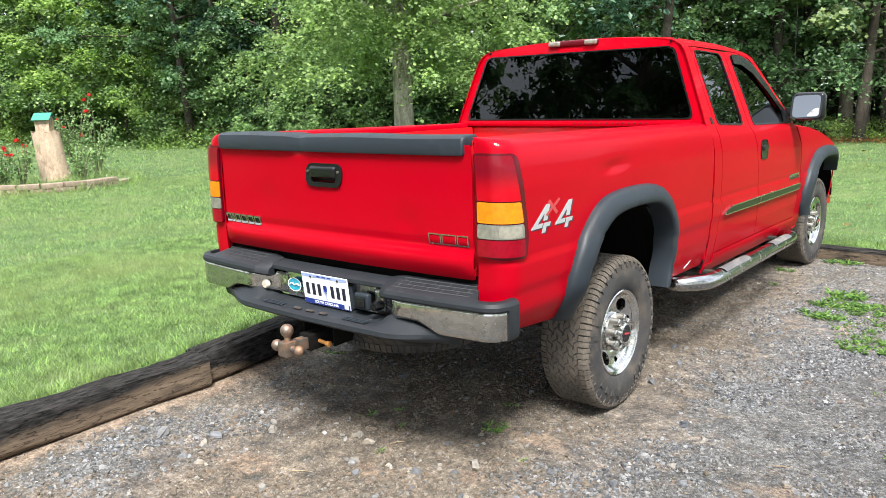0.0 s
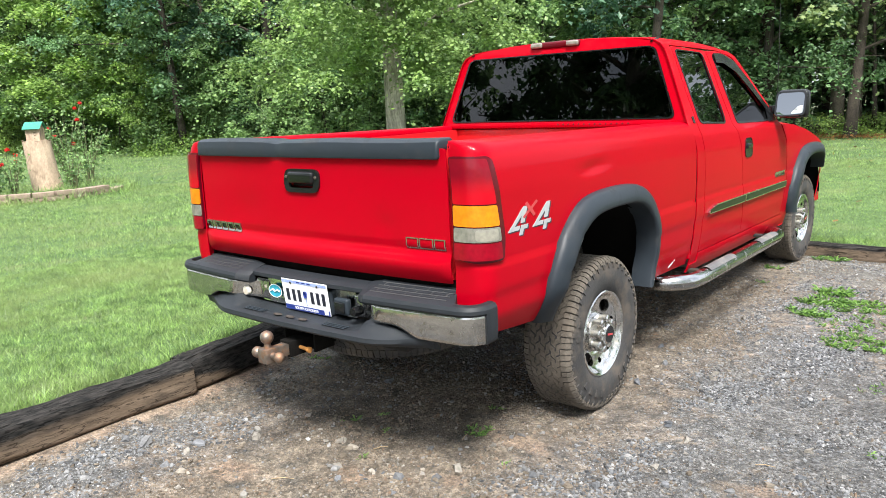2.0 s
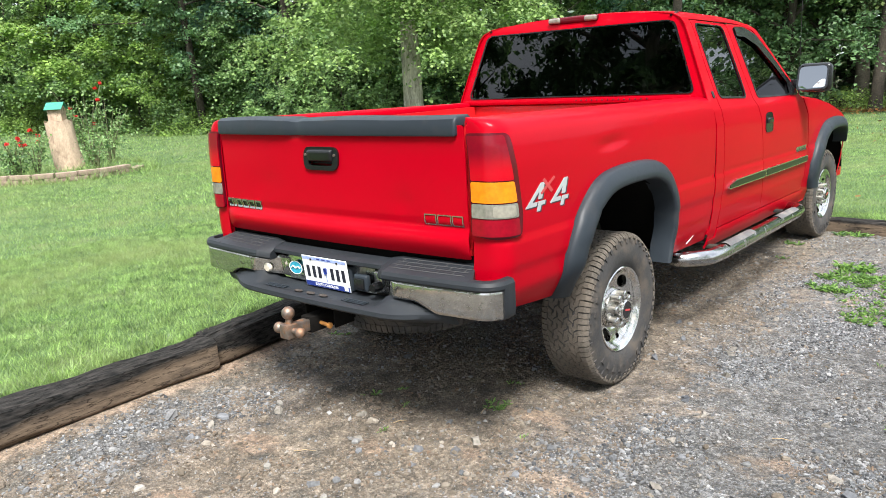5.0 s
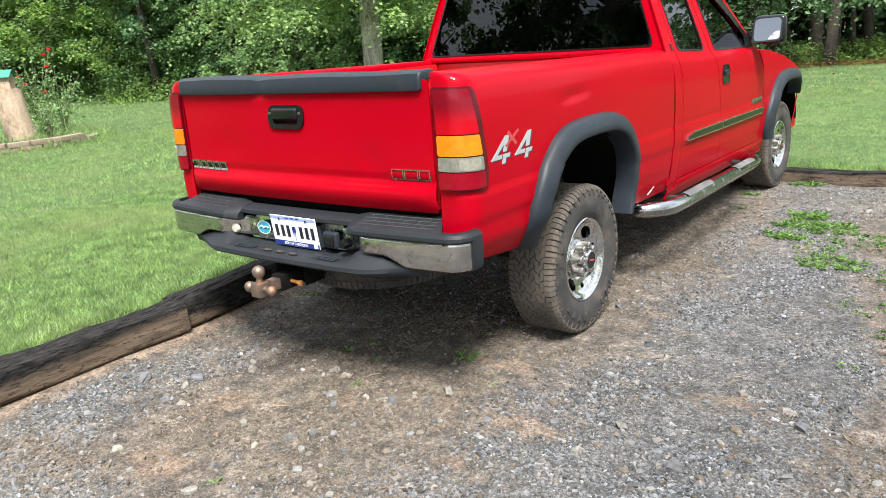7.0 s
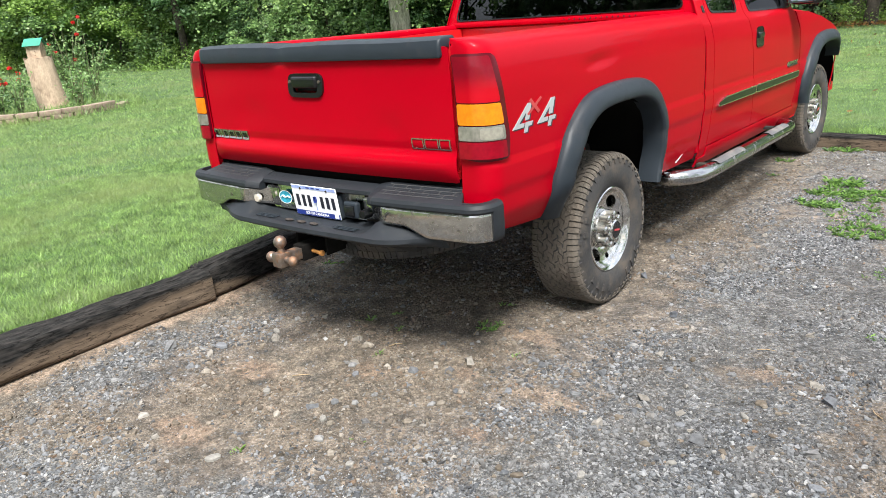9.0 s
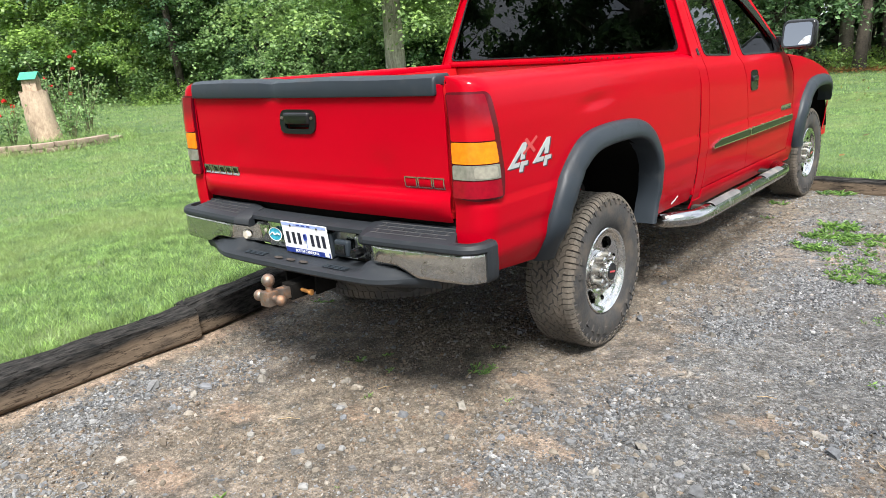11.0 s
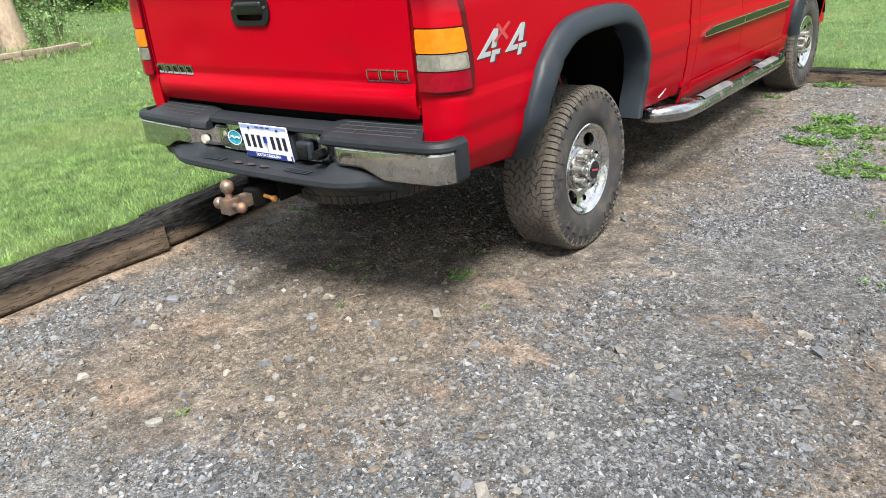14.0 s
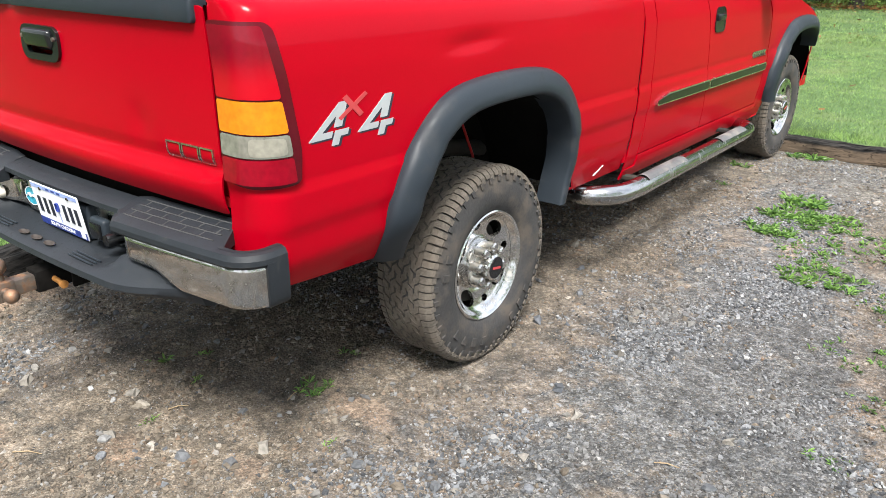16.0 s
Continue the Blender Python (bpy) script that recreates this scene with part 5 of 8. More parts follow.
bumper = part("rear_bumper", bumper_skin(-0.99, 0.99, [(-0.13, 0.645), (-0.10, 0.655), (-0.10, 0.75), (-0.13, 0.76)], 70), M_DARK, truck, "chrome step bumper with black pads")
for sgn in (1, -1):
    def chrome_rows(t):
        a = abs(t)
        k = min(1, max(0, (0.70 - a) / 0.14))
        low = 0.642 + 0.042 * k * k * (3 - 2 * k)
        w = min(1, max(0, (0.49 - a) / 0.17))
        b = -0.094 * w * w * (3 - 2 * w)                          # sweeps in to the plate recess
        low -= 0.025 * w
        return [(-0.02 + b, low), (0.007 + b, low + 0.002), (0.011 + b, low + 0.009), (0.0118 + b, low + 0.016), (0.012 + b, (low + 0.765) / 2), (0.0118 + b, 0.748), (0.011 + b, 0.755), (0.007 + b, 0.762), (-0.02 + b, 0.768)]
    part("chrome_face", bumper_skin(sgn * 0.285, sgn * 0.935, chrome_rows, 56), M_CHROME_DIRTY, bumper, "dusty chrome bumper face")
    # end cap of black plastic
    part("end_cap", bumper_skin(sgn * 0.922, sgn * 0.992, [(-0.03, 0.635), (0.004, 0.638), (0.014, 0.646), (0.018, 0.660), (0.0195, 0.70), (0.019, 0.770), (-0.03, 0.772)], 14), M_PAD, bumper)
    # top pad with tread bars; it falls away to the middle and narrows round the corner
    def pad_rows(t):
        a = abs(t)
        e = min(1, max(0, (a - 0.78) / 0.06))
        s = 1.0 - 0.84 * e
        k = min(1, max(0, (0.42 - a) / 0.06))
        d, b = -0.012 * k, -0.040 * k
        rows = [(-0.02 + b, 0.760 + d), (0.010 + b, 0.758 + d), (0.019 + b, 0.768 + d), (0.018 + b, 0.782 + d), (0.010 + b, 0.796 + d), (-0.006 + b, 0.804 + d), (-0.03 * s + b * 0.5, 0.811 + d), (-0.10 * s, 0.829 + d), (-0.128 * s, 0.834 + d), (-0.134 * s, 0.78)]
        return [(o, z if z < 0.80 else z - (z - 0.800) * e) for o, z in rows]


    pad = part("top_pad", bumper_skin(sgn * 0.36, sgn * 0.992, pad_rows, 64, 24), M_PAD, bumper, "black rubber step pad")
    rise = lambda o: 0.811 + (-0.03 - o) * 0.257 + 0.0185
    for k in range(4):
        o = -0.024 - 0.027 * k
        part("tread_joint", tube([(*bumper_line(sgn * t, out=o), rise(o)) for t in np.linspace(0.43, 0.80, 14)], 0.0021, 5), M_PAD_DUST, pad)
    for row in range(3):
        for k in range(5):
            t = 0.455 + 0.072 * k + 0.036 * (row % 2)
            o0, o1 = -0.024 - 0.027 * row, -0.051 - 0.027 * row
            part("tread_joint", tube([(*bumper_line(sgn * t, out=o0), rise(o0)), (*bumper_line(sgn * t, out=o1), rise(o1))], 0.0021, 5), M_PAD_DUST, pad)
# centre: lower top edge, recess and step
part("centre_top", bumper_skin(-0.40, 0.40, [(-0.10, 0.775), (-0.062, 0.777), (-0.050, 0.784), (-0.052, 0.800), (-0.064, 0.807), (-0.10, 0.814), (-0.126, 0.819), (-0.132, 0.79)], 24), M_PAD, bumper)
part("recess_chrome", bumper_skin(-0.29, 0.29, [(-0.085, 0.655), (-0.088, 0.70), (-0.085, 0.775)], 24), M_CHROME, bumper, "chrome recess behind the plate")
# near-black, so the slot under the tailgate keeps its shade in the colour
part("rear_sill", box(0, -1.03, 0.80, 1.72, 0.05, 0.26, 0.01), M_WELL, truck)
part("plate_housing", box(0.02, -1.145, 0.724, 0.29, 0.05, 0.12, 0.014, 3), M_TRIM, bumper)


def step_rows(t):
    k = min(1, max(0, (0.74 - abs(t)) / 0.30))
    k = k * k * (3 - 2 * k)
    o = -0.022 + 0.084 * k
    u = 0.020 * min(1, max(0, (abs(t) - 0.50) / 0.22)) ** 2
    w = min(1, max(0, (abs(t) - 0.36) / 0.07))
    top = 0.640 + 0.046 * w * w * (3 - 2 * w) - 0.050 * (1 - k)
    return [(-0.06, 0.592), (o - 0.03, 0.590), (o - 0.002, 0.600), (o + 0.010, 0.611 + u), (o + 0.006, 0.629 + u), (o - 0.010, 0.638 + u), (-0.004 + 0.4 * max(0, o), 0.639 + 0.4 * (top - 0.639)), (-0.006, top), (-0.11, top + 0.004)]


step = part("lower_step", bumper_skin(-0.74, 0.74, step_rows, 60), M_PAD, bumper, "black rubber lower step")
for k in range(3):
    part("hole_ring", lathe([(0.030, 0.0), (0.034, 0.003), (0.030, 0.004), (0.020, -0.001), (0.0, -0.001)], 18, 'Z'), M_RUST_DULL, step).matrix_local = Matrix.Translation((-0.10 + 0.085 * k, -1.262, 0.6615)) @ Matrix.Rotation(radians(2), 4, 'X') @ Matrix.Diagonal((0.85, 0.42, 1, 1))
for k in range(3):
    part("tread_bar", tube([(x, -1.240 - 0.014 * k, 0.664 - 0.0003 * k) for x in np.linspace(-0.34, -0.2, 4)], 0.003, 5), M_TRIM, step)
    part("tread_bar", tube([(x, -1.240 - 0.014 * k, 0.664 - 0.0003 * k) for x in np.linspace(0.2, 0.34, 4)], 0.003, 5), M_TRIM, step)

# licence plate, leaning back, its marks as plain bars
plate = part("licence_plate", box(0, 0, 0, 0.305, 0.004, 0.152, 0.0015, 1), M_WHITE, truck, "white licence plate with blue bands")
plate.matrix_local = pose(0.020, -1.190, 0.744, 7, 0, 0)
part("top_band", box(0, -0.0027, 0.066, 0.296, 0.001, 0.014), M_PALE_BLUE, plate)
for x in (-0.035, 0.0, 0.035):
    part("bar", box(x, -0.0034, 0.066, 0.022, 0.001, 0.006), M_NAVY, plate)
for x in (-0.089, 0.089):
    part("screw", lathe([(0.0, -0.006), (0.005, -0.006), (0.006, -0.002)], 10, 'Y'), M_DARK, plate).location = (x, 0, 0.060)
part("bottom_band", box(0, -0.0027, -0.062, 0.298, 0.001, 0.024), M_NAVY, plate)
state_curve = bpy.data.curves.new("state_name", 'FONT')
state_curve.body, state_curve.align_x, state_curve.align_y, state_curve.size, state_curve.extrude = "SOUTH CAROLINA", 'CENTER', 'CENTER', 0.0185, 0.0003
state_curve.offset = 0.0004
state_source = bpy.data.objects.new("state_name", state_curve)
state_mesh = bpy.data.meshes.new_from_object(state_source)
bpy.data.objects.remove(state_source)
part("state_name", state_mesh, M_WHITE, plate, "white lettering").matrix_local = pose(-0.004, -0.0036, -0.062, 90, 0, 0)
part("emblem_stem", box(0.003, -0.0027, -0.022, 0.004, 0.001, 0.042), M_PALE_BLUE, plate)
for x in (-0.118, -0.078, -0.040, 0.046, 0.084, 0.121):
    part("bar", box(x, -0.0027, 0.000, 0.021, 0.001, 0.058, 0.0004, 1), M_INK, plate)
part("bar", box(0.003, -0.0027, 0.012, 0.018, 0.001, 0.03, 0.006), M_NAVY, plate)
part("bar", box(0.128, -0.0036, -0.060, 0.026, 0.001, 0.020), M_WHITE, plate)
sticker = part("sticker", lathe([(0.0, 0.0), (0.048, 0.0)], 24, 'Y'), M_STICKER, bumper, "oval teal sticker with a pale rim")
sticker.matrix_local = pose(-0.232, -1.160, 0.735, 0, 0, 0) @ Matrix.Diagonal((1, 1, 0.68, 1))
part("rim", lathe([(0.044, -0.001), (0.049, -0.001)], 24, 'Y'), M_WHITE, sticker)
part("wave", tube(spline([(-0.034, -0.001, -0.006), (-0.018, -0.001, 0.010), (0.0, -0.001, -0.004), (0.016, -0.001, 0.008), (0.034, -0.001, -0.002)], 5), 0.0045, 6), M_WHITE, sticker, "pale wavy mark")
part("jack_plug", lathe([(0.0, -0.008), (0.020, -0.008), (0.024, -0.002), (0.024, 0.01)], 16, 'Y'), M_CART_RIM, bumper).location = (-0.412, -1.192, 0.722)
socket = part("trailer_socket", box(0.238, -1.170, 0.724, 0.085, 0.03, 0.075, 0.012, 3), M_TRIM, bumper)
part("socket_lid", box(0.236, -1.187, 0.722, 0.060, 0.012, 0.050, 0.005, 2), M_BLACK, socket)
part("latch_lamp", lathe([(0.0, -0.03), (0.018, -0.03), (0.022, -0.015), (0.022, 0.02)], 14, 'Y'), M_BLACK, bumper).location = (0.342, -1.185, 0.722)

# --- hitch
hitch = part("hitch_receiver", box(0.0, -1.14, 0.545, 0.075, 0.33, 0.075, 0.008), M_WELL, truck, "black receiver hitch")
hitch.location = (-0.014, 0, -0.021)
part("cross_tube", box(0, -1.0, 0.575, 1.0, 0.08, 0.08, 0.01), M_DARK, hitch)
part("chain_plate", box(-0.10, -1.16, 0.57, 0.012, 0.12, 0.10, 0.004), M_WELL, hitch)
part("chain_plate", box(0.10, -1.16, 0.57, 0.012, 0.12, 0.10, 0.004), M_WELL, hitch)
mount = part("ball_mount", box(0.0, -1.30, 0.545, 0.052, 0.16, 0.052, 0.005), M_STEEL, hitch, "steel ball mount with three tow balls")
part("block", box(0.0, -1.402, 0.545, 0.062, 0.068, 0.066, 0.006), M_STEEL, mount)
for mtx, r in ((pose(0, -1.402, 0.578), 0.030), (pose(0, -1.402, 0.545, 0, -90, 0), 0.026), (pose(0, -1.402, 0.545, 0, 90, 0), 0.024)):
    off = 0.0 if r == 0.030 else 0.031
    prof = [(0.0, off)] + [(0.016, off), (0.015, off + 0.022)] + [(r * math.sin(a), off + 0.022 + r * (1 - math.cos(a)) - 0.004) for a in np.linspace(0.55, math.pi, 12)]
    part("tow_ball", lathe(prof, 24, 'Z'), M_STEEL, mount).matrix_local = mtx
part("pin", tube([(0.03, -1.25, 0.545), (0.095, -1.25, 0.540)], 0.009, 8), M_ORANGE, hitch, "rusty hitch pin")
part("pin_head", lathe([(0.0, 0.0), (0.013, 0.0), (0.014, 0.014), (0.0, 0.018)], 12, 'X'), M_ORANGE, hitch).location = (0.090, -1.25, 0.540)

# --- chassis under the bed
def liner():
    """Half-round wheel well above the tyre."""
    rows = [[(x, 0.60 * math.cos(a), 0.57 * math.sin(a) + 0.04) for a in np.linspace(0.12, math.pi - 0.45, 25)] for x in (0.50, 0.70, 0.935)]
    back = [[(0.50, 0.60 * k * math.cos(a), 0.57 * k * math.sin(a) + 0.04) for a in np.linspace(0.12, math.pi - 0.45, 25)] for k in (0.0, 1.0)]
    return sharpen(strip("wheel_well", back + rows), 40)


for sx in (-1, 1):
    part("frame_rail", box(sx * 0.42, 1.6, 0.62, 0.07, 5.2, 0.14, 0.01), M_DARK, truck)
    part("leaf_spring", tube([(sx * 0.52, -0.75, 0.60), (sx * 0.52, -0.35, 0.47), (sx * 0.52, 0, 0.44), (sx * 0.52, 0.4, 0.47), (sx * 0.52, 0.8, 0.60)], 0.04, 8, 0.6), M_DARK, truck)
    part("shock_absorber", tube([(sx * 0.50, -0.10, 0.42), (sx * 0.36, 0.2, 0.80)], 0.03, 10), M_DARK, truck)
    part("brake_line", tube([(sx * 0.62, 0.16, 0.96), (sx * 0.61, 0.30, 0.72), (sx * 0.60, 0.36, 0.50)], 0.006, 6), M_RED_DULL, truck)
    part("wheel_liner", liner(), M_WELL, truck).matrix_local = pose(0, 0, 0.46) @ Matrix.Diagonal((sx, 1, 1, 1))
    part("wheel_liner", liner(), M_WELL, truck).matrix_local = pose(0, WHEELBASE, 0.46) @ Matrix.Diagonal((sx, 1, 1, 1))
part("rear_axle", tube([(-0.70, 0, 0.39), (0.70, 0, 0.39)], 0.05, 12), M_DARK, truck)
part("differential", lathe([(0.0, -0.17), (0.09, -0.16), (0.17, -0.06), (0.18, 0.04), (0.12, 0.14), (0.05, 0.3), (0.05, 1.2)], 20, 'Y'), M_DARK, truck).location = (0.0, 0, 0.39)
part("front_axle", tube([(-0.75, WHEELBASE, 0.42), (0.75, WHEELBASE, 0.42)], 0.045, 10), M_DARK, truck)
part("engine_sump", box(0, 3.9, 0.62, 0.75, 0.9, 0.36, 0.08), M_DARK, truck)
part("fuel_tank", box(-0.62, 1.7, 0.60, 0.34, 1.2, 0.28, 0.06), M_DARK, truck)
part("exhaust_pipe", tube(spline([(0.30, 2.0, 0.55), (0.34, 0.9, 0.56), (0.52, 0.42, 0.72), (0.55, -0.05, 0.78), (0.58, -0.30, 0.70), (0.60, -0.48, 0.66)], 6), 0.035, 10), M_DARK, truck)
part("muffler", tube([(0.34, 1.0, 0.55), (0.34, 1.05, 0.55), (0.34, 1.6, 0.55), (0.34, 1.65, 0.55)], [0.05, 0.12, 0.12, 0.05], 14, 0.7), M_DARK, truck)


# --- wheels: outer face towards +x, hub at the origin
def wheel_meshes():
    R, W = 0.402, 0.262
    half = W / 2
    # carcass, a touch below the tread
    prof = [(0.215, -half + 0.03), (0.23, -half + 0.012), (0.30, -half - 0.004), (0.355, -half + 0.004), (0.385, -half + 0.020), (0.3925, -half + 0.04), (0.3935, 0),
            (0.3925, half - 0.04), (0.385, half - 0.020), (0.372, half - 0.008), (0.355, half - 0.004), (0.335, half + 0.001), (0.30, half + 0.005), (0.27, half + 0.003), (0.245, half - 0.006), (0.23, half - 0.013), (0.215, half - 0.03)]
    tyre = lathe(prof, 72)
    me_tyre = bpy.data.meshes.new("tyre")
    tyre.to_mesh(me_tyre)
    tyre.free()
    # tread blocks: rows of chunky zigzag blocks and shoulder lugs
    verts, faces = [], []

    def block(xs, a0, a1, r0, r1, skew=0.0, taper=0.0):
        k = len(verts)
        for r in (r0, r1):
            sh = 0.0 if r == r0 else taper
            for x, a in ((xs[0] + sh, a0 + skew), (xs[1] - sh, a0 - skew), (xs[1] - sh, a1 - skew), (xs[0] + sh, a1 + skew)):
                verts.append((x, r * math.sin(a), r * math.cos(a)))
        faces.extend([(k + 4, k + 5, k + 6, k + 7), (k, k + 1, k + 5, k + 4), (k + 1, k + 2, k + 6, k + 5), (k + 2, k + 3, k + 7, k + 6), (k + 3, k, k + 4, k + 7)])

    n = 84
    rng = random.Random(4)
    for row, (x0, x1, ph, sk) in enumerate(((-0.085, -0.058, 0.0, 0.020), (-0.056, -0.030, 0.5, -0.022), (-0.028, -0.001, 0.2, 0.020), (0.001, 0.028, 0.7, -0.022), (0.030, 0.056, 0.3, 0.020), (0.058, 0.085, 0.8, -0.022))):
        for k in range(n):
            a = 2 * math.pi * (k + ph + rng.uniform(-0.06, 0.06)) / n
            w = 2 * math.pi / n * rng.uniform(0.86, 0.95)
            step = 0.004 * (1 if (k + row) % 2 else -1)
            block((x0 + step + rng.uniform(-0.002, 0.002), x1 + step + rng.uniform(-0.002, 0.002)), a, a + w, 0.386, R - 0.005 + rng.uniform(-0.0015, 0.0), sk * 1.0, 0.001)
    for sx in (-1, 1):
        for k in range(n):
            a = 2 * math.pi * (k + 0.15) / n
            w = 2 * math.pi / n * (0.84 if k % 2 else 0.76)
            r1 = R - 0.002
            i = len(verts)
            deep = 0.016 if k % 2 else 0.028
            for a2 in (a, a + w):
                s, c = math.sin(a2), math.cos(a2)
                for x, r in ((sx * 0.086, 0.384), (sx * 0.086, r1), (sx * 0.112, r1 - 0.004), (sx * 0.127, r1 - 0.018), (sx * 0.131, r1 - deep - 0.012), (sx * 0.124, r1 - deep - 0.014)):
                    verts.append((x, r * s, r * c))
            for j in range(5):
                f = (i + j, i + j + 1, i + 7 + j, i + 6 + j)
                faces.append(f if sx > 0 else f[::-1])
            faces.append(tuple(range(i, i + 6))[::-1])
            faces.append(tuple(range(i + 6, i + 12)))
    me_tread = mesh_from("tread", verts, faces, False)
    # raised marks on the sidewall
    verts2, faces2 = [], []
    for k in range(14):
        if k in (3, 4, 9, 10, 11):
            continue
        a0 = 2 * math.pi * k / 28 + math.pi * 0.62
        i = len(verts2)
        for a in (a0, a0 + 0.085):
            s, c = math.sin(a), math.cos(a)
            for x, r in ((half + 0.003, 0.292), (half + 0.0085, 0.293), (half + 0.0085, 0.326), (half + 0.002, 0.327)):
                verts2.append((x, r * s, r * c))
        for j in range(3):
            faces2.append((i + j, i + 4 + j, i + 5 + j, i + 1 + j))
        faces2 += [(i, i + 1, i + 2, i + 3), (i + 7, i + 6, i + 5, i + 4)]
    for k in range(40):
        a0 = 2 * math.pi * k / 40
        i = len(verts2)
        for a, da in ((a0, 0.0), (a0 + 0.05, 0.02)):
            s, c = math.sin(a), math.cos(a)
            for x, r in ((half - 0.004, 0.345), (half + 0.004, 0.346), (half + 0.001, 0.366), (half - 0.006, 0.368)):
                verts2.append((x, r * s, r * c))
        for j in range(3):
            faces2.append((i + j, i + 4 + j, i + 5 + j, i + 1 + j))
        faces2 += [(i, i + 1, i + 2, i + 3), (i + 7, i + 6, i + 5, i + 4)]
    me_marks = sharpen(mesh_from("sidewall_marks", verts2, faces2, False), 20)
    # rim barrel and lip
    rim = lathe([(0.205, -0.11), (0.190, -0.08), (0.188, 0.02), (0.190, 0.060), (0.196, 0.085), (0.206, 0.100), (0.217, 0.104), (0.223, 0.108), (0.224, 0.116), (0.219, 0.120), (0.212, 0.117),
                 (0.204, 0.108), (0.196, 0.097), (0.190, 0.092)], 64)
    # face disc with eight oval windows and small holes
    outer = [(0.196 * math.cos(a), 0.196 * math.sin(a)) for a in np.linspace(0, 2 * math.pi, 73)[:-1]]
    holes = []
    for k in range(8):
        a = 2 * math.pi * (k + 0.5) / 8
        e1, e2 = np.array((math.cos(a), math.sin(a))), np.array((-math.sin(a), math.cos(a)))
        rr, ra, rb = (0.150, 0.032, 0.052) if k % 2 else (0.163, 0.014, 0.017)
        holes.append([tuple(e1 * (rr + ra * math.cos(b)) + e2 * rb * math.sin(b)) for b in np.linspace(0, 2 * math.pi, 17)[:-1]])

    def face(u, v):
        r = np.hypot(u, v)
        x = np.interp(r, [0.0, 0.085, 0.105, 0.12, 0.150, 0.180, 0.196], [0.055, 0.055, 0.060, 0.066, 0.072, 0.082, 0.094])
        return x, u, v
    me_face = panel("rim_face", outer, holes, face, 0.0065, 0.014)
    return me_tyre, me_tread, me_marks, rim, me_face


def build_wheel():
    w = thing("wheel", "", "")
    me_tyre, me_tread, me_marks, rim, me_face = wheel_meshes()
    tyre = part("tyre", me_tyre, M_TYRE, w, "black all-terrain tyre with dusty tread")
    tagged(part("tread", me_tread, M_TREAD, tyre), kind="stuff")
    tagged(part("raised_lettering", me_marks, M_TYRE, tyre), kind="stuff")
    rm = part("rim", rim, M_ALLOY, w, "polished alloy rim")
    part("rim_face", me_face, M_ALLOY, rm)
    part("drum", lathe([(0.0, 0.03), (0.17, 0.03), (0.185, 0.0), (0.185, -0.10), (0.0, -0.10)], 32), M_DARK, rm)
    hub = part("hub_cap", lathe([(0.0, 0.148), (0.046, 0.148), (0.053, 0.143), (0.056, 0.125), (0.055, 0.098), (0.078, 0.090), (0.098, 0.082), (0.103, 0.068), (0.103, 0.050)], 48), M_ALLOY, rm, "bright hub cap with eight lugs")
    part("emblem", lathe([(0.0, 0.1505), (0.043, 0.1505), (0.046, 0.146)], 28), M_BLACK, hub, "black centre emblem")
    part("emblem_bar", box(0.1515, 0, 0, 0.002, 0.052, 0.009), M_DECAL_RED, hub)
    lug = lathe([(0.0, 0.136), (0.013, 0.135), (0.019, 0.129), (0.0205, 0.11), (0.0215, 0.07), (0.025, 0.066)], 16)
    me_lug = bpy.data.meshes.new("lug_nut")
    lug.to_mesh(me_lug)
    lug.free()
    for k in range(8):
        a = 2 * math.pi * k / 8
        part("lug_nut", me_lug, M_ALLOY, hub).location = (0, 0.078 * math.cos(a), 0.078 * math.sin(a))
    return w


wheel = build_wheel()
wheel.parent = truck
wheel.matrix_basis = pose(0.799, 0, 0.388, -12)
for m in (pose(0.808, WHEELBASE, 0.394, 20, 0, -2), pose(-0.808, 0, 0.392, 0, 0, 180), pose(-0.808, WHEELBASE, 0.394, 30, 0, 178)):
    copy_thing(wheel, m)
spare = part("spare_tyre", wheel_meshes()[0], M_TYRE, truck, "worn spare tyre slung under the bed")
spare.matrix_local = pose(0.06, -0.635, 0.552, 0, 90, 0)
part("tread", wheel_meshes()[1], M_TYRE, spare)
part("steel_rim", lathe([(0.20, -0.10), (0.20, 0.06), (0.12, 0.08), (0.0, 0.08)], 32), M_RUST, spare)

# --- tubular side steps
for sx in (1, -1):
    pts = spline([(sx * 0.70, 0.86, 0.50), (sx * 0.86, 0.80, 0.475), (sx * 0.985, 0.86, 0.476), (sx * 1.035, 1.02, 0.472), (sx * 1.04, 1.5, 0.466), (sx * 1.04, 2.3, 0.454), (sx * 1.035, 2.72, 0.448),
                  (sx * 0.99, 2.87, 0.446), (sx * 0.86, 2.92, 0.44), (sx * 0.70, 2.88, 0.47)], 8)
    bar = part("side_step", tube(pts, 0.047, 18), M_SATIN, truck, "dusty chrome tubular side step")
    for y0, y1 in ((1.13, 1.62), (2.18, 2.62)):
        pad = [[(sx * (1.04 + 0.051 * math.sin(a)), y, 0.466 - 0.015 * (y - 1.5) + 0.051 * math.cos(a)) for a in np.linspace(-0.85, 0.85, 9)] for y in np.linspace(y0, y1, 6)]
        pd = part("step_pad", sharpen(strip("step_pad", pad), 50), M_STEP_PAD, bar, "grey worn step pad")
    for y in (1.2, 2.55):
        part("bracket", box(sx * 0.80, y, 0.475, 0.36, 0.05, 0.02, 0.004), M_DARK, bar)


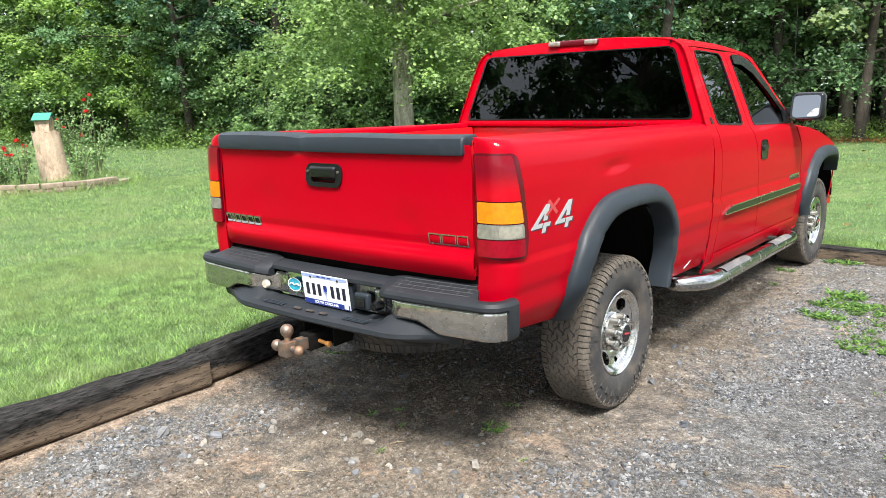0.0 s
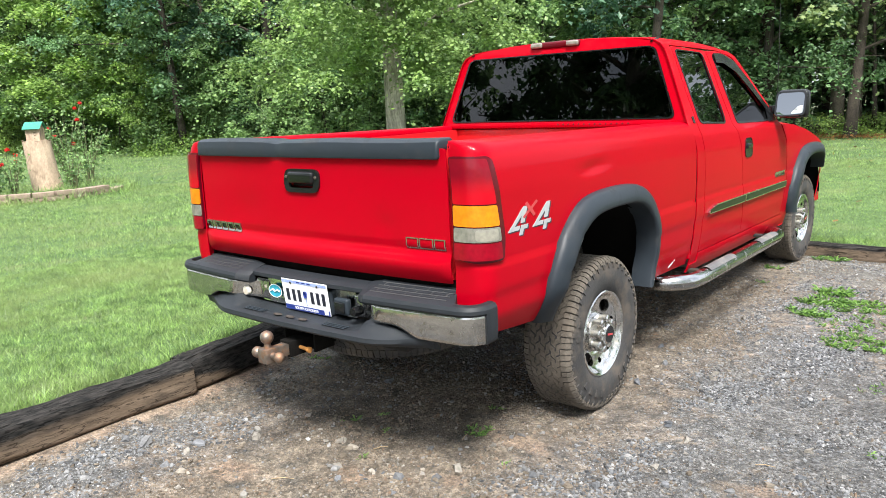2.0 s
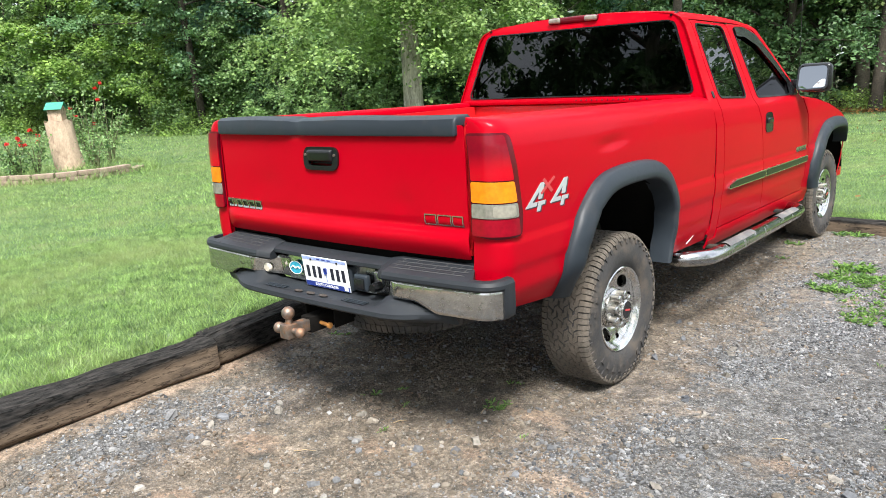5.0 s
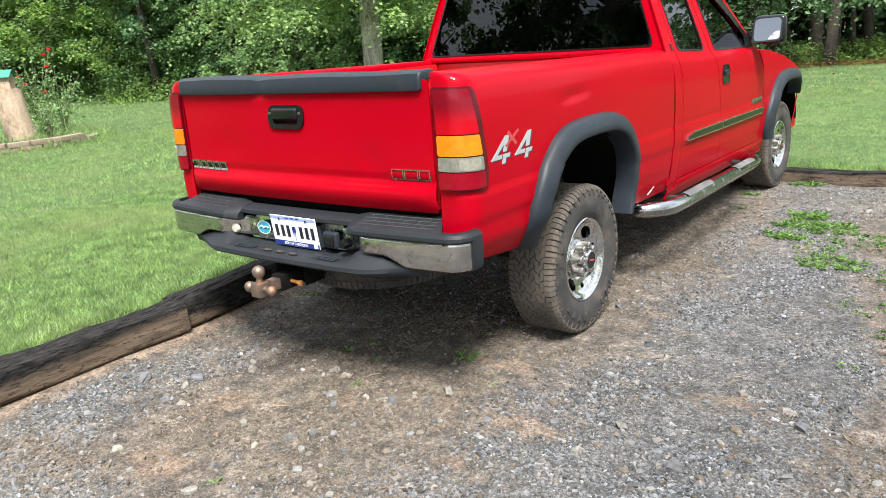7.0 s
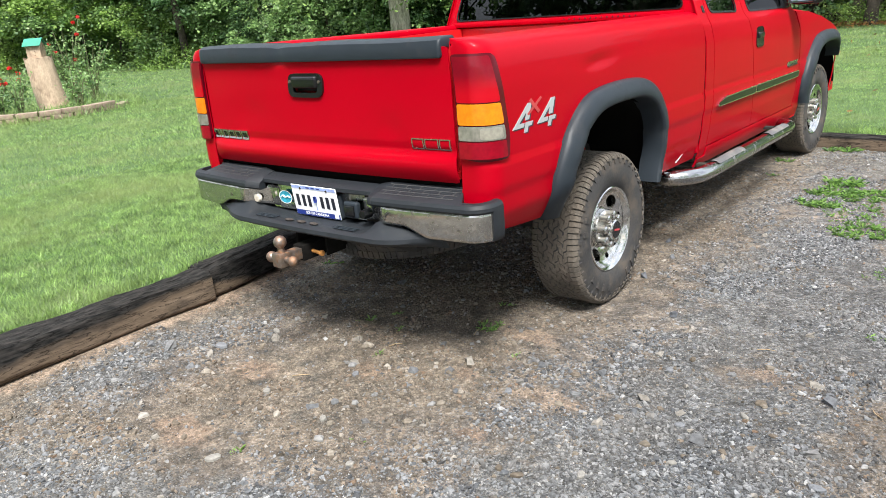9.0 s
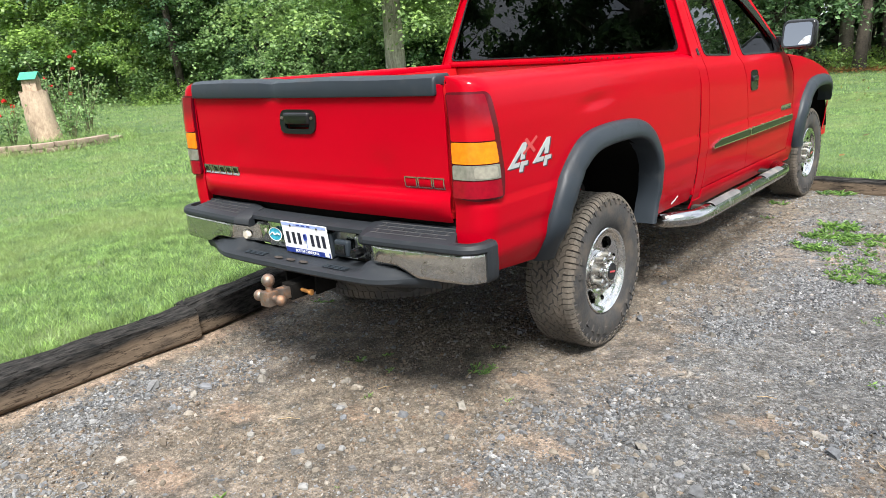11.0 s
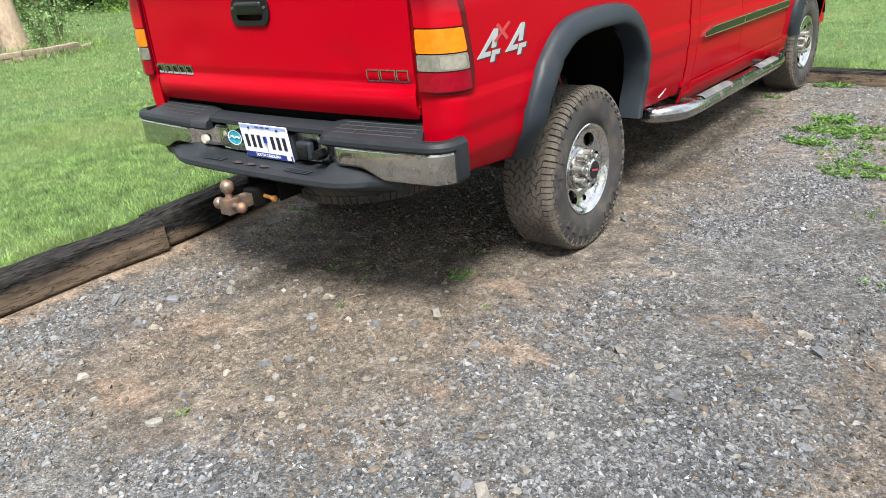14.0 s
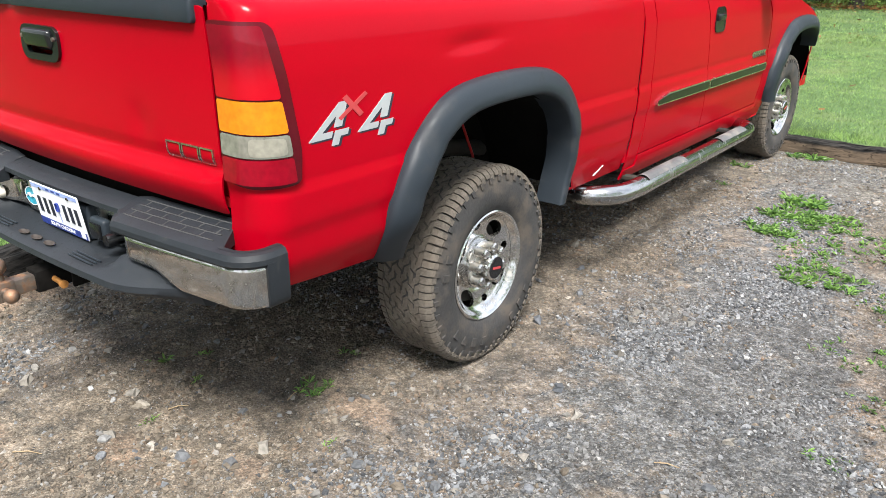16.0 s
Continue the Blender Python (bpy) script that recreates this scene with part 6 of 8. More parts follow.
# ---- ground ----
def lawn_height(x, y):
    """Lawn level: flush with the timber's top beside it, gently rolling away."""
    x, y = np.asarray(x, float), np.asarray(y, float)
    base = 0.06 + 0.04 * np.sin(x * 0.21 + 0.6) * np.cos(y * 0.17)
    near = np.clip(1 - (-1.28 - x) / 2.5, 0, 1)
    return base + 0.088 * near * np.clip((3.9 - y) / 1.0, 0, 1) * (x < -1.0)


def drive_height(x, y):
    x, y = np.asarray(x, float), np.asarray(y, float)
    return 0.010 * np.sin(x * 2.3 + 1.1) * np.cos(y * 1.7) + 0.006 * np.sin(x * 5.1 + y * 3.7) - 0.004


def edge_x(y):
    """Front face of the timber edging along the drive."""
    return np.where(np.asarray(y) < -1.1, -1.105 + 0.012 * (np.asarray(y) + 1.1), -1.115 - 0.155 * (np.asarray(y) + 1.1))


def in_drive(x, y):
    x, y = np.asarray(x, float), np.asarray(y, float)
    front = 4.36 - 0.10 * (x - 1.0)
    wild = 0.25 * np.sin(y * 1.3) + 0.15 * np.sin(y * 3.1)
    return (x > edge_x(y) - 0.165) & (y < front) & (x < 11.0 + wild)


def ground_height(x, y):
    d = drive_height(x, y)
    g = lawn_height(x, y)
    right = np.clip((np.asarray(x) - 10.6) / 0.8, 0, 1)
    g = np.where(np.asarray(x) > 2.5, g * right + d * (1 - right), g)
    return np.where(in_drive(x, y), d, g)


def graded(lo, hi, near_lo, near_hi, fine, coarse):
    a = list(np.arange(near_lo, near_hi + 1e-6, fine))
    s, v = fine, near_lo
    left = []
    while v > lo:
        s = min(s * 1.25, coarse)
        v -= s
        left.append(v)
    s, v = fine, near_hi
    right = []
    while v < hi:
        s = min(s * 1.25, coarse)
        v += s
        right.append(v)
    return np.array(left[::-1] + a + right)


def blob(x, y, cx, cy, rx, ry):
    return np.exp(-(((x - cx) / rx) ** 2 + ((y - cy) / ry) ** 2))


def drift(x, y, cell, seed):
    """Smooth random field between 0 and 1 over the plan, features about a cell across."""
    u, v = np.asarray(x, float) / cell + 37.3 * seed, np.asarray(y, float) / cell - 11.7 * seed
    i, j = np.floor(u), np.floor(v)
    def corner(a, b):
        h = np.sin(a * 127.1 + b * 311.7 + seed * 74.7) * 43758.5453
        return h - np.floor(h)
    fu, fv = u - i, v - j
    fu, fv = fu * fu * (3 - 2 * fu), fv * fv * (3 - 2 * fv)
    return (corner(i, j) * (1 - fu) + corner(i + 1, j) * fu) * (1 - fv) + (corner(i, j + 1) * (1 - fu) + corner(i + 1, j + 1) * fu) * fv


def clumps(x, y, seed):
    """Loose stone gathers in drifts and leaves packed ground between."""
    f = 0.5 * drift(x, y, 0.34, seed) + 0.32 * drift(x, y, 0.13, seed + 1) + 0.18 * drift(x, y, 0.055, seed + 2)
    return np.clip((f - 0.36) / 0.26, 0.04, 1)


def bare(x, y):
    """Worn earthy ground: behind and under the truck, by the timber, under the weeds."""
    spots = ((1.0, 0.15, -0.75, 0.80, 0.50), (1.15, 0.20, -1.28, 0.66, 0.42), (1.0, -0.10, -1.65, 0.42, 0.34), (0.95, 0.05, -2.05, 0.36, 0.22), (0.6, 0.75, -1.80, 0.35, 0.25), (0.9, 0.78, -0.62, 0.26, 0.16), (0.8, 0.50, -1.45, 0.30, 0.22),
             (0.8, 0.72, 0.9, 0.50, 1.6), (0.8, 0.45, 3.0, 0.55, 1.2), (1.0, 2.50, -0.7, 0.22, 0.9), (0.4, 2.30, 0.9, 0.22, 0.6), (0.55, 1.85, -0.46, 0.22, 0.14), (0.55, 1.75, -1.85, 0.28, 0.14), (0.5, 2.4, 2.2, 0.6, 0.9),
             (0.6, -0.45, -2.25, 0.22, 0.18), (0.55, -0.75, -2.6, 0.25, 0.25), (0.55, 1.18, -1.09, 0.20, 0.10), (0.5, 1.07, -1.47, 0.16, 0.08))
    b = sum(k * blob(x, y, *q) for k, *q in spots)
    b = b + 0.9 * np.clip(1 - (x - edge_x(y)) / 0.24, 0, 1)
    return np.clip(b * (0.72 + 0.56 * drift(x, y, 0.22, 3)) + 0.20 * drift(x, y, 0.5, 4), 0, 1)


def clay_spots(x, y):
    """Smooth pale and orange clay showing through."""
    spots = ((0.8, -0.15, -1.55, 0.16, 0.10), (1.0, 0.01, -2.05, 0.17, 0.10), (0.95, 1.18, -1.09, 0.17, 0.08), (0.7, 1.07, -1.47, 0.10, 0.06), (0.7, 0.33, -1.27, 0.15, 0.08), (0.7, 0.74, -1.07, 0.13, 0.07), (0.8, 0.80, -0.62, 0.20, 0.09), (0.5, 1.87, -0.46, 0.16, 0.09),
             (0.5, 1.78, -1.85, 0.16, 0.08), (0.2, 2.66, -0.35, 0.12, 0.4), (0.45, 1.66, 1.97, 0.25, 0.25), (0.4, 2.3, 0.6, 0.3, 0.3))
    c = sum(k * blob(x, y, *q) for k, *q in spots)
    return np.clip(c + 0.95 * np.clip(1 - (x - edge_x(y)) / 0.20, 0, 1), 0, 1)


def grey_band(x, y):
    spots = ((1.0, 1.40, 0.4, 0.36, 1.3), (0.9, -0.60, -1.80, 0.30, 0.50), (0.8, -0.45, -1.15, 0.26, 0.30), (1.0, 1.10, -0.80, 0.20, 0.28), (0.9, 1.25, -1.62, 0.50, 0.26), (0.9, 1.55, -0.75, 0.40, 0.6), (0.6, 1.35, 2.4, 0.4, 1.2), (0.7, 0.95, -2.4, 0.9, 0.4),
             (0.9, 1.95, 0.0, 0.45, 0.9), (1.0, 2.0, -1.3, 0.60, 0.7), (0.5, 1.9, 1.5, 0.4, 0.8), (0.4, -0.2, -2.6, 0.3, 0.2))
    g = sum(k * blob(x, y, *q) for k, *q in spots)
    return np.clip(g * (0.70 + 0.6 * drift(x, y, 0.26, 8)), 0, 1)


gx, gy = graded(-400, 400, -1.6, 3.2, 0.03, 40), graded(-400, 400, -3.6, 4.6, 0.03, 40)
GX, GY = np.meshgrid(gx, gy, indexing="ij")
GZ = ground_height(GX, GY)
gi = np.arange(GX.size).reshape(GX.shape)
gf = np.stack([gi[:-1, :-1], gi[1:, :-1], gi[1:, 1:], gi[:-1, 1:]], -1).reshape(-1, 4)
ground_me = mesh_from("ground", np.stack([GX.ravel(), GY.ravel(), GZ.ravel()], 1), gf)
for nm, val in (("gravel", grey_band(GX, GY)), ("bare", bare(GX, GY)), ("clay", clay_spots(GX, GY))):
    ground_me.attributes.new(nm, 'FLOAT', 'POINT').data.foreach_set("value", val.astype(np.float32).ravel())
for mt in (M_EARTH, M_TURF, M_FOREST):
    ground_me.materials.append(mt)


def wood_edge(x):
    """Where the lawn ends and the wood begins."""
    return np.interp(x, [-60, -40, -27, -22, -12, -2, 8, 20, 40], [6, 10, 13.5, 13.2, 15.5, 21, 23.5, 24, 20])


cx_, cy_ = GX.ravel()[gf].mean(1), GY.ravel()[gf].mean(1)
kind_of = np.where(in_drive(cx_, cy_), 0, np.where(cy_ > wood_edge(cx_), 2, 1))
ground_me.polygons.foreach_set("material_index", kind_of.astype(np.int32))
ground = tagged(new("ground", ground_me), "gravel drive, mown lawn and woodland floor in one sheet", "ground", kind="structure")


# ---- timber edging ----
def timber(length, seed, w=0.205, h=0.20):
    rng = random.Random(seed)
    n, m = int(length / 0.035) + 1, 22
    ring = []
    for (a, b, k) in (((-w / 2, 0), (w / 2, 0), m), ((w / 2, 0), (w / 2, h), m), ((w / 2, h), (-w / 2, h), m), ((-w / 2, h), (-w / 2, 0), m)):
        for t in range(k):
            s = t / k
            ring.append((a[0] + (b[0] - a[0]) * s, a[1] + (b[1] - a[1]) * s))
    verts, faces, char = [], [], []
    for i in range(n):
        y = length * i / (n - 1)
        for j, (x, z) in enumerate(ring):
            c = 1 - 0.10 * max(0, (abs(x) / (w / 2)) + abs((z - h / 2) / (h / 2)) - 1.6)
            # flat sawn front, weathered furrowed top
            top = 2 * m <= j <= 3 * m
            groove = (0.008 if top else 0.0012) * noise.noise((x * 30 + seed, y * 1.9, z * 30)) + (0.006 if top else 0.0008) * noise.noise((x * 75 + seed, y * 7.0, z * 75)) - (0.018 if top else 0.005) * max(0, noise.noise((x * 22 - seed, y * 1.2, z * 22)) - 0.28)
            groove += 0.0025 * noise.noise((x * 11 + seed, y * 8.0, z * 11))
            under = 0.045 * max(0, 1 - z / (0.036 + 0.020 * noise.noise((seed * 5, y * 2.6, 1.0)))) if x > 0 else 0   # rotted away along the foot
            lump = 0.012 * noise.noise((x * 4 + seed * 3, y * 2.4, z * 4))
            end = 1 - 0.04 * (i in (0, n - 1))
            span = y / length
            stain = {1: 0.42 + 0.50 * max(0, span - 0.45) / 0.55, 2: 0.60 - 0.52 * min(1, span / 0.16), 3: 0.3}.get(seed, 0.85)
            stain += 0.16 * noise.noise((seed, y * 1.7, 0)) + 0.06 * noise.noise((seed, y * 9.0, 3.0))
            char.append(1.0 if 2 * m <= j <= 3 * m else min(1.0, max(0.0, 0.5 + (z / h - stain) / 0.28)))
            verts.append(((x * c - under + (groove + lump) * (1 if x > 0 else -1)) * end, y, z * c * (0.995 if i else 0.97) + (groove + lump if z > h * 0.5 else 0)))
    k = len(ring)
    for i in range(n - 1):
        for j in range(k):
            a, b = i * k + j, i * k + (j + 1) % k
            faces.append((a, b, b + k, a + k))
    faces += [tuple(range(k))[::-1], tuple(range((n - 1) * k, n * k))]
    me = mesh_from("timber", verts, faces)
    me = sharpen(me, 50)
    me.materials.append(M_TIMBER)
    me.attributes.new("char", 'FLOAT', 'POINT').data.foreach_set("value", char)
    return me


TIMBERS = [(-1.208, -3.55, 2.44, -0.7, 1), (-1.218, -1.10, 2.44, 8.8, 2), (-1.60, 1.32, 2.44, 8.8, 3)]
for x, y, ln, ang, sd in TIMBERS:
    ob = tagged(new("landscape_timber", timber(ln, sd)), "charred weathered landscape timber edging the gravel", "timber", "timbers along the drive")
    ob.matrix_world = pose(x, y, -0.012, 0, 0, ang)
for x, y, ln, ang, sd in ((1.83, 4.33, 2.44, 93.5, 4), (-0.62, 4.49, 1.6, 90, 5)):
    ob = tagged(new("landscape_timber", timber(ln, sd, 0.15, 0.13)), "brown weathered landscape timber across the drive's end", "timber", "timbers along the drive")
    ob.matrix_world = pose(x, y, -0.012, 0, 0, ang)


# ---- loose stone on the drive ----
def stones(n, seed, where, lo, hi, power=2.2):
    """Chips of crushed stone, half sunk; where(x, y) is how likely a place keeps one."""
    rng = np.random.RandomState(seed)
    x, y = rng.uniform(-1.25, 4.0, n * 8), rng.uniform(-3.6, 4.35, n * 8)
    keep = (rng.uniform(0, 1, n * 8) < where(x, y)) & (x > edge_x(y) + 0.02) & (y < 4.30 - 0.10 * (x - 1.0))
    x, y = x[keep][:n], y[keep][:n]
    n = len(x)
    size = lo + (hi - lo) * rng.uniform(0, 1, n) ** power
    sc = np.stack([size * rng.uniform(0.75, 1.3, n), size * rng.uniform(0.5, 0.95, n), size * rng.uniform(0.32, 0.62, n)], 1) * 0.5
    corner = np.array([(-1, -1, -1), (1, -1, -1), (1, 1, -1), (-1, 1, -1), (-1, -1, 1), (1, -1, 1), (1, 1, 1), (-1, 1, 1)], float)
    c = corner[None] * (1 + rng.uniform(-0.65, 0.35, (n, 8, 3)))
    c[:, 4:, :2] *= rng.uniform(0.45, 0.95, (n, 4, 1))
    c *= sc[:, None, :]
    a, t1, t2 = rng.uniform(0, 6.28, n), rng.normal(0, 0.22, n), rng.normal(0, 0.22, n)
    ca, sa = np.cos(a)[:, None], np.sin(a)[:, None]
    X, Y, Z = c[..., 0], c[..., 1], c[..., 2]
    Z = Z + X * t1[:, None] + Y * t2[:, None]
    P = np.stack([X * ca - Y * sa + x[:, None], X * sa + Y * ca + y[:, None], Z + (drive_height(x, y) + sc[:, 2] * rng.uniform(0.1, 0.8, n))[:, None]], -1).reshape(-1, 3)
    f = np.array([(4, 5, 6, 7), (0, 1, 5, 4), (1, 2, 6, 5), (2, 3, 7, 6), (3, 0, 4, 7)])
    F = (np.arange(n)[:, None, None] * 8 + f[None]).reshape(-1, 4)
    return P, F


def chips(n, seed, where, lo, hi):
    """The finest chips: low three-sided points of stone."""
    rng = np.random.RandomState(seed)
    x, y = rng.uniform(-1.25, 3.6, n * 6), rng.uniform(-3.4, 4.3, n * 6)
    keep = (rng.uniform(0, 1, n * 6) < where(x, y)) & (x > edge_x(y) + 0.02) & (y < 4.30 - 0.10 * (x - 1.0))
    x, y = x[keep][:n], y[keep][:n]
    n = len(x)
    s = lo + (hi - lo) * rng.uniform(0, 1, n) ** 1.6
    a = rng.uniform(0, 6.28, n)
    z = drive_height(x, y)
    v = [np.stack([x + s * 0.6 * rng.uniform(0.6, 1.3, n) * np.cos(a + k * 2.09), y + s * 0.6 * rng.uniform(0.6, 1.3, n) * np.sin(a + k * 2.09), z - 0.001], 1) for k in range(3)]
    v.append(np.stack([x + rng.normal(0, 0.22, n) * s, y + rng.normal(0, 0.22, n) * s, z + s * rng.uniform(0.25, 0.6, n)], 1))
    P = np.stack(v, 1).reshape(-1, 3)
    F = (np.arange(n)[:, None, None] * 4 + np.array([(0, 1, 3), (1, 2, 3), (2, 0, 3)])[None]).reshape(-1, 3)
    return P, F


def grey_here(x, y):
    return np.clip(0.16 + 0.95 * grey_band(x, y), 0, 1) * (1 - 0.92 * bare(x, y)) * (1 - 0.9 * clay_spots(x, y)) * clumps(x, y, 20)


def tan_here(x, y):
    return (0.22 + 0.85 * bare(x, y)) * (1 - 0.75 * grey_band(x, y)) * (1 - 0.85 * clay_spots(x, y)) * (1 - 0.9 * np.clip(1 - (x - edge_x(y)) / 0.20, 0, 1)) * clumps(x, y, 30)


GRAVEL = (
    ("gravel_grey", "blue-grey crushed stone scattered over the drive", M_STONE, 52000, 1, grey_here, 0.007, 0.023, 2.2),
    ("gravel_tan", "tan and rusty stone chips scattered over the drive", M_STONE_TAN, 44000, 2, tan_here, 0.006, 0.024, 2.6),
    ("gravel_coarse", "larger loose stones lying on the drive", M_STONE_PALE, 800, 3, lambda x, y: (0.1 + 0.9 * clumps(x, y, 40)) * (1 - 0.3 * bare(x, y)), 0.022, 0.058, 2.6),
)
for nm, lb, mt, cnt, sd, wh, lo, hi, pw in GRAVEL:
    P, F = stones(cnt, sd, wh, lo, hi, pw)
    tagged(part(nm, fast_mesh(nm, P, F), mt), lb, "gravel", kind="stuff")


for nm, lb, mt, cnt, sd, wh in (("gravel_chips", "fine grey chips of crushed stone", M_STONE, 90000, 5, lambda x, y: np.sqrt(grey_here(x, y))),
                                ("gravel_chips", "fine tan chips of stone", M_STONE_TAN, 80000, 6, lambda x, y: 0.7 * np.sqrt(tan_here(x, y)))):
    P, F = chips(cnt, sd, wh, 0.004, 0.011)
    tagged(part(nm, fast_mesh(nm, P, F), mt), lb, "gravel", kind="stuff")


# ---- grass ----
def blades(n, seed, region, lo, hi, width, keep=None):
    rng = np.random.RandomState(seed)
    x, y = rng.uniform(region[0], region[1], n), rng.uniform(region[2], region[3], n)
    ok = ~in_drive(x, y) & (y < wood_edge(x) + 0.6)
    ok &= ~((x < edge_x(y)) & (x > edge_x(y) - 0.195) & (y < 3.8) & (y > -3.7)) & ~((y > 4.15) & (y < 4.52) & (x > -0.7) & (x < 1.9))
    if keep is not None:
        ok &= rng.uniform(0, 1, n) < keep(x, y)
    x, y = x[ok], y[ok]
    n = len(x)
    z = lawn_height(x, y)
    L = rng.uniform(lo, hi, n) * (0.60 + 0.5 * drift(x, y, 0.45, 5) + 0.4 * drift(x, y, 0.12, 6))
    a = rng.uniform(0, 6.283, n)
    lean = rng.uniform(0.15, 1.1, n)
    b = rng.uniform(0, 6.283, n)
    w = width * rng.uniform(0.7, 1.3, n)
    base = np.stack([x, y, z], 1)
    side = np.stack([np.cos(a), np.sin(a), np.zeros(n)], 1) * w[:, None]
    bend = np.stack([np.cos(b), np.sin(b), np.zeros(n)], 1) * lean[:, None]
    tip = base + (bend + np.array([0, 0, 0.85])) * L[:, None]
    V = np.stack([base - side, base + side, tip], 1).reshape(-1, 3)
    return V, np.arange(n * 3).reshape(-1, 3)


LAWN = (("lawn_grass_near", 300000, 11, (-5.5, -1.2, -3.8, 4.2), 0.016, 0.038, 0.0014), ("lawn_grass_mid", 190000, 12, (-12.5, -1.2, -2.0, 10.0), 0.024, 0.050, 0.003),
        ("lawn_grass_far", 80000, 13, (-34, -1.0, 1.0, 17), 0.035, 0.065, 0.007), ("lawn_grass_end", 130000, 14, (-2.0, 4.5, 4.3, 14.0), 0.016, 0.036, 0.0025), ("lawn_grass_end_far", 34000, 15, (-8.0, 8, 12.0, 25), 0.030, 0.060, 0.007))
for nm, cnt, sd, reg, lo, hi, wd in LAWN:
    V, F = blades(cnt, sd, reg, lo, hi, wd)
    tagged(part(nm, fast_mesh(nm, V, F), M_GRASS), "mown lawn grass with bright tips", "grass", kind="stuff")
# coarse tufts among the fine blades
V, F = blades(60000, 18, (-5.0, -1.25, -3.8, 3.6), 0.034, 0.066, 0.0026, lambda x, y: np.clip((drift(x, y, 0.30, 51) * 0.6 + drift(x, y, 0.11, 52) * 0.5 - 0.55) / 0.2, 0, 1))
tagged(part("lawn_tufts", fast_mesh("lawn_tufts", V, F), M_GRASS), "coarse tufts of grass in the mown lawn", "grass", kind="stuff")
# longer tufts along the timbers
V, F = blades(60000, 16, (-2.1, -1.25, -3.8, 4.0), 0.035, 0.085, 0.0026, lambda x, y: np.clip(1 - np.abs(x - edge_x(y) + 0.235) / 0.09, 0, 1))
tagged(part("edge_grass", fast_mesh("edge_grass", V, F), M_GRASS), "longer grass along the timber edging", "grass", kind="stuff")
V, F = blades(9000, 17, (-0.9, 3.2, 4.3, 4.7), 0.035, 0.075, 0.0026)
tagged(part("edge_grass_end", fast_mesh("edge_grass", V, F), M_GRASS), "longer grass behind the end timber", "grass", kind="stuff")


# ---- weeds in the gravel ----
def weed_mesh(seed, spread, height, n):
    """Small sprigs scattered over a patch, each a handful of short pointed leaves lying outwards."""
    rng = np.random.RandomState(seed)
    sprigs = max(3, n // 9)
    r, a = spread * rng.uniform(0, 1, sprigs) ** 0.6, rng.uniform(0, 6.283, sprigs)
    centre = np.stack([r * np.cos(a), r * np.sin(a) * 0.8, np.zeros(sprigs)], 1)
    vigour = rng.uniform(0.45, 1.25, sprigs)
    pick = rng.randint(0, sprigs, n)
    a = rng.uniform(0, 6.283, n)
    out = np.stack([np.cos(a), np.sin(a), np.zeros(n)], 1)
    side = np.stack([-np.sin(a), np.cos(a), np.zeros(n)], 1)
    L = (height * vigour[pick] * rng.uniform(0.5, 1.2, n))[:, None]
    base = centre[pick] + out * rng.uniform(0, 0.35, n)[:, None] * L + rng.normal(0, 0.004, (n, 3)) * np.array([1, 1, 0])
    s = side * L * rng.uniform(0.07, 0.17, n)[:, None]
    up = np.array([0, 0, 1.0]) * rng.uniform(0.35, 1.0, n)[:, None]
    m1, tip = base + (out * 0.38 + up * 0.55) * L, base + (out * 0.85 + up * 0.62) * L
    V = np.stack([base - s * 0.3, base + s * 0.3, m1 + s, tip, m1 - s], 1).reshape(-1, 3)
    F = (np.arange(n)[:, None] * 5 + np.array([[0, 1, 2, 3, 4]])).reshape(-1, 5)
    return fast_mesh("weed", V, F)


WEEDS = [(0.56, -0.63, 0.10, 0.032, 67), (0.50, -0.36, 0.06, 0.025, 18), (-0.08, -0.89, 0.06, 0.032, 22), (0.16, -0.88, 0.05, 0.025, 12), (0.27, -1.13, 0.05, 0.025, 13), (0.70, -1.74, 0.05, 0.021, 8), (0.34, -2.02, 0.05, 0.025, 10), (0.86, -0.82, 0.05, 0.021, 8), (1.42, 2.90, 0.14, 0.070, 67), (1.45, 2.60, 0.16, 0.063, 76), (1.41, 2.20, 0.11, 0.049, 54), (1.66, 2.55, 0.22, 0.049, 90), (1.62, 2.15, 0.18, 0.035, 54), (1.82, 1.66, 0.18, 0.049, 90), (1.72, 1.90, 0.16, 0.035, 58), (2.02, 2.25, 0.23, 0.042, 76), (2.12, 0.90, 0.14, 0.028, 40), (2.19, 0.12, 0.07, 0.028, 20), (2.25, 1.50, 0.23, 0.035, 54), (2.30, 0.50, 0.14, 0.028, 22), (0.80, 3.55, 0.08, 0.049, 27), (0.86, 2.98, 0.05, 0.042, 18), (1.15, 4.12, 0.11, 0.070, 31), (-0.95, -0.30, 0.11, 0.042, 27), (0.05, -0.75, 0.09, 0.028, 16)]
for k, (x, y, sp, h, n) in enumerate(WEEDS):
    ob = part("weed", weed_mesh(40 + k, sp * (1.25 if x > 1.0 else 0.8), h * (0.95 if x > 1.0 else 1.0), n * 5 if x > 1.0 else int(n * 1.6)), M_WEED)
    ob.location = (x, y, float(drive_height(x, y)))
    tagged(ob, "low green weed growing through the gravel" if sp < 0.14 else "spreading patch of green weeds in the gravel", "weed", "weeds in the drive", kind="stuff")


# ---- loose stones that can be told apart, on the stretch behind the truck ----
stone_rng = random.Random(31)


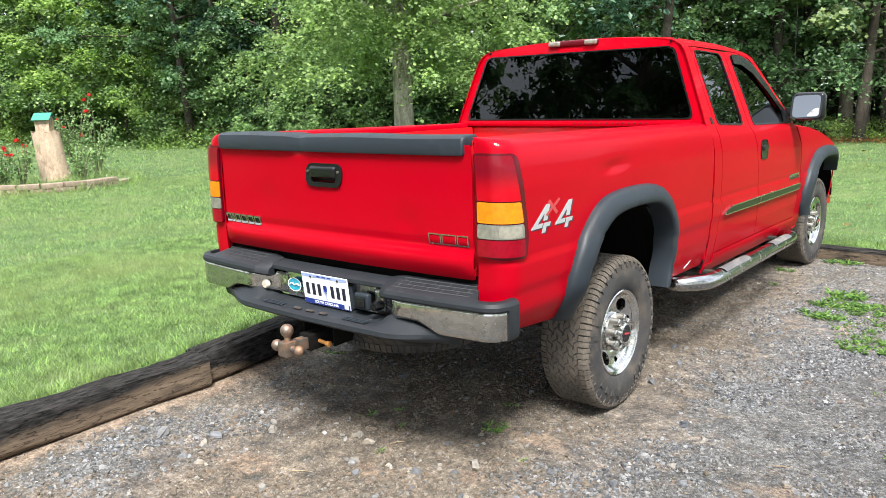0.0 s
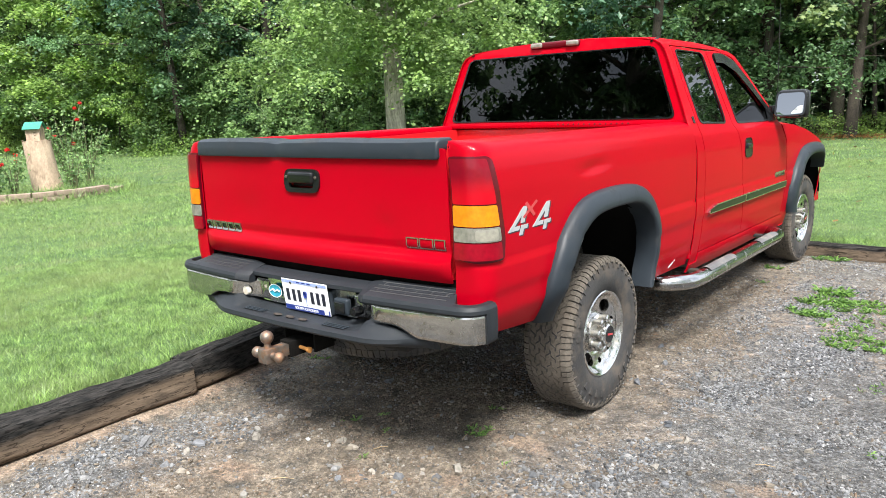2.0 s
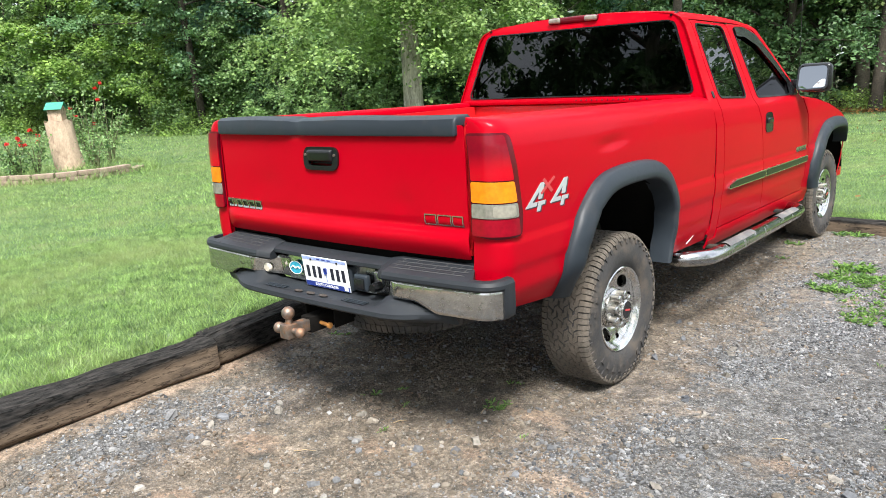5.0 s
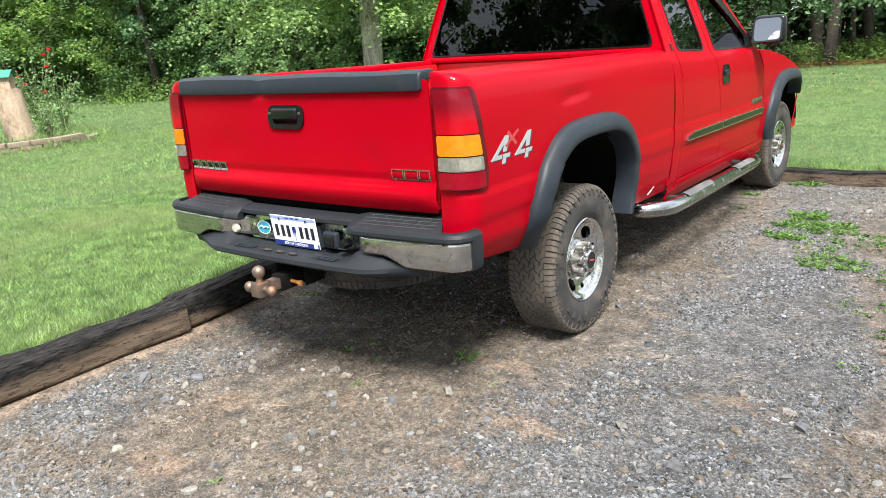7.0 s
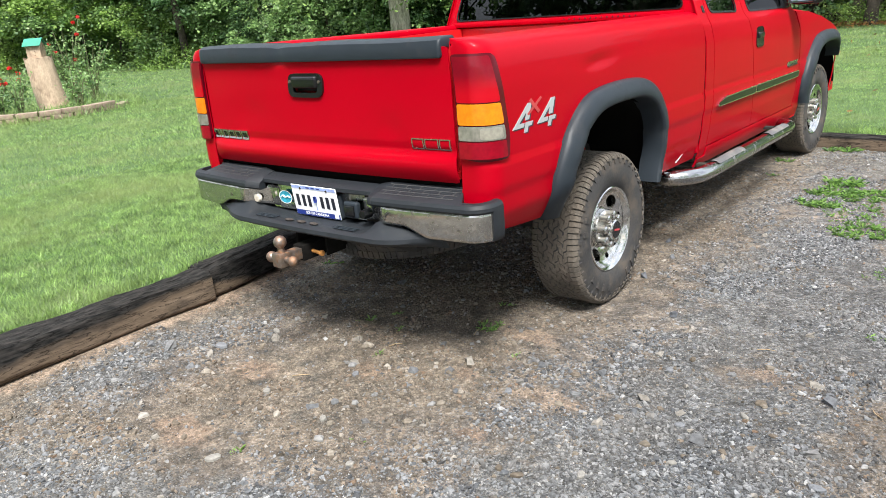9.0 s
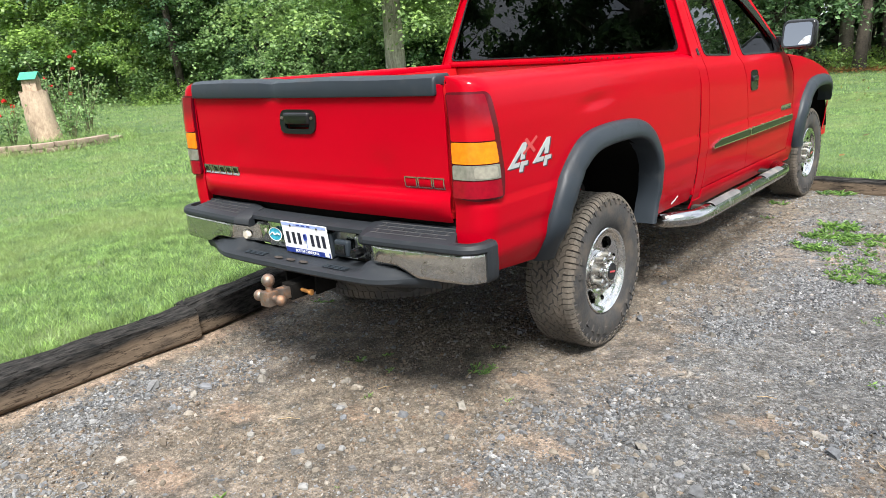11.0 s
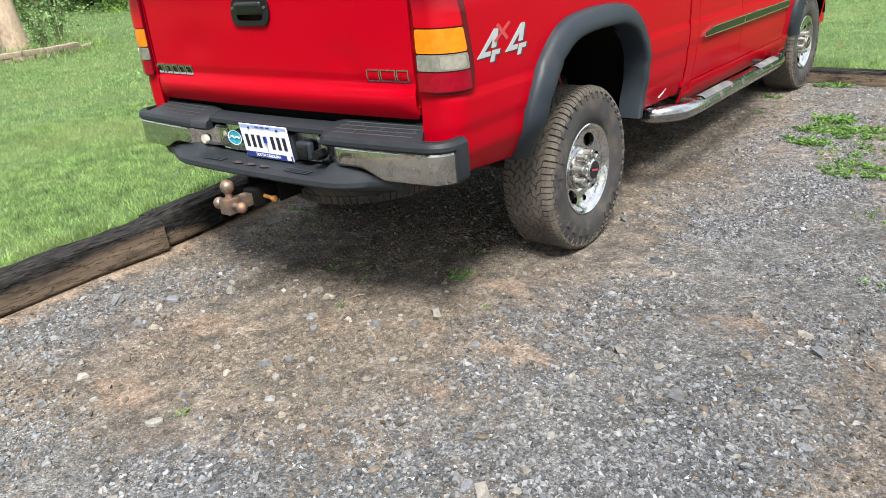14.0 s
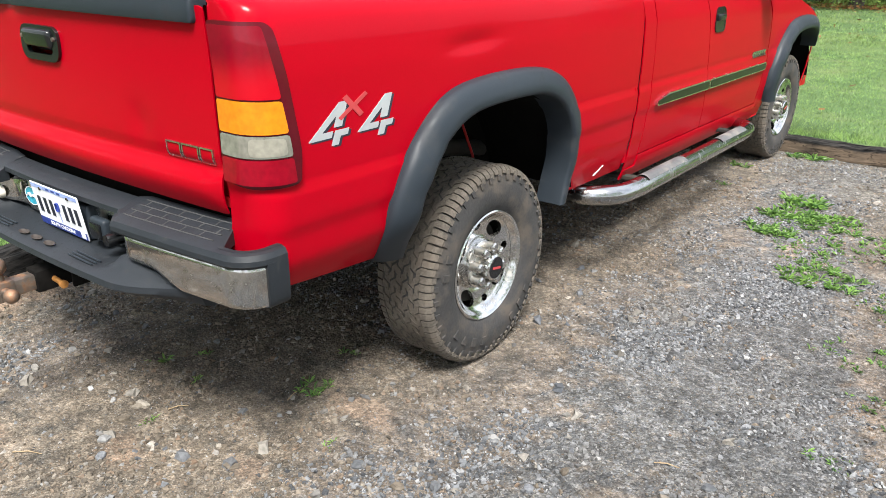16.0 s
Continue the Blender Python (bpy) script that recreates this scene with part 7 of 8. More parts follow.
def loose_stone(seed):
    """A chipped stone of unit size: a rough block with broken corners."""
    g = random.Random(seed)
    n = g.choice((5, 6, 7))
    ring = [(0.5 * (0.72 + 0.4 * g.random()) * math.cos(2 * math.pi * (k + 0.4 * g.random()) / n), 0.38 * (0.7 + 0.4 * g.random()) * math.sin(2 * math.pi * (k + 0.4 * g.random()) / n)) for k in range(n)]
    tilt = (g.uniform(-0.2, 0.2), g.uniform(-0.2, 0.2))
    top = [(x * 0.66, y * 0.66, 0.24 + x * tilt[0] + y * tilt[1] + g.uniform(-0.04, 0.04)) for x, y in ring]
    v = [(x * 0.9, y * 0.9, -0.16) for x, y in ring] + [(x, y, 0.08 + g.uniform(-0.05, 0.05)) for x, y in ring] + top
    f = [(k + r * n, (k + 1) % n + r * n, (k + 1) % n + (r + 1) * n, k + (r + 1) * n) for r in (0, 1) for k in range(n)] + [tuple(range(2 * n, 3 * n))]
    return mesh_from("stone", v, f, False)


STONE_MESHES = {mt: [loose_stone(200 + k) for k in range(8)] for mt in (M_STONE_ONE, M_STONE_WARM)}
placed = 0
while placed < 290:
    x, y = stone_rng.uniform(-0.95, 2.55), stone_rng.uniform(-2.45, -0.25)
    if x < float(edge_x(y)) + 0.06 or stone_rng.random() > float(clumps(x, y, 40)):
        continue
    size = 0.020 + 0.034 * stone_rng.random() ** 2.4
    mt = M_STONE_WARM if stone_rng.random() < 0.35 + 0.5 * float(bare(np.float64(x), np.float64(y))) else M_STONE_ONE
    ob = part("stone", stone_rng.choice(STONE_MESHES[mt]), mt, ground)
    ob.matrix_local = pose(x, y, float(drive_height(x, y)) + size * 0.06, stone_rng.uniform(-12, 12), stone_rng.uniform(-12, 12), stone_rng.uniform(0, 360)) @ Matrix.Diagonal((size, size, size * stone_rng.uniform(0.7, 1.2), 1))
    placed += 1


# ---- single flat stones, twigs and fallen leaves ----
def flat_stone(seed, a, b, h):
    """An irregular slab with a worn top edge."""
    g = random.Random(seed)
    n = 7
    ring = [(a * (0.75 + 0.35 * g.random()) * math.cos(2 * math.pi * k / n), b * (0.75 + 0.35 * g.random()) * math.sin(2 * math.pi * k / n)) for k in range(n)]
    v = [(x, y, -h * 0.5) for x, y in ring] + [(x * 1.02, y * 1.02, h * 0.25) for x, y in ring] + [(x * 0.82, y * 0.82, h * (0.45 + 0.1 * g.random())) for x, y in ring]
    f = [(k + r * n, (k + 1) % n + r * n, (k + 1) % n + (r + 1) * n, k + (r + 1) * n) for r in (0, 1) for k in range(n)] + [tuple(range(2 * n, 3 * n))]
    return mesh_from("flat_stone", v, f, False)


SLABS = ((-0.53, -1.47, 0.045, 0.028, 0), (0.31, -2.11, 0.036, 0.024, 1), (1.88, -0.83, 0.026, 0.012, 1), (1.49, -0.60, 0.020, 0.017, 0), (1.55, -1.49, 0.024, 0.016, 1), (2.21, -1.15, 0.028, 0.016, 0),
         (2.41, -0.84, 0.024, 0.016, 1), (0.31, -1.34, 0.026, 0.018, 0), (1.70, -1.00, 0.022, 0.017, 0), (1.46, -1.82, 0.030, 0.018, 0), (0.07, -1.66, 0.022, 0.016, 1), (0.80, -1.86, 0.020, 0.014, 1),
         (0.47, -1.69, 0.022, 0.016, 1), (1.77, -1.25, 0.020, 0.012, 1), (1.01, -1.13, 0.022, 0.017, 0), (-0.41, -1.21, 0.026, 0.016, 1))
for k, (x, y, a, b, pale) in enumerate(SLABS):
    ob = part("flat_stone", flat_stone(k, a, b, 0.016), M_SLAB_PALE if pale else M_SLAB)
    ob.matrix_world = pose(x, y, float(drive_height(x, y)) + 0.005, k * 37 % 9 - 4, k * 53 % 9 - 4, k * 71 % 180)
    tagged(ob, "pale flat stone lying in the gravel" if pale else "blue-grey flat stone lying in the gravel", "stone", "flat stones in the drive")
for x, y, ang, ln in ((0.07, -1.51, 35, 0.10), (0.55, -0.75, 100, 0.09), (1.75, -0.25, 20, 0.08), (0.25, -1.05, 60, 0.07), (2.3, -0.6, 130, 0.07)):
    ob = part("twig", tube([(0, 0, 0.004), (ln * 0.5, 0.006, 0.006), (ln, -0.003, 0.004)], [0.0022, 0.002, 0.0012], 5), M_TWIG)
    ob.matrix_world = pose(x, y, float(drive_height(x, y)) + 0.004, 0, 0, ang)
    tagged(ob, "short dry twig lying on the gravel", "twig", "twigs on the drive")


def litter(n, seed, place_of, size):
    g = np.random.RandomState(seed)
    x, y, z = place_of(g, n)
    c = np.stack([x, y, z], 1)
    d = g.normal(0, 1, (n, 3)) * np.array([1, 1, 0.25])
    d /= np.linalg.norm(d, axis=1, keepdims=True)
    s = np.cross(np.array([0, 0, 1.0]) + g.normal(0, 0.3, (n, 3)), d)
    L = (size * g.uniform(0.6, 1.3, n))[:, None]
    V = np.stack([c - d * L * 0.5, c + s * L * 0.35, c + d * L * 0.5, c - s * L * 0.35], 1).reshape(-1, 3)
    return V, np.arange(n * 4).reshape(-1, 4)


def edge_strip(g, n):
    x = g.uniform(-14, 9, n)
    y = wood_edge(x) + g.normal(0.0, 0.6, n)
    return x, y, lawn_height(x, y) + g.uniform(0.03, 0.10, n)


def on_lawn(g, n):
    x, y = g.uniform(-3, 6, n), g.uniform(5, 22, n)
    return x, y, lawn_height(x, y) + 0.05


for nm, cnt, fn, sz, lb in (("leaf_litter", 9000, edge_strip, 0.09, "brown fallen leaves along the wood's edge"), ("fallen_leaves", 130, on_lawn, 0.08, "few brown leaves fallen on the lawn")):
    V, F = litter(cnt, 71, fn, sz)
    tagged(part(nm, fast_mesh(nm, V, F), M_DEAD_LEAF), lb, "leaves", kind="stuff")


# ---- woodland ----
def leaf_blades(c, nz, size, rng, shape="oval"):
    """Leaf blades at centres c facing nz; maple leaves are lobed."""
    n = len(c)
    nz = nz / np.linalg.norm(nz, axis=1, keepdims=True)
    d = rng.normal(0, 1, (n, 3))
    d -= nz * (d * nz).sum(1, keepdims=True)
    d /= np.linalg.norm(d, axis=1, keepdims=True)
    s = np.cross(nz, d)
    L = (size * rng.uniform(0.6, 1.25, n))[:, None]
    if shape == "maple":
        prof = [(-0.5, 0.0), (-0.28, 0.40), (0.02, 0.26), (0.22, 0.52), (0.22, 0.20), (0.56, 0.0), (0.22, -0.20), (0.22, -0.52), (0.02, -0.26), (-0.28, -0.40)]
        V = np.stack([c + d * L * a + s * L * b + nz * L * abs(b) * -0.22 for a, b in prof], 1).reshape(-1, 3)
        F = (np.arange(n)[:, None] * len(prof) + np.arange(len(prof))[None]).reshape(-1, len(prof))
        return V, F
    if shape == "kite":
        V = np.stack([c - d * L * 0.46, c - d * L * 0.06 + s * L * 0.40, c + d * L * 0.50 - nz * L * 0.10, c - d * L * 0.06 - s * L * 0.40], 1).reshape(-1, 3)
        return V, np.arange(n * 4).reshape(-1, 4)
    V = np.stack([c - d * L * 0.5, c + s * L * 0.33 + nz * L * 0.09, c + d * L * 0.55 - nz * L * 0.08, c - s * L * 0.33 + nz * L * 0.09], 1).reshape(-1, 3)
    k = np.arange(n)[:, None] * 4
    F = np.concatenate([k + np.array([[0, 1, 2]]), k + np.array([[0, 2, 3]])], 1).reshape(-1, 3)
    return V, F


def sprays(pads, per, rng, spread, droop=0.35, face=0.55):
    """Leaf centres and facings for flat sprays of foliage round the given pad centres (x, y, z, radius)."""
    m = len(pads)
    k = np.repeat(np.arange(m), per)
    n = len(k)
    r = np.abs(rng.normal(0, 0.62, n))
    a = rng.uniform(0, 6.283, n)
    R = pads[k, 3]
    off = np.stack([r * np.cos(a) * R, r * np.sin(a) * R, rng.normal(0, spread, n) * R - droop * R * r * r], 1)
    c = pads[k, :3] + off
    nz = rng.normal(0, face, (n, 3)) + np.stack([0.5 * np.cos(a) * r, 0.5 * np.sin(a) * r, np.ones(n)], 1)
    return c, nz


def tree_skeleton(rng, height, r0, first, n_limbs, reach, lean=0.03, rise=0.35):
    """Trunk and limbs as tubes; also the points along the limbs where foliage hangs."""
    parts_list, pads = [], []
    top = Vector((rng.normal(0, lean) * height, rng.normal(0, lean) * height, height))
    ph = rng.uniform(0, 6.28)

    def trunk_at(t):
        w = 0.012 * height
        return Vector((top.x * t + w * math.sin(3.1 * t + ph) - w * math.sin(ph), top.y * t + w * math.cos(2.7 * t + ph) - w * math.cos(ph), height * t))
    ts = [0, 0.015, 0.04, 0.1, 0.2, 0.32, 0.45, 0.6, 0.75, 0.9, 1.0]
    rad = [r0 * (1.35 if t == 0 else 1.15 if t < 0.02 else 1.0 if t < 0.05 else (1 - 0.82 * t)) for t in ts]
    parts_list.append(tube([trunk_at(t) for t in ts], rad, 10))
    for i in range(n_limbs):
        t = first + (0.97 - first) * (i + rng.uniform(0, 0.8)) / n_limbs
        t = min(t, 0.98)
        p = trunk_at(t)
        a = i * 2.4 + rng.normal(0, 0.4)
        ln = reach * (1.0 - 0.62 * ((t - first) / (1 - first)) ** 1.3) * rng.uniform(0.7, 1.15)
        q1 = p + Vector((math.cos(a) * ln * 0.45, math.sin(a) * ln * 0.45, ln * rise * rng.uniform(0.5, 1.1)))
        q2 = p + Vector((math.cos(a + rng.normal(0, 0.2)) * ln, math.sin(a + rng.normal(0, 0.2)) * ln, ln * rise * rng.uniform(0.2, 1.2)))
        rr = max(0.012, r0 * (1 - 0.8 * t) * 0.42)
        parts_list.append(tube([p, p * 0.45 + q1 * 0.55 + Vector((0, 0, 0.03)), q1, q2], [rr, rr * 0.8, rr * 0.55, rr * 0.15], 6))
        for u in (0.45, 0.7, 0.9, 1.05):
            b = p.lerp(q1, u / 0.5) if u < 0.5 else q1.lerp(q2, (u - 0.5) / 0.5)
            for _ in range(2):
                j = ln * 0.22
                pads.append((b.x + rng.normal(0, j), b.y + rng.normal(0, j), b.z + rng.normal(0, j * 0.5), rng.uniform(0.45, 0.85) * (0.35 + 0.16 * ln)))
    return joined(parts_list), np.array(pads)


def build_tree(name, label, seed, height, r0, first, limbs, reach, per, size, bark, leaf, shape="oval", extra=None, rise=0.35, droop=0.35, top=1.25):
    rng = np.random.RandomState(seed)
    bm, pads = tree_skeleton(rng, height, r0, first, limbs, reach, rise=rise)
    if extra is not None:
        pads = np.concatenate([pads, extra(rng)])
    low = pads[:, 2] < 7.0
    c, nz = sprays(pads[low], per, rng, 0.16, droop)
    c[:, 2] = np.maximum(c[:, 2], 0.15)
    V, F = leaf_blades(c, nz, size, rng, shape)
    t = thing(name, label, "tree", "woodland trees")
    part("trunk", bm, bark, t)
    tagged(part("crown", fast_mesh("crown", V, F), leaf, t), kind="stuff")
    if not low.all():
        # the top of the crown, in larger clumps of leaf
        c, nz = sprays(pads[~low], max(14, per // 7), rng, 0.16, droop)
        V, F = leaf_blades(c, nz, size * top, rng, "kite")
        tagged(part("crown_top", fast_mesh("crown_top", V, F), leaf, t), kind="stuff")
    return t


# far store of models: each is placed as the first of its kind and then copied
forest = [
    build_tree("tree", "tall woodland tree with a dark trunk and a dense green crown", 1, 15, 0.20, 0.13, 26, 3.6, 170, 0.135, M_BARK_DARK, M_LEAF_DARK, "kite"),
    build_tree("tree", "tall woodland tree with mid-green layered foliage", 2, 13, 0.17, 0.10, 26, 3.4, 170, 0.13, M_BARK_DARK, M_LEAF_MID, "kite"),
    build_tree("tree", "tall straight woodland tree, bare low trunk and dark crown", 3, 17, 0.24, 0.28, 24, 3.8, 150, 0.145, M_BARK_DARK, M_LEAF_DEEP, "kite"),
    build_tree("tree", "slender young tree with bright green leaves", 4, 8, 0.07, 0.12, 22, 2.3, 110, 0.13, M_BARK_DARK, M_LEAF_BRIGHT, "kite", droop=0.5),
    build_tree("tree", "slender understorey tree with dark green leaves", 5, 7, 0.06, 0.10, 22, 2.2, 110, 0.13, M_BARK_DARK, M_LEAF_MID, "kite", droop=0.5),
]


forest.append(build_tree("tree", "tall woodland tree with dark trunk and broad green leaves", 6, 14, 0.17, 0.10, 26, 3.4, 120, 0.15, M_BARK_DARK, M_LEAF_DARK, droop=0.5))
forest.append(build_tree("tree", "straight dark-barked tree with a bare lower trunk and high crown", 7, 16, 0.24, 0.40, 16, 3.2, 70, 0.15, M_BARK_DARK, M_LEAF_DARK, "kite"))
forest.append(build_tree("tree", "slim pale-barked tree with a bare lower trunk", 9, 13, 0.17, 0.42, 14, 2.6, 60, 0.14, M_BARK_PALE, M_LEAF_MID, "kite"))
deep = [
    build_tree("tree", "tall woodland tree deep in the wood", 11, 15, 0.20, 0.10, 22, 3.8, 24, 0.30, M_BARK_DARK, M_LEAF_MID, "kite"),
    build_tree("tree", "tall straight tree deep in the wood", 12, 17, 0.22, 0.16, 22, 3.8, 24, 0.32, M_BARK_DARK, M_LEAF_DARK, "kite"),
]


def build_shrub(name, label, seed, w, h, per, n, size, leaf, shape="oval"):
    rng = np.random.RandomState(seed)
    pads = np.stack([rng.normal(0, w * 0.42, n), rng.normal(0, w * 0.34, n), h * rng.uniform(0.02, 1.0, n) ** 0.9, rng.uniform(0.28, 0.6, n)], 1)
    pads[:, 2] *= np.clip(1.15 - (np.hypot(pads[:, 0], pads[:, 1]) / w) ** 2, 0.25, 1)
    c, nz = sprays(pads, per, rng, 0.22, 0.4)
    c[:, 2] = np.abs(c[:, 2]) + 0.03
    V, F = leaf_blades(c, nz, size, rng, shape)
    t = thing(name, label, "shrub", "shrubs at the wood's edge")
    stems = []
    for k in range(7):
        a = rng.uniform(0, 6.28)
        x, y = rng.normal(0, w * 0.15), rng.normal(0, w * 0.15)
        stems.append(tube([(x, y, -0.05), (x + 0.25 * math.cos(a) * w * 0.5, y + 0.25 * math.sin(a) * w * 0.5, h * 0.45), (x + 0.6 * math.cos(a) * w * 0.6, y + 0.6 * math.sin(a) * w * 0.6, h * 0.85)], [0.025, 0.016, 0.006], 5))
    part("stem", joined(stems), M_BARK_DARK, t)
    tagged(part("foliage", fast_mesh("foliage", V, F), leaf, t), kind="stuff")
    return t


shrubs = [
    build_shrub("shrub", "dense bright green woodland shrub", 21, 2.2, 3.6, 70, 180, 0.105, M_LEAF_MID, "kite"),
    build_shrub("shrub", "dense dark green woodland shrub", 22, 2.3, 3.4, 70, 180, 0.105, M_LEAF_DARK, "kite"),
    build_shrub("shrub", "yellow-green leafy shrub at the lawn's edge", 23, 1.8, 2.6, 70, 150, 0.10, M_LEAF_BRIGHT, "kite"),
    build_shrub("shrub", "low tangle of brambles and weeds at the lawn's edge", 24, 2.0, 0.8, 46, 70, 0.085, M_LEAF_BRIGHT, "kite"),
    build_shrub("shrub", "shaded shrub inside the wood", 25, 2.3, 3.6, 26, 150, 0.19, M_LEAF_MID, "kite"),
    build_shrub("shrub", "dark shaded shrub inside the wood", 26, 2.3, 3.4, 26, 150, 0.19, M_LEAF_DARK, "kite"),
]
rng = random.Random(77)


def place(models, used, k, x, y, s=1.0):
    m = pose(x, y, 0, 0, 0, rng.uniform(0, 360)) @ Matrix.Diagonal((s, s, s * rng.uniform(0.9, 1.12), 1))
    if k not in used:
        used.add(k)
        models[k].matrix_basis = m
    else:
        ob = copy_thing(models[k], Matrix.Identity(4))
        ob.matrix_basis = m


used_t, used_s, used_d = set(), set(), set()
# trees in view: x, behind the wood's edge by, kind, size
for x, back, k, s in ((-42, 2, 1, 1), (-40, 0.5, 3, 1), (-36, 0.8, 4, 1), (-32.5, 1, 3, 1), (-29.5, 0.5, 4, 1), (-38, 1, 0, 1), (-34, 3, 3, 1), (-31, 1.5, 1, 0.9), (-28.5, 4, 2, 1), (-26.5, 1.0, 3, 0.9), (-25, 5, 0, 1), (-23.5, 2.0, 1, 0.9), (-22, 6, 2, 1), (-20.5, 1.2, 4, 1), (-19.5, 3.8, 0, 0.95), (-17.5, 1.6, 4, 0.95), (-16.6, 6, 2, 0.95),
                      (-15, 2.4, 0, 0.9), (-13.2, 5.5, 1, 1), (-12, 1.2, 4, 0.85), (-10.5, 7, 2, 1), (-9, 2.5, 1, 0.9), (-7.5, 5, 0, 1), (-6.2, 1.5, 5, 0.9), (-4.8, 2.2, 2, 0.9), (-3.4, 6, 0, 1), (-3.6, 2.4, 5, 0.85), (-0.2, 7.5, 1, 1),
                      (1.6, 2.6, 5, 0.8), (2.0, 3.5, 0, 1), (3.8, 1.5, 1, 1), (5.5, 5, 2, 1), (7, 2, 0, 1), (-23.8, 0.2, 0, 0.9), (-23.4, 1.9, 2, 1), (-19.0, 0.6, 2, 0.85), (-26.1, 0.1, 4, 1.2), (-4.06, 0.6, 5, 0.85), (-2.6, 6.4, 5, 1.05)):
    place(forest, used_t, k, x, float(wood_edge(x)) + back, s)
# bare trunks that stand clear of the undergrowth
for x, y, k, s in ((-28.6, 14.0, 6, 0.55), (-25.6, 14.1, 6, 0.85), (-24.9, 15.6, 6, 0.6), (-22.6, 14.2, 7, 0.85), (-21.9, 14.6, 7, 0.7), (-19.7, 14.5, 6, 0.65), (-16.9, 16.2, 6, 0.5), (-12.6, 16.6, 7, 0.75), (-11.9, 17.4, 7, 0.6),
                   (-4.4, 20.8, 6, 0.65), (-2.62, 23.6, 7, 1.25), (-2.25, 24.4, 7, 1.1), (-1.42, 22.9, 6, 0.35), (-1.05, 23.4, 6, 0.62), (-3.3, 22.8, 6, 0.35), (-0.3, 22.6, 6, 0.7), (0.5, 24.0, 7, 0.9)):
    place(forest, used_t, k, x, y, s)
# bright saplings standing out of the wood
for x, y, s in ((-31.6, 11.6, 1.2), (-29.4, 12.5, 1.3), (-27.2, 12.9, 1.0), (-24.2, 13.0, 0.7)):
    place(forest, used_t, 3, x, y, s)
# a second and third rank, deep in the wood
for i in range(17):
    x = -50 + i * 4.0
    place(deep, used_d, i % 2, x + rng.uniform(-1, 1), float(wood_edge(x)) + rng.uniform(8, 20), rng.uniform(0.9, 1.25))
for x, y in ((-46, 20), (-42, 23), (-50, 15), (-38, 24), (-52, 28), (-44, 31), (-36, 31), (-58, 22), (-64, 30)):
    place(deep, used_d, 0, x, y, 1.2)
for x, y in ((-6.5, 29.5), (-4.2, 31.5), (-2.4, 29.0), (-0.4, 31.0), (1.6, 29.5), (3.6, 31.5)):
    place(deep, used_d, 1, x, y, 1.0)
# young trees leaning out to the light
x = -40.0
while x < 3:
    if x < -3.6:
        place(forest, used_t, 3 if rng.random() < (0.45 if x < -23 else 0.1) else 4, x, float(wood_edge(x)) + rng.uniform(0.3, 3.5), rng.uniform(0.75, 1.1))
    x += rng.uniform(1.3, 2.3)
# undergrowth along the edge
x = -44.0
while x < 14:
    if -3.0 < x < 4:
        # only low growth here, the trunks stand open behind it
        place(shrubs, used_s, 3, x, float(wood_edge(x)) + rng.uniform(0.5, 1.4), rng.uniform(0.6, 0.9))
        place(shrubs, used_s, 5, x + 0.4, float(wood_edge(x)) + rng.uniform(4.0, 8.0), rng.uniform(1.0, 1.5))
        x += rng.uniform(0.8, 1.3)
        continue
    k = rng.choice((0, 2, 2, 0)) if x < -21 else rng.choice((1, 1, 0)) if x < -13 else rng.choice((1, 1, 5))
    place(shrubs, used_s, k, x, float(wood_edge(x)) + rng.uniform(0.2, 1.8), rng.uniform(0.7, 1.15) * (1.0 if x < -13 else 0.62))
    if rng.random() < (0.75 if x < -10 else 0.3):
        place(shrubs, used_s, 3, x + rng.uniform(-0.6, 0.6), float(wood_edge(x)) + rng.uniform(-0.5, 0.4), rng.uniform(0.7, 1.1))
    if rng.random() < 0.8:
        place(shrubs, used_s, rng.choice((4, 5)), x + rng.uniform(-0.6, 0.6), float(wood_edge(x)) + rng.uniform(3, 8), rng.uniform(1.0, 1.6))
    x += rng.uniform(1.1, 1.9)
# unseen trees added on the clearing's other sides for reflections, with gaps of sky
for i in range(22):
    a = math.radians(184 + i * 9.6)
    r = rng.uniform(21, 30)
    if 226 < math.degrees(a) < 244 or 262 < math.degrees(a) < 300:
        continue
    place(deep, used_d, i % 2, 2 + r * math.cos(a) * 1.2, -4 + r * math.sin(a), rng.uniform(0.9, 1.3))


# the pale-barked maple on the lawn's edge, low sprays of large lobed leaves
def maple_skirt(g):
    n = 215
    a = g.uniform(0, 6.283, n)
    r = 0.45 + 3.3 * g.uniform(0, 1, n) ** 0.8
    z = 2.35 - 0.10 * r + 4.3 * g.uniform(0, 1, n) ** 1.2
    round_about = np.stack([r * np.cos(a), r * np.sin(a), z, g.uniform(0.35, 0.75, n)], 1)
    m = 34
    a, r = g.normal(-1.57, 0.45, m), g.uniform(0.45, 2.0, m)
    sunny_side = np.stack([r * np.cos(a), r * np.sin(a), g.uniform(3.0, 6.6, m), g.uniform(0.35, 0.65, m)], 1)
    return np.concatenate([round_about, sunny_side])


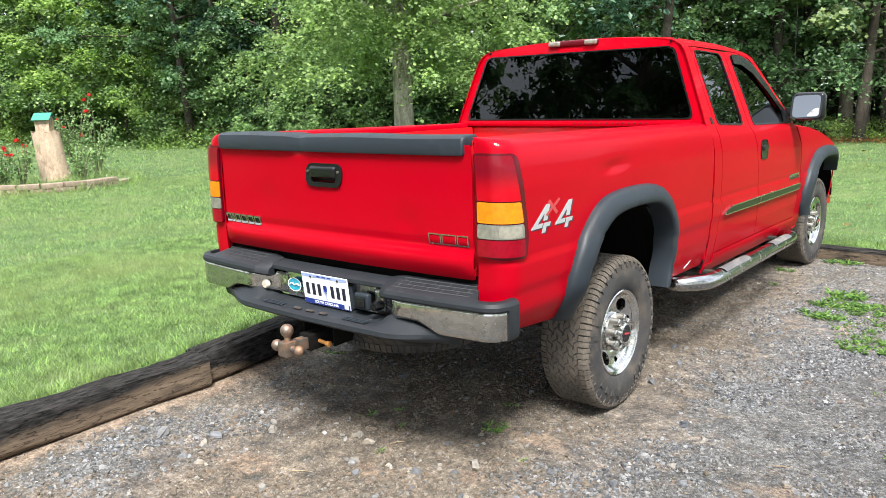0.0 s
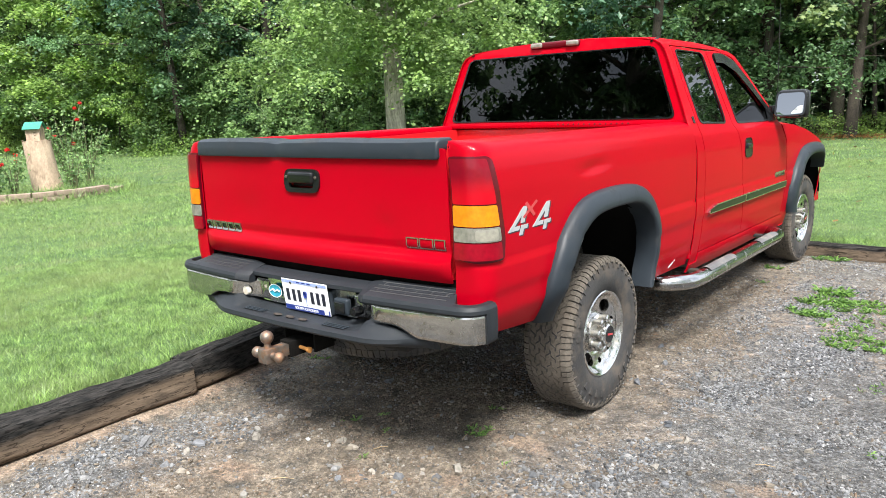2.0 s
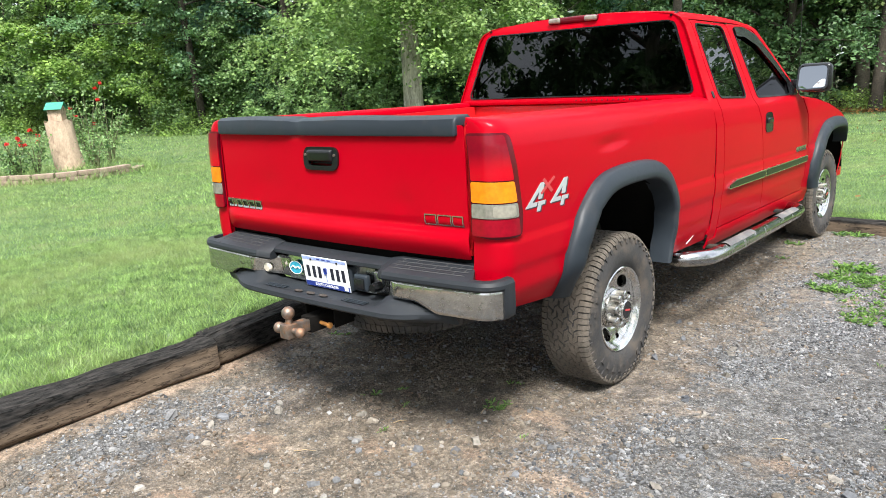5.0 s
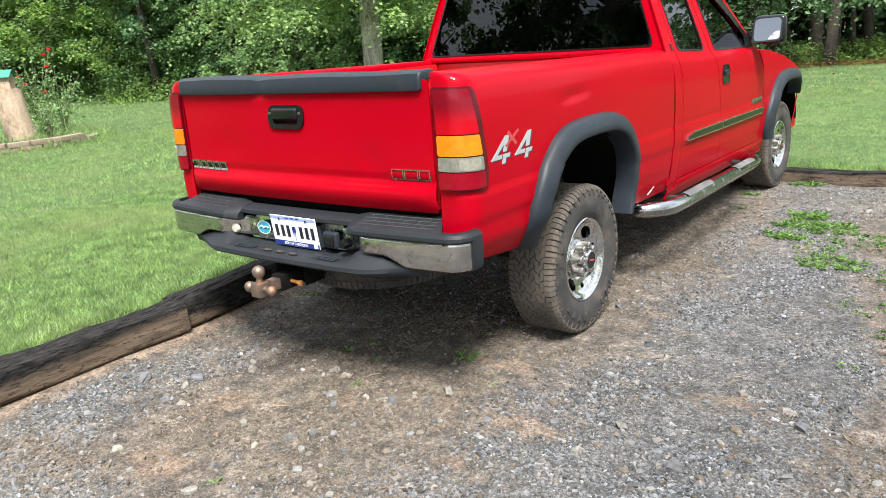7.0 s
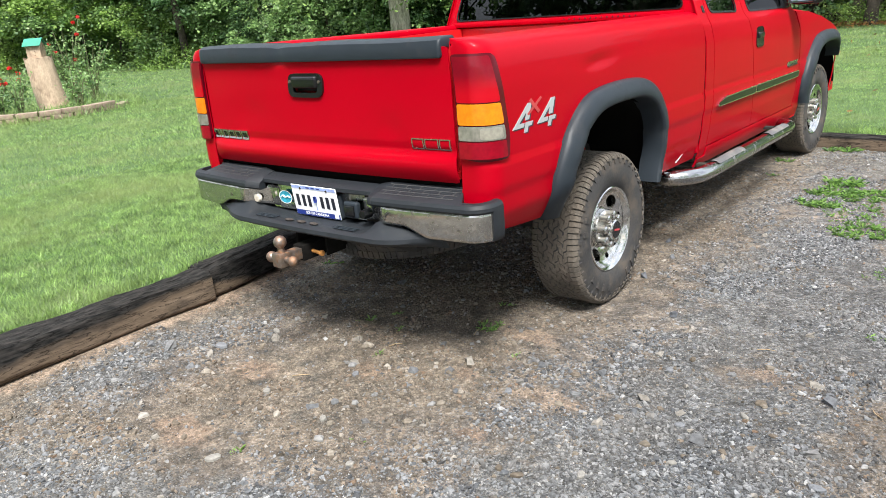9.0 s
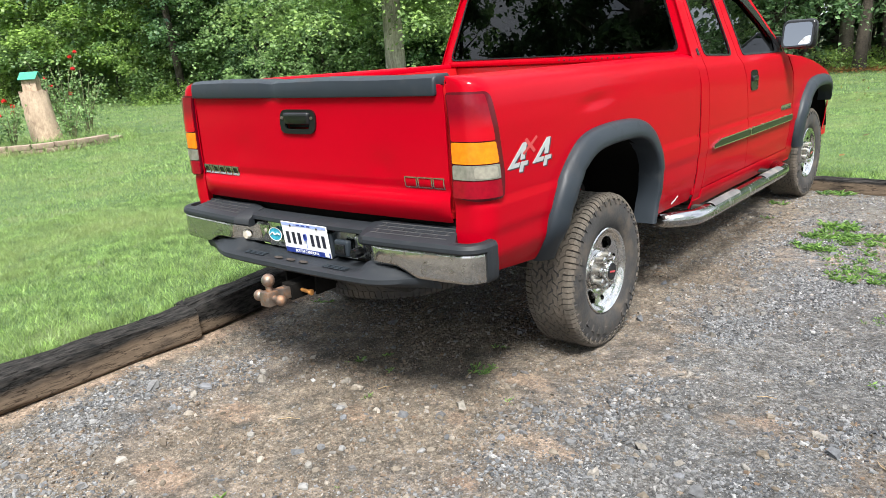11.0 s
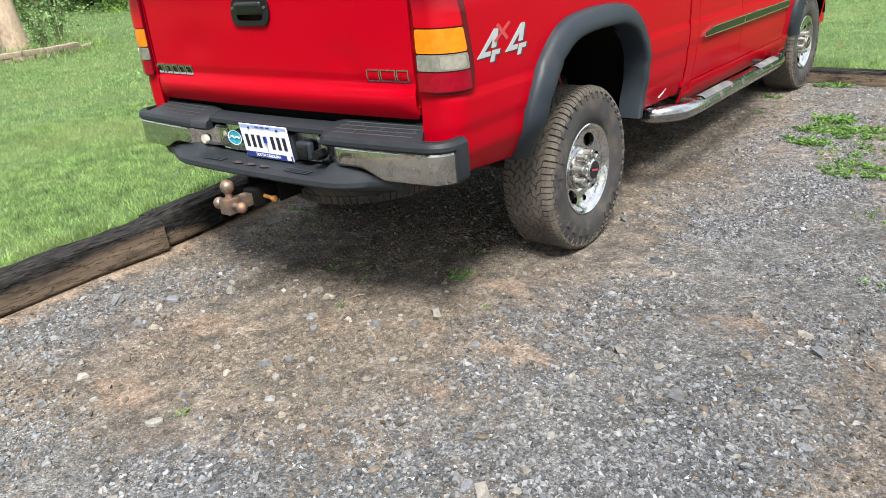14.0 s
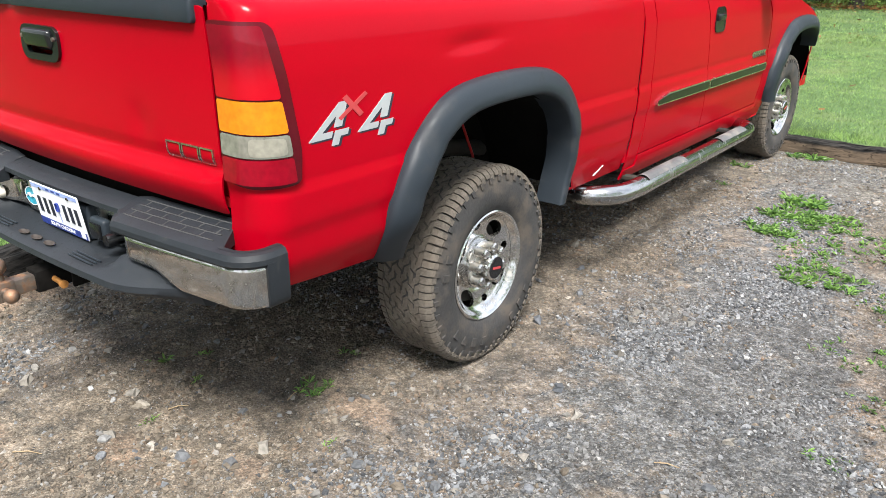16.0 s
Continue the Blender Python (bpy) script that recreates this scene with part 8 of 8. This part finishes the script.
# broad dark blue-green leaves hanging over the lawn's edge
catalpa = build_tree("tree", "tree with large drooping blue-green leaves", 17, 12, 0.15, 0.30, 11, 3.2, 110, 0.19, M_BARK_DARK, M_LEAF_BLUE, rise=0.1, droop=0.8)
catalpa.matrix_basis = pose(-22.6, 12.9, 0, 0, 0, 10)
copy_thing(catalpa, pose(-5.6, 15.6, 0, 0, 0, 130))
gum = build_tree("tree", "tree with pale green star-shaped leaves", 18, 11, 0.17, 0.22, 22, 3.2, 75, 0.16, M_BARK_DARK, M_LEAF_PALE, "maple", rise=0.15, droop=0.4)
gum.matrix_basis = pose(-1.75, 21.0, 0, 0, 0, 0)
maple = build_tree("tree", "pale-barked maple with low sprays of bright green leaves", 8, 13, 0.27, 0.22, 20, 4.4, 180, 0.088, M_BARK, M_LEAF_MAPLE, "maple", maple_skirt, rise=0.22, droop=0.55)
maple.matrix_basis = pose(-10.05, 10.75, 0, 0, 0, 40)


# unseen tall tree added behind the path to shade the drive, and its neighbour
shade = build_tree("tree", "unseen tall spreading tree added to shade the drive", 31, 14, 0.30, 0.36, 26, 5.6, 40, 0.17, M_BARK, M_LEAF_DARK, rise=0.30)
shade.matrix_basis = pose(10.7, -5.7, 0, 0, 0, 20)
# oaks out of view, placed for the rear window to reflect
high = build_tree("tree", "tall oak with a high dense crown", 33, 14, 0.32, 0.16, 34, 4.6, 230, 0.22, M_BARK, M_LEAF_DARK, rise=0.30, top=1.9)
high.matrix_basis = pose(-4.4, -11.2, 0, 0, 0, 20)
copy_thing(high, pose(-4.9, -17.0, 0, 0, 0, 75))


# ---- rose bed with a hollow log and a bird house ----
def wall_arc(t):
    """Plan of the curved bed wall, t from 0 to 1."""
    a = math.radians(-65 + 112 * t)
    return -14.1 + 1.95 * math.cos(a), 3.6 + 1.75 * math.sin(a), a


bed_wall = thing("garden_wall", "low curved wall of tan concrete blocks round a rose bed", "wall")
blk = box(0, 0, 0, 0.19, 0.366, 0.090, 0.010, 2)
me_blk = bpy.data.meshes.new("block")
blk.to_mesh(me_blk)
blk.free()
brng = random.Random(9)
for course in range(2):
    nblk = 9
    for k in range(nblk):
        t = (k + 0.5 * course + 0.25) / nblk
        if course == 1 and k in (7, 8):
            continue
        x, y, a = wall_arc(t)
        push = brng.uniform(-0.012, 0.012)
        x, y = x + push * math.cos(a), y + push * math.sin(a)
        ob = part("block", me_blk, M_BLOCK, bed_wall)
        ob.matrix_local = pose(x, y, 0.072 + course * 0.092 + brng.uniform(-0.004, 0.004), brng.uniform(-1.5, 1.5), brng.uniform(-1.5, 1.5), math.degrees(a) + brng.uniform(-2, 2))


def bed_growth(x, y):
    rho = np.hypot((x + 14.1) / 1.95, (y - 3.6) / 1.75)
    return np.where(rho < 0.93, 0.55, np.where((rho > 1.06) & (rho < 1.22), 0.9, 0.0)) * (x > -15.2) * drift(x, y, 0.5, 61)


V, F = blades(16000, 19, (-15.4, -11.6, 1.4, 5.8), 0.10, 0.24, 0.006, bed_growth)
tagged(part("bed_grass", fast_mesh("bed_grass", V, F), M_GRASS), "long unmown grass in and round the rose bed", "grass", kind="stuff")
secs = []
for i in range(15):
    z = 1.07 * i / 14
    wl = 0.315 - 0.035 * (i / 14) ** 1.2
    row = []
    for k in range(25):
        a = 2 * math.pi * k / 24
        r = wl * (1 + 0.07 * math.sin(3 * a + z * 2) + 0.05 * noise.noise((math.cos(a) * 3, math.sin(a) * 3, z * 2.5)))
        row.append((r * math.cos(a) * 0.8 - 0.05 * z, r * math.sin(a) - 0.09 * z, z + (0.03 * math.sin(5 * a) if i == 14 else 0)))
    secs.append(row)
log_thing = thing("hollow_log", "upright sawn log of pale weathered wood", "log", at=(-14.45, 4.15, 0.05))
part("trunk", sharpen(strip("log", secs), 60), M_LOG, log_thing)
part("sawn_top", lathe([(0.0, 1.075), (0.22, 1.07), (0.215, 1.0)], 24, 'Z'), M_LOG, log_thing).location = (-0.054, -0.096, 0)
house = thing("bird_house", "weathered wooden bird house with a green metal roof", "bird house", at=(-14.50, 4.04, 1.115))
house.scale = (0.82, 0.82, 0.95)
house.rotation_euler = (0, 0, radians(-48))
part("body", box(0, 0, 0.135, 0.30, 0.36, 0.27, 0.006), M_LOG, house)
part("entrance", lathe([(0.0, 0.0), (0.032, 0.0), (0.034, 0.01)], 18, 'X'), M_DARK, house).location = (0.148, 0.06, 0.16)
part("perch", tube([(0.17, 0.05, 0.06), (0.25, 0.05, 0.06)], 0.008, 6), M_LOG, house)
for sgn in (1, -1):
    part("roof_sheet", box(sgn * 0.115, 0, 0.345, 0.28, 0.46, 0.012, 0.003, 1, Matrix.Rotation(radians(35 * sgn), 4, 'Y')), M_ROOF, house, "green metal roof sheet")
for y in (-0.17, 0.17):
    g = bmesh.new()
    vs = [g.verts.new(p) for p in ((-0.15, y - 0.008, 0.27), (0.15, y - 0.008, 0.27), (0, y - 0.008, 0.40), (-0.15, y + 0.008, 0.27), (0.15, y + 0.008, 0.27), (0, y + 0.008, 0.40))]
    for f in ((0, 1, 2), (5, 4, 3), (0, 3, 4, 1), (1, 4, 5, 2), (2, 5, 3, 0)):
        g.faces.new([vs[i] for i in f])
    part("gable", g, M_LOG, house)


def rose_bush(seed, h, w, n_canes, blooms):
    g = np.random.RandomState(seed)
    t = thing("rose_bush", "thin rose bush with red blooms", "rose bush", "roses in the bed")
    canes, pads, tips = [], [], []
    for k in range(n_canes):
        a = g.uniform(0, 6.28)
        r = w * g.uniform(0.3, 1.0)
        hh = h * g.uniform(0.6, 1.05)
        p = [(0.05 * math.cos(a), 0.05 * math.sin(a), 0), (r * 0.4 * math.cos(a), r * 0.4 * math.sin(a), hh * 0.55), (r * math.cos(a), r * math.sin(a), hh)]
        canes.append(tube(p, [0.014, 0.010, 0.005], 5))
        tips.append(p[2])
        for u in (0.35, 0.5, 0.65, 0.8, 0.95):
            q = np.array(p[0]) * (1 - u) + np.array(p[2]) * u
            pads.append((*(q + g.normal(0, 0.06, 3)), 0.17))
    part("cane", joined(canes), M_STEM, t)
    c, nz = sprays(np.array(pads), 9, g, 0.4, 0.2, 0.9)
    V, F = leaf_blades(c, nz, 0.075, g)
    part("foliage", fast_mesh("leaves", V, F), M_LEAF_MID, t)
    for k in range(blooms):
        tp = tips[k % len(tips)]
        n = 40
        d = g.normal(0, 1, (n, 3))
        d[:, 2] = np.abs(d[:, 2])
        d /= np.linalg.norm(d, axis=1, keepdims=True)
        V, F = leaf_blades(d * 0.035 * g.uniform(0.5, 1.2, (n, 1)), d + g.normal(0, 0.3, (n, 3)), 0.07, g)
        b = part("bloom", fast_mesh("bloom", V, F), M_ROSE, t, "red rose bloom")
        b.location = tp
    return t


for k, (x, y, h, w, n, bl) in enumerate(((-13.9, 2.75, 0.95, 0.55, 9, 6), (-13.7, 2.75, 0.7, 0.4, 6, 3), (-15.4, 5.1, 1.75, 0.70, 14, 5), (-14.9, 5.3, 1.45, 0.6, 12, 2), (-14.1, 3.3, 0.9, 0.4, 8, 3), (-13.7, 4.35, 0.85, 0.45, 8, 0))):
    rose_bush(60 + k, h, w, n, bl).location = (x, y, 0.06)


# ---- a small cart wheel standing on the lawn behind the timber ----
cart_wheel = thing("cart_wheel", "small cart wheel with dusty lugged tyre on the lawn", "wheel")
cart_wheel.matrix_basis = pose(-1.463, -2.54, 0.372, 0, 0, -36)
cart_tyre = part("tyre", lathe([(0.105, -0.045), (0.125, -0.060), (0.160, -0.066), (0.185, -0.058), (0.192, -0.035), (0.193, 0.0), (0.192, 0.035), (0.185, 0.058), (0.160, 0.066), (0.125, 0.060), (0.105, 0.045)], 48), M_CART_TYRE, cart_wheel)
cart_lug = box(0, 0, 0.190, 0.026, 0.020, 0.012, 0.003, 1, None)
me_lug = bpy.data.meshes.new("lug")
cart_lug.to_mesh(me_lug)
cart_lug.free()
for k in range(30):
    for row, x in enumerate((-0.050, -0.018, 0.018, 0.050)):
        a = 12 * k + (6 if row % 2 else 0)
        part("lug", me_lug, M_TYRE, cart_tyre).matrix_local = Matrix.Rotation(radians(a), 4, 'X') @ Matrix.Translation((x, 0, -0.004 if abs(x) > 0.03 else 0.0)) @ Matrix.Rotation(radians(28 if x > 0 else -28), 4, 'Z')
cart_rim = part("rim", lathe([(0.108, 0.050), (0.112, 0.044), (0.104, 0.036), (0.090, 0.030), (0.050, 0.022), (0.030, 0.030), (0.028, 0.052), (0.0, 0.054)], 36), M_CART_RIM, cart_wheel, "pale painted steel rim")
part("rim", lathe([(0.108, -0.050), (0.112, -0.044), (0.104, -0.036), (0.050, -0.022), (0.030, -0.030), (0.028, -0.052), (0.0, -0.054)], 36), M_CART_RIM, cart_wheel)
for k in range(4):
    part("bolt", lathe([(0.0, 0.034), (0.006, 0.034), (0.007, 0.024)], 8), M_STEEL, cart_rim).location = (0, 0.062 * math.cos(k * 1.57), 0.062 * math.sin(k * 1.57))
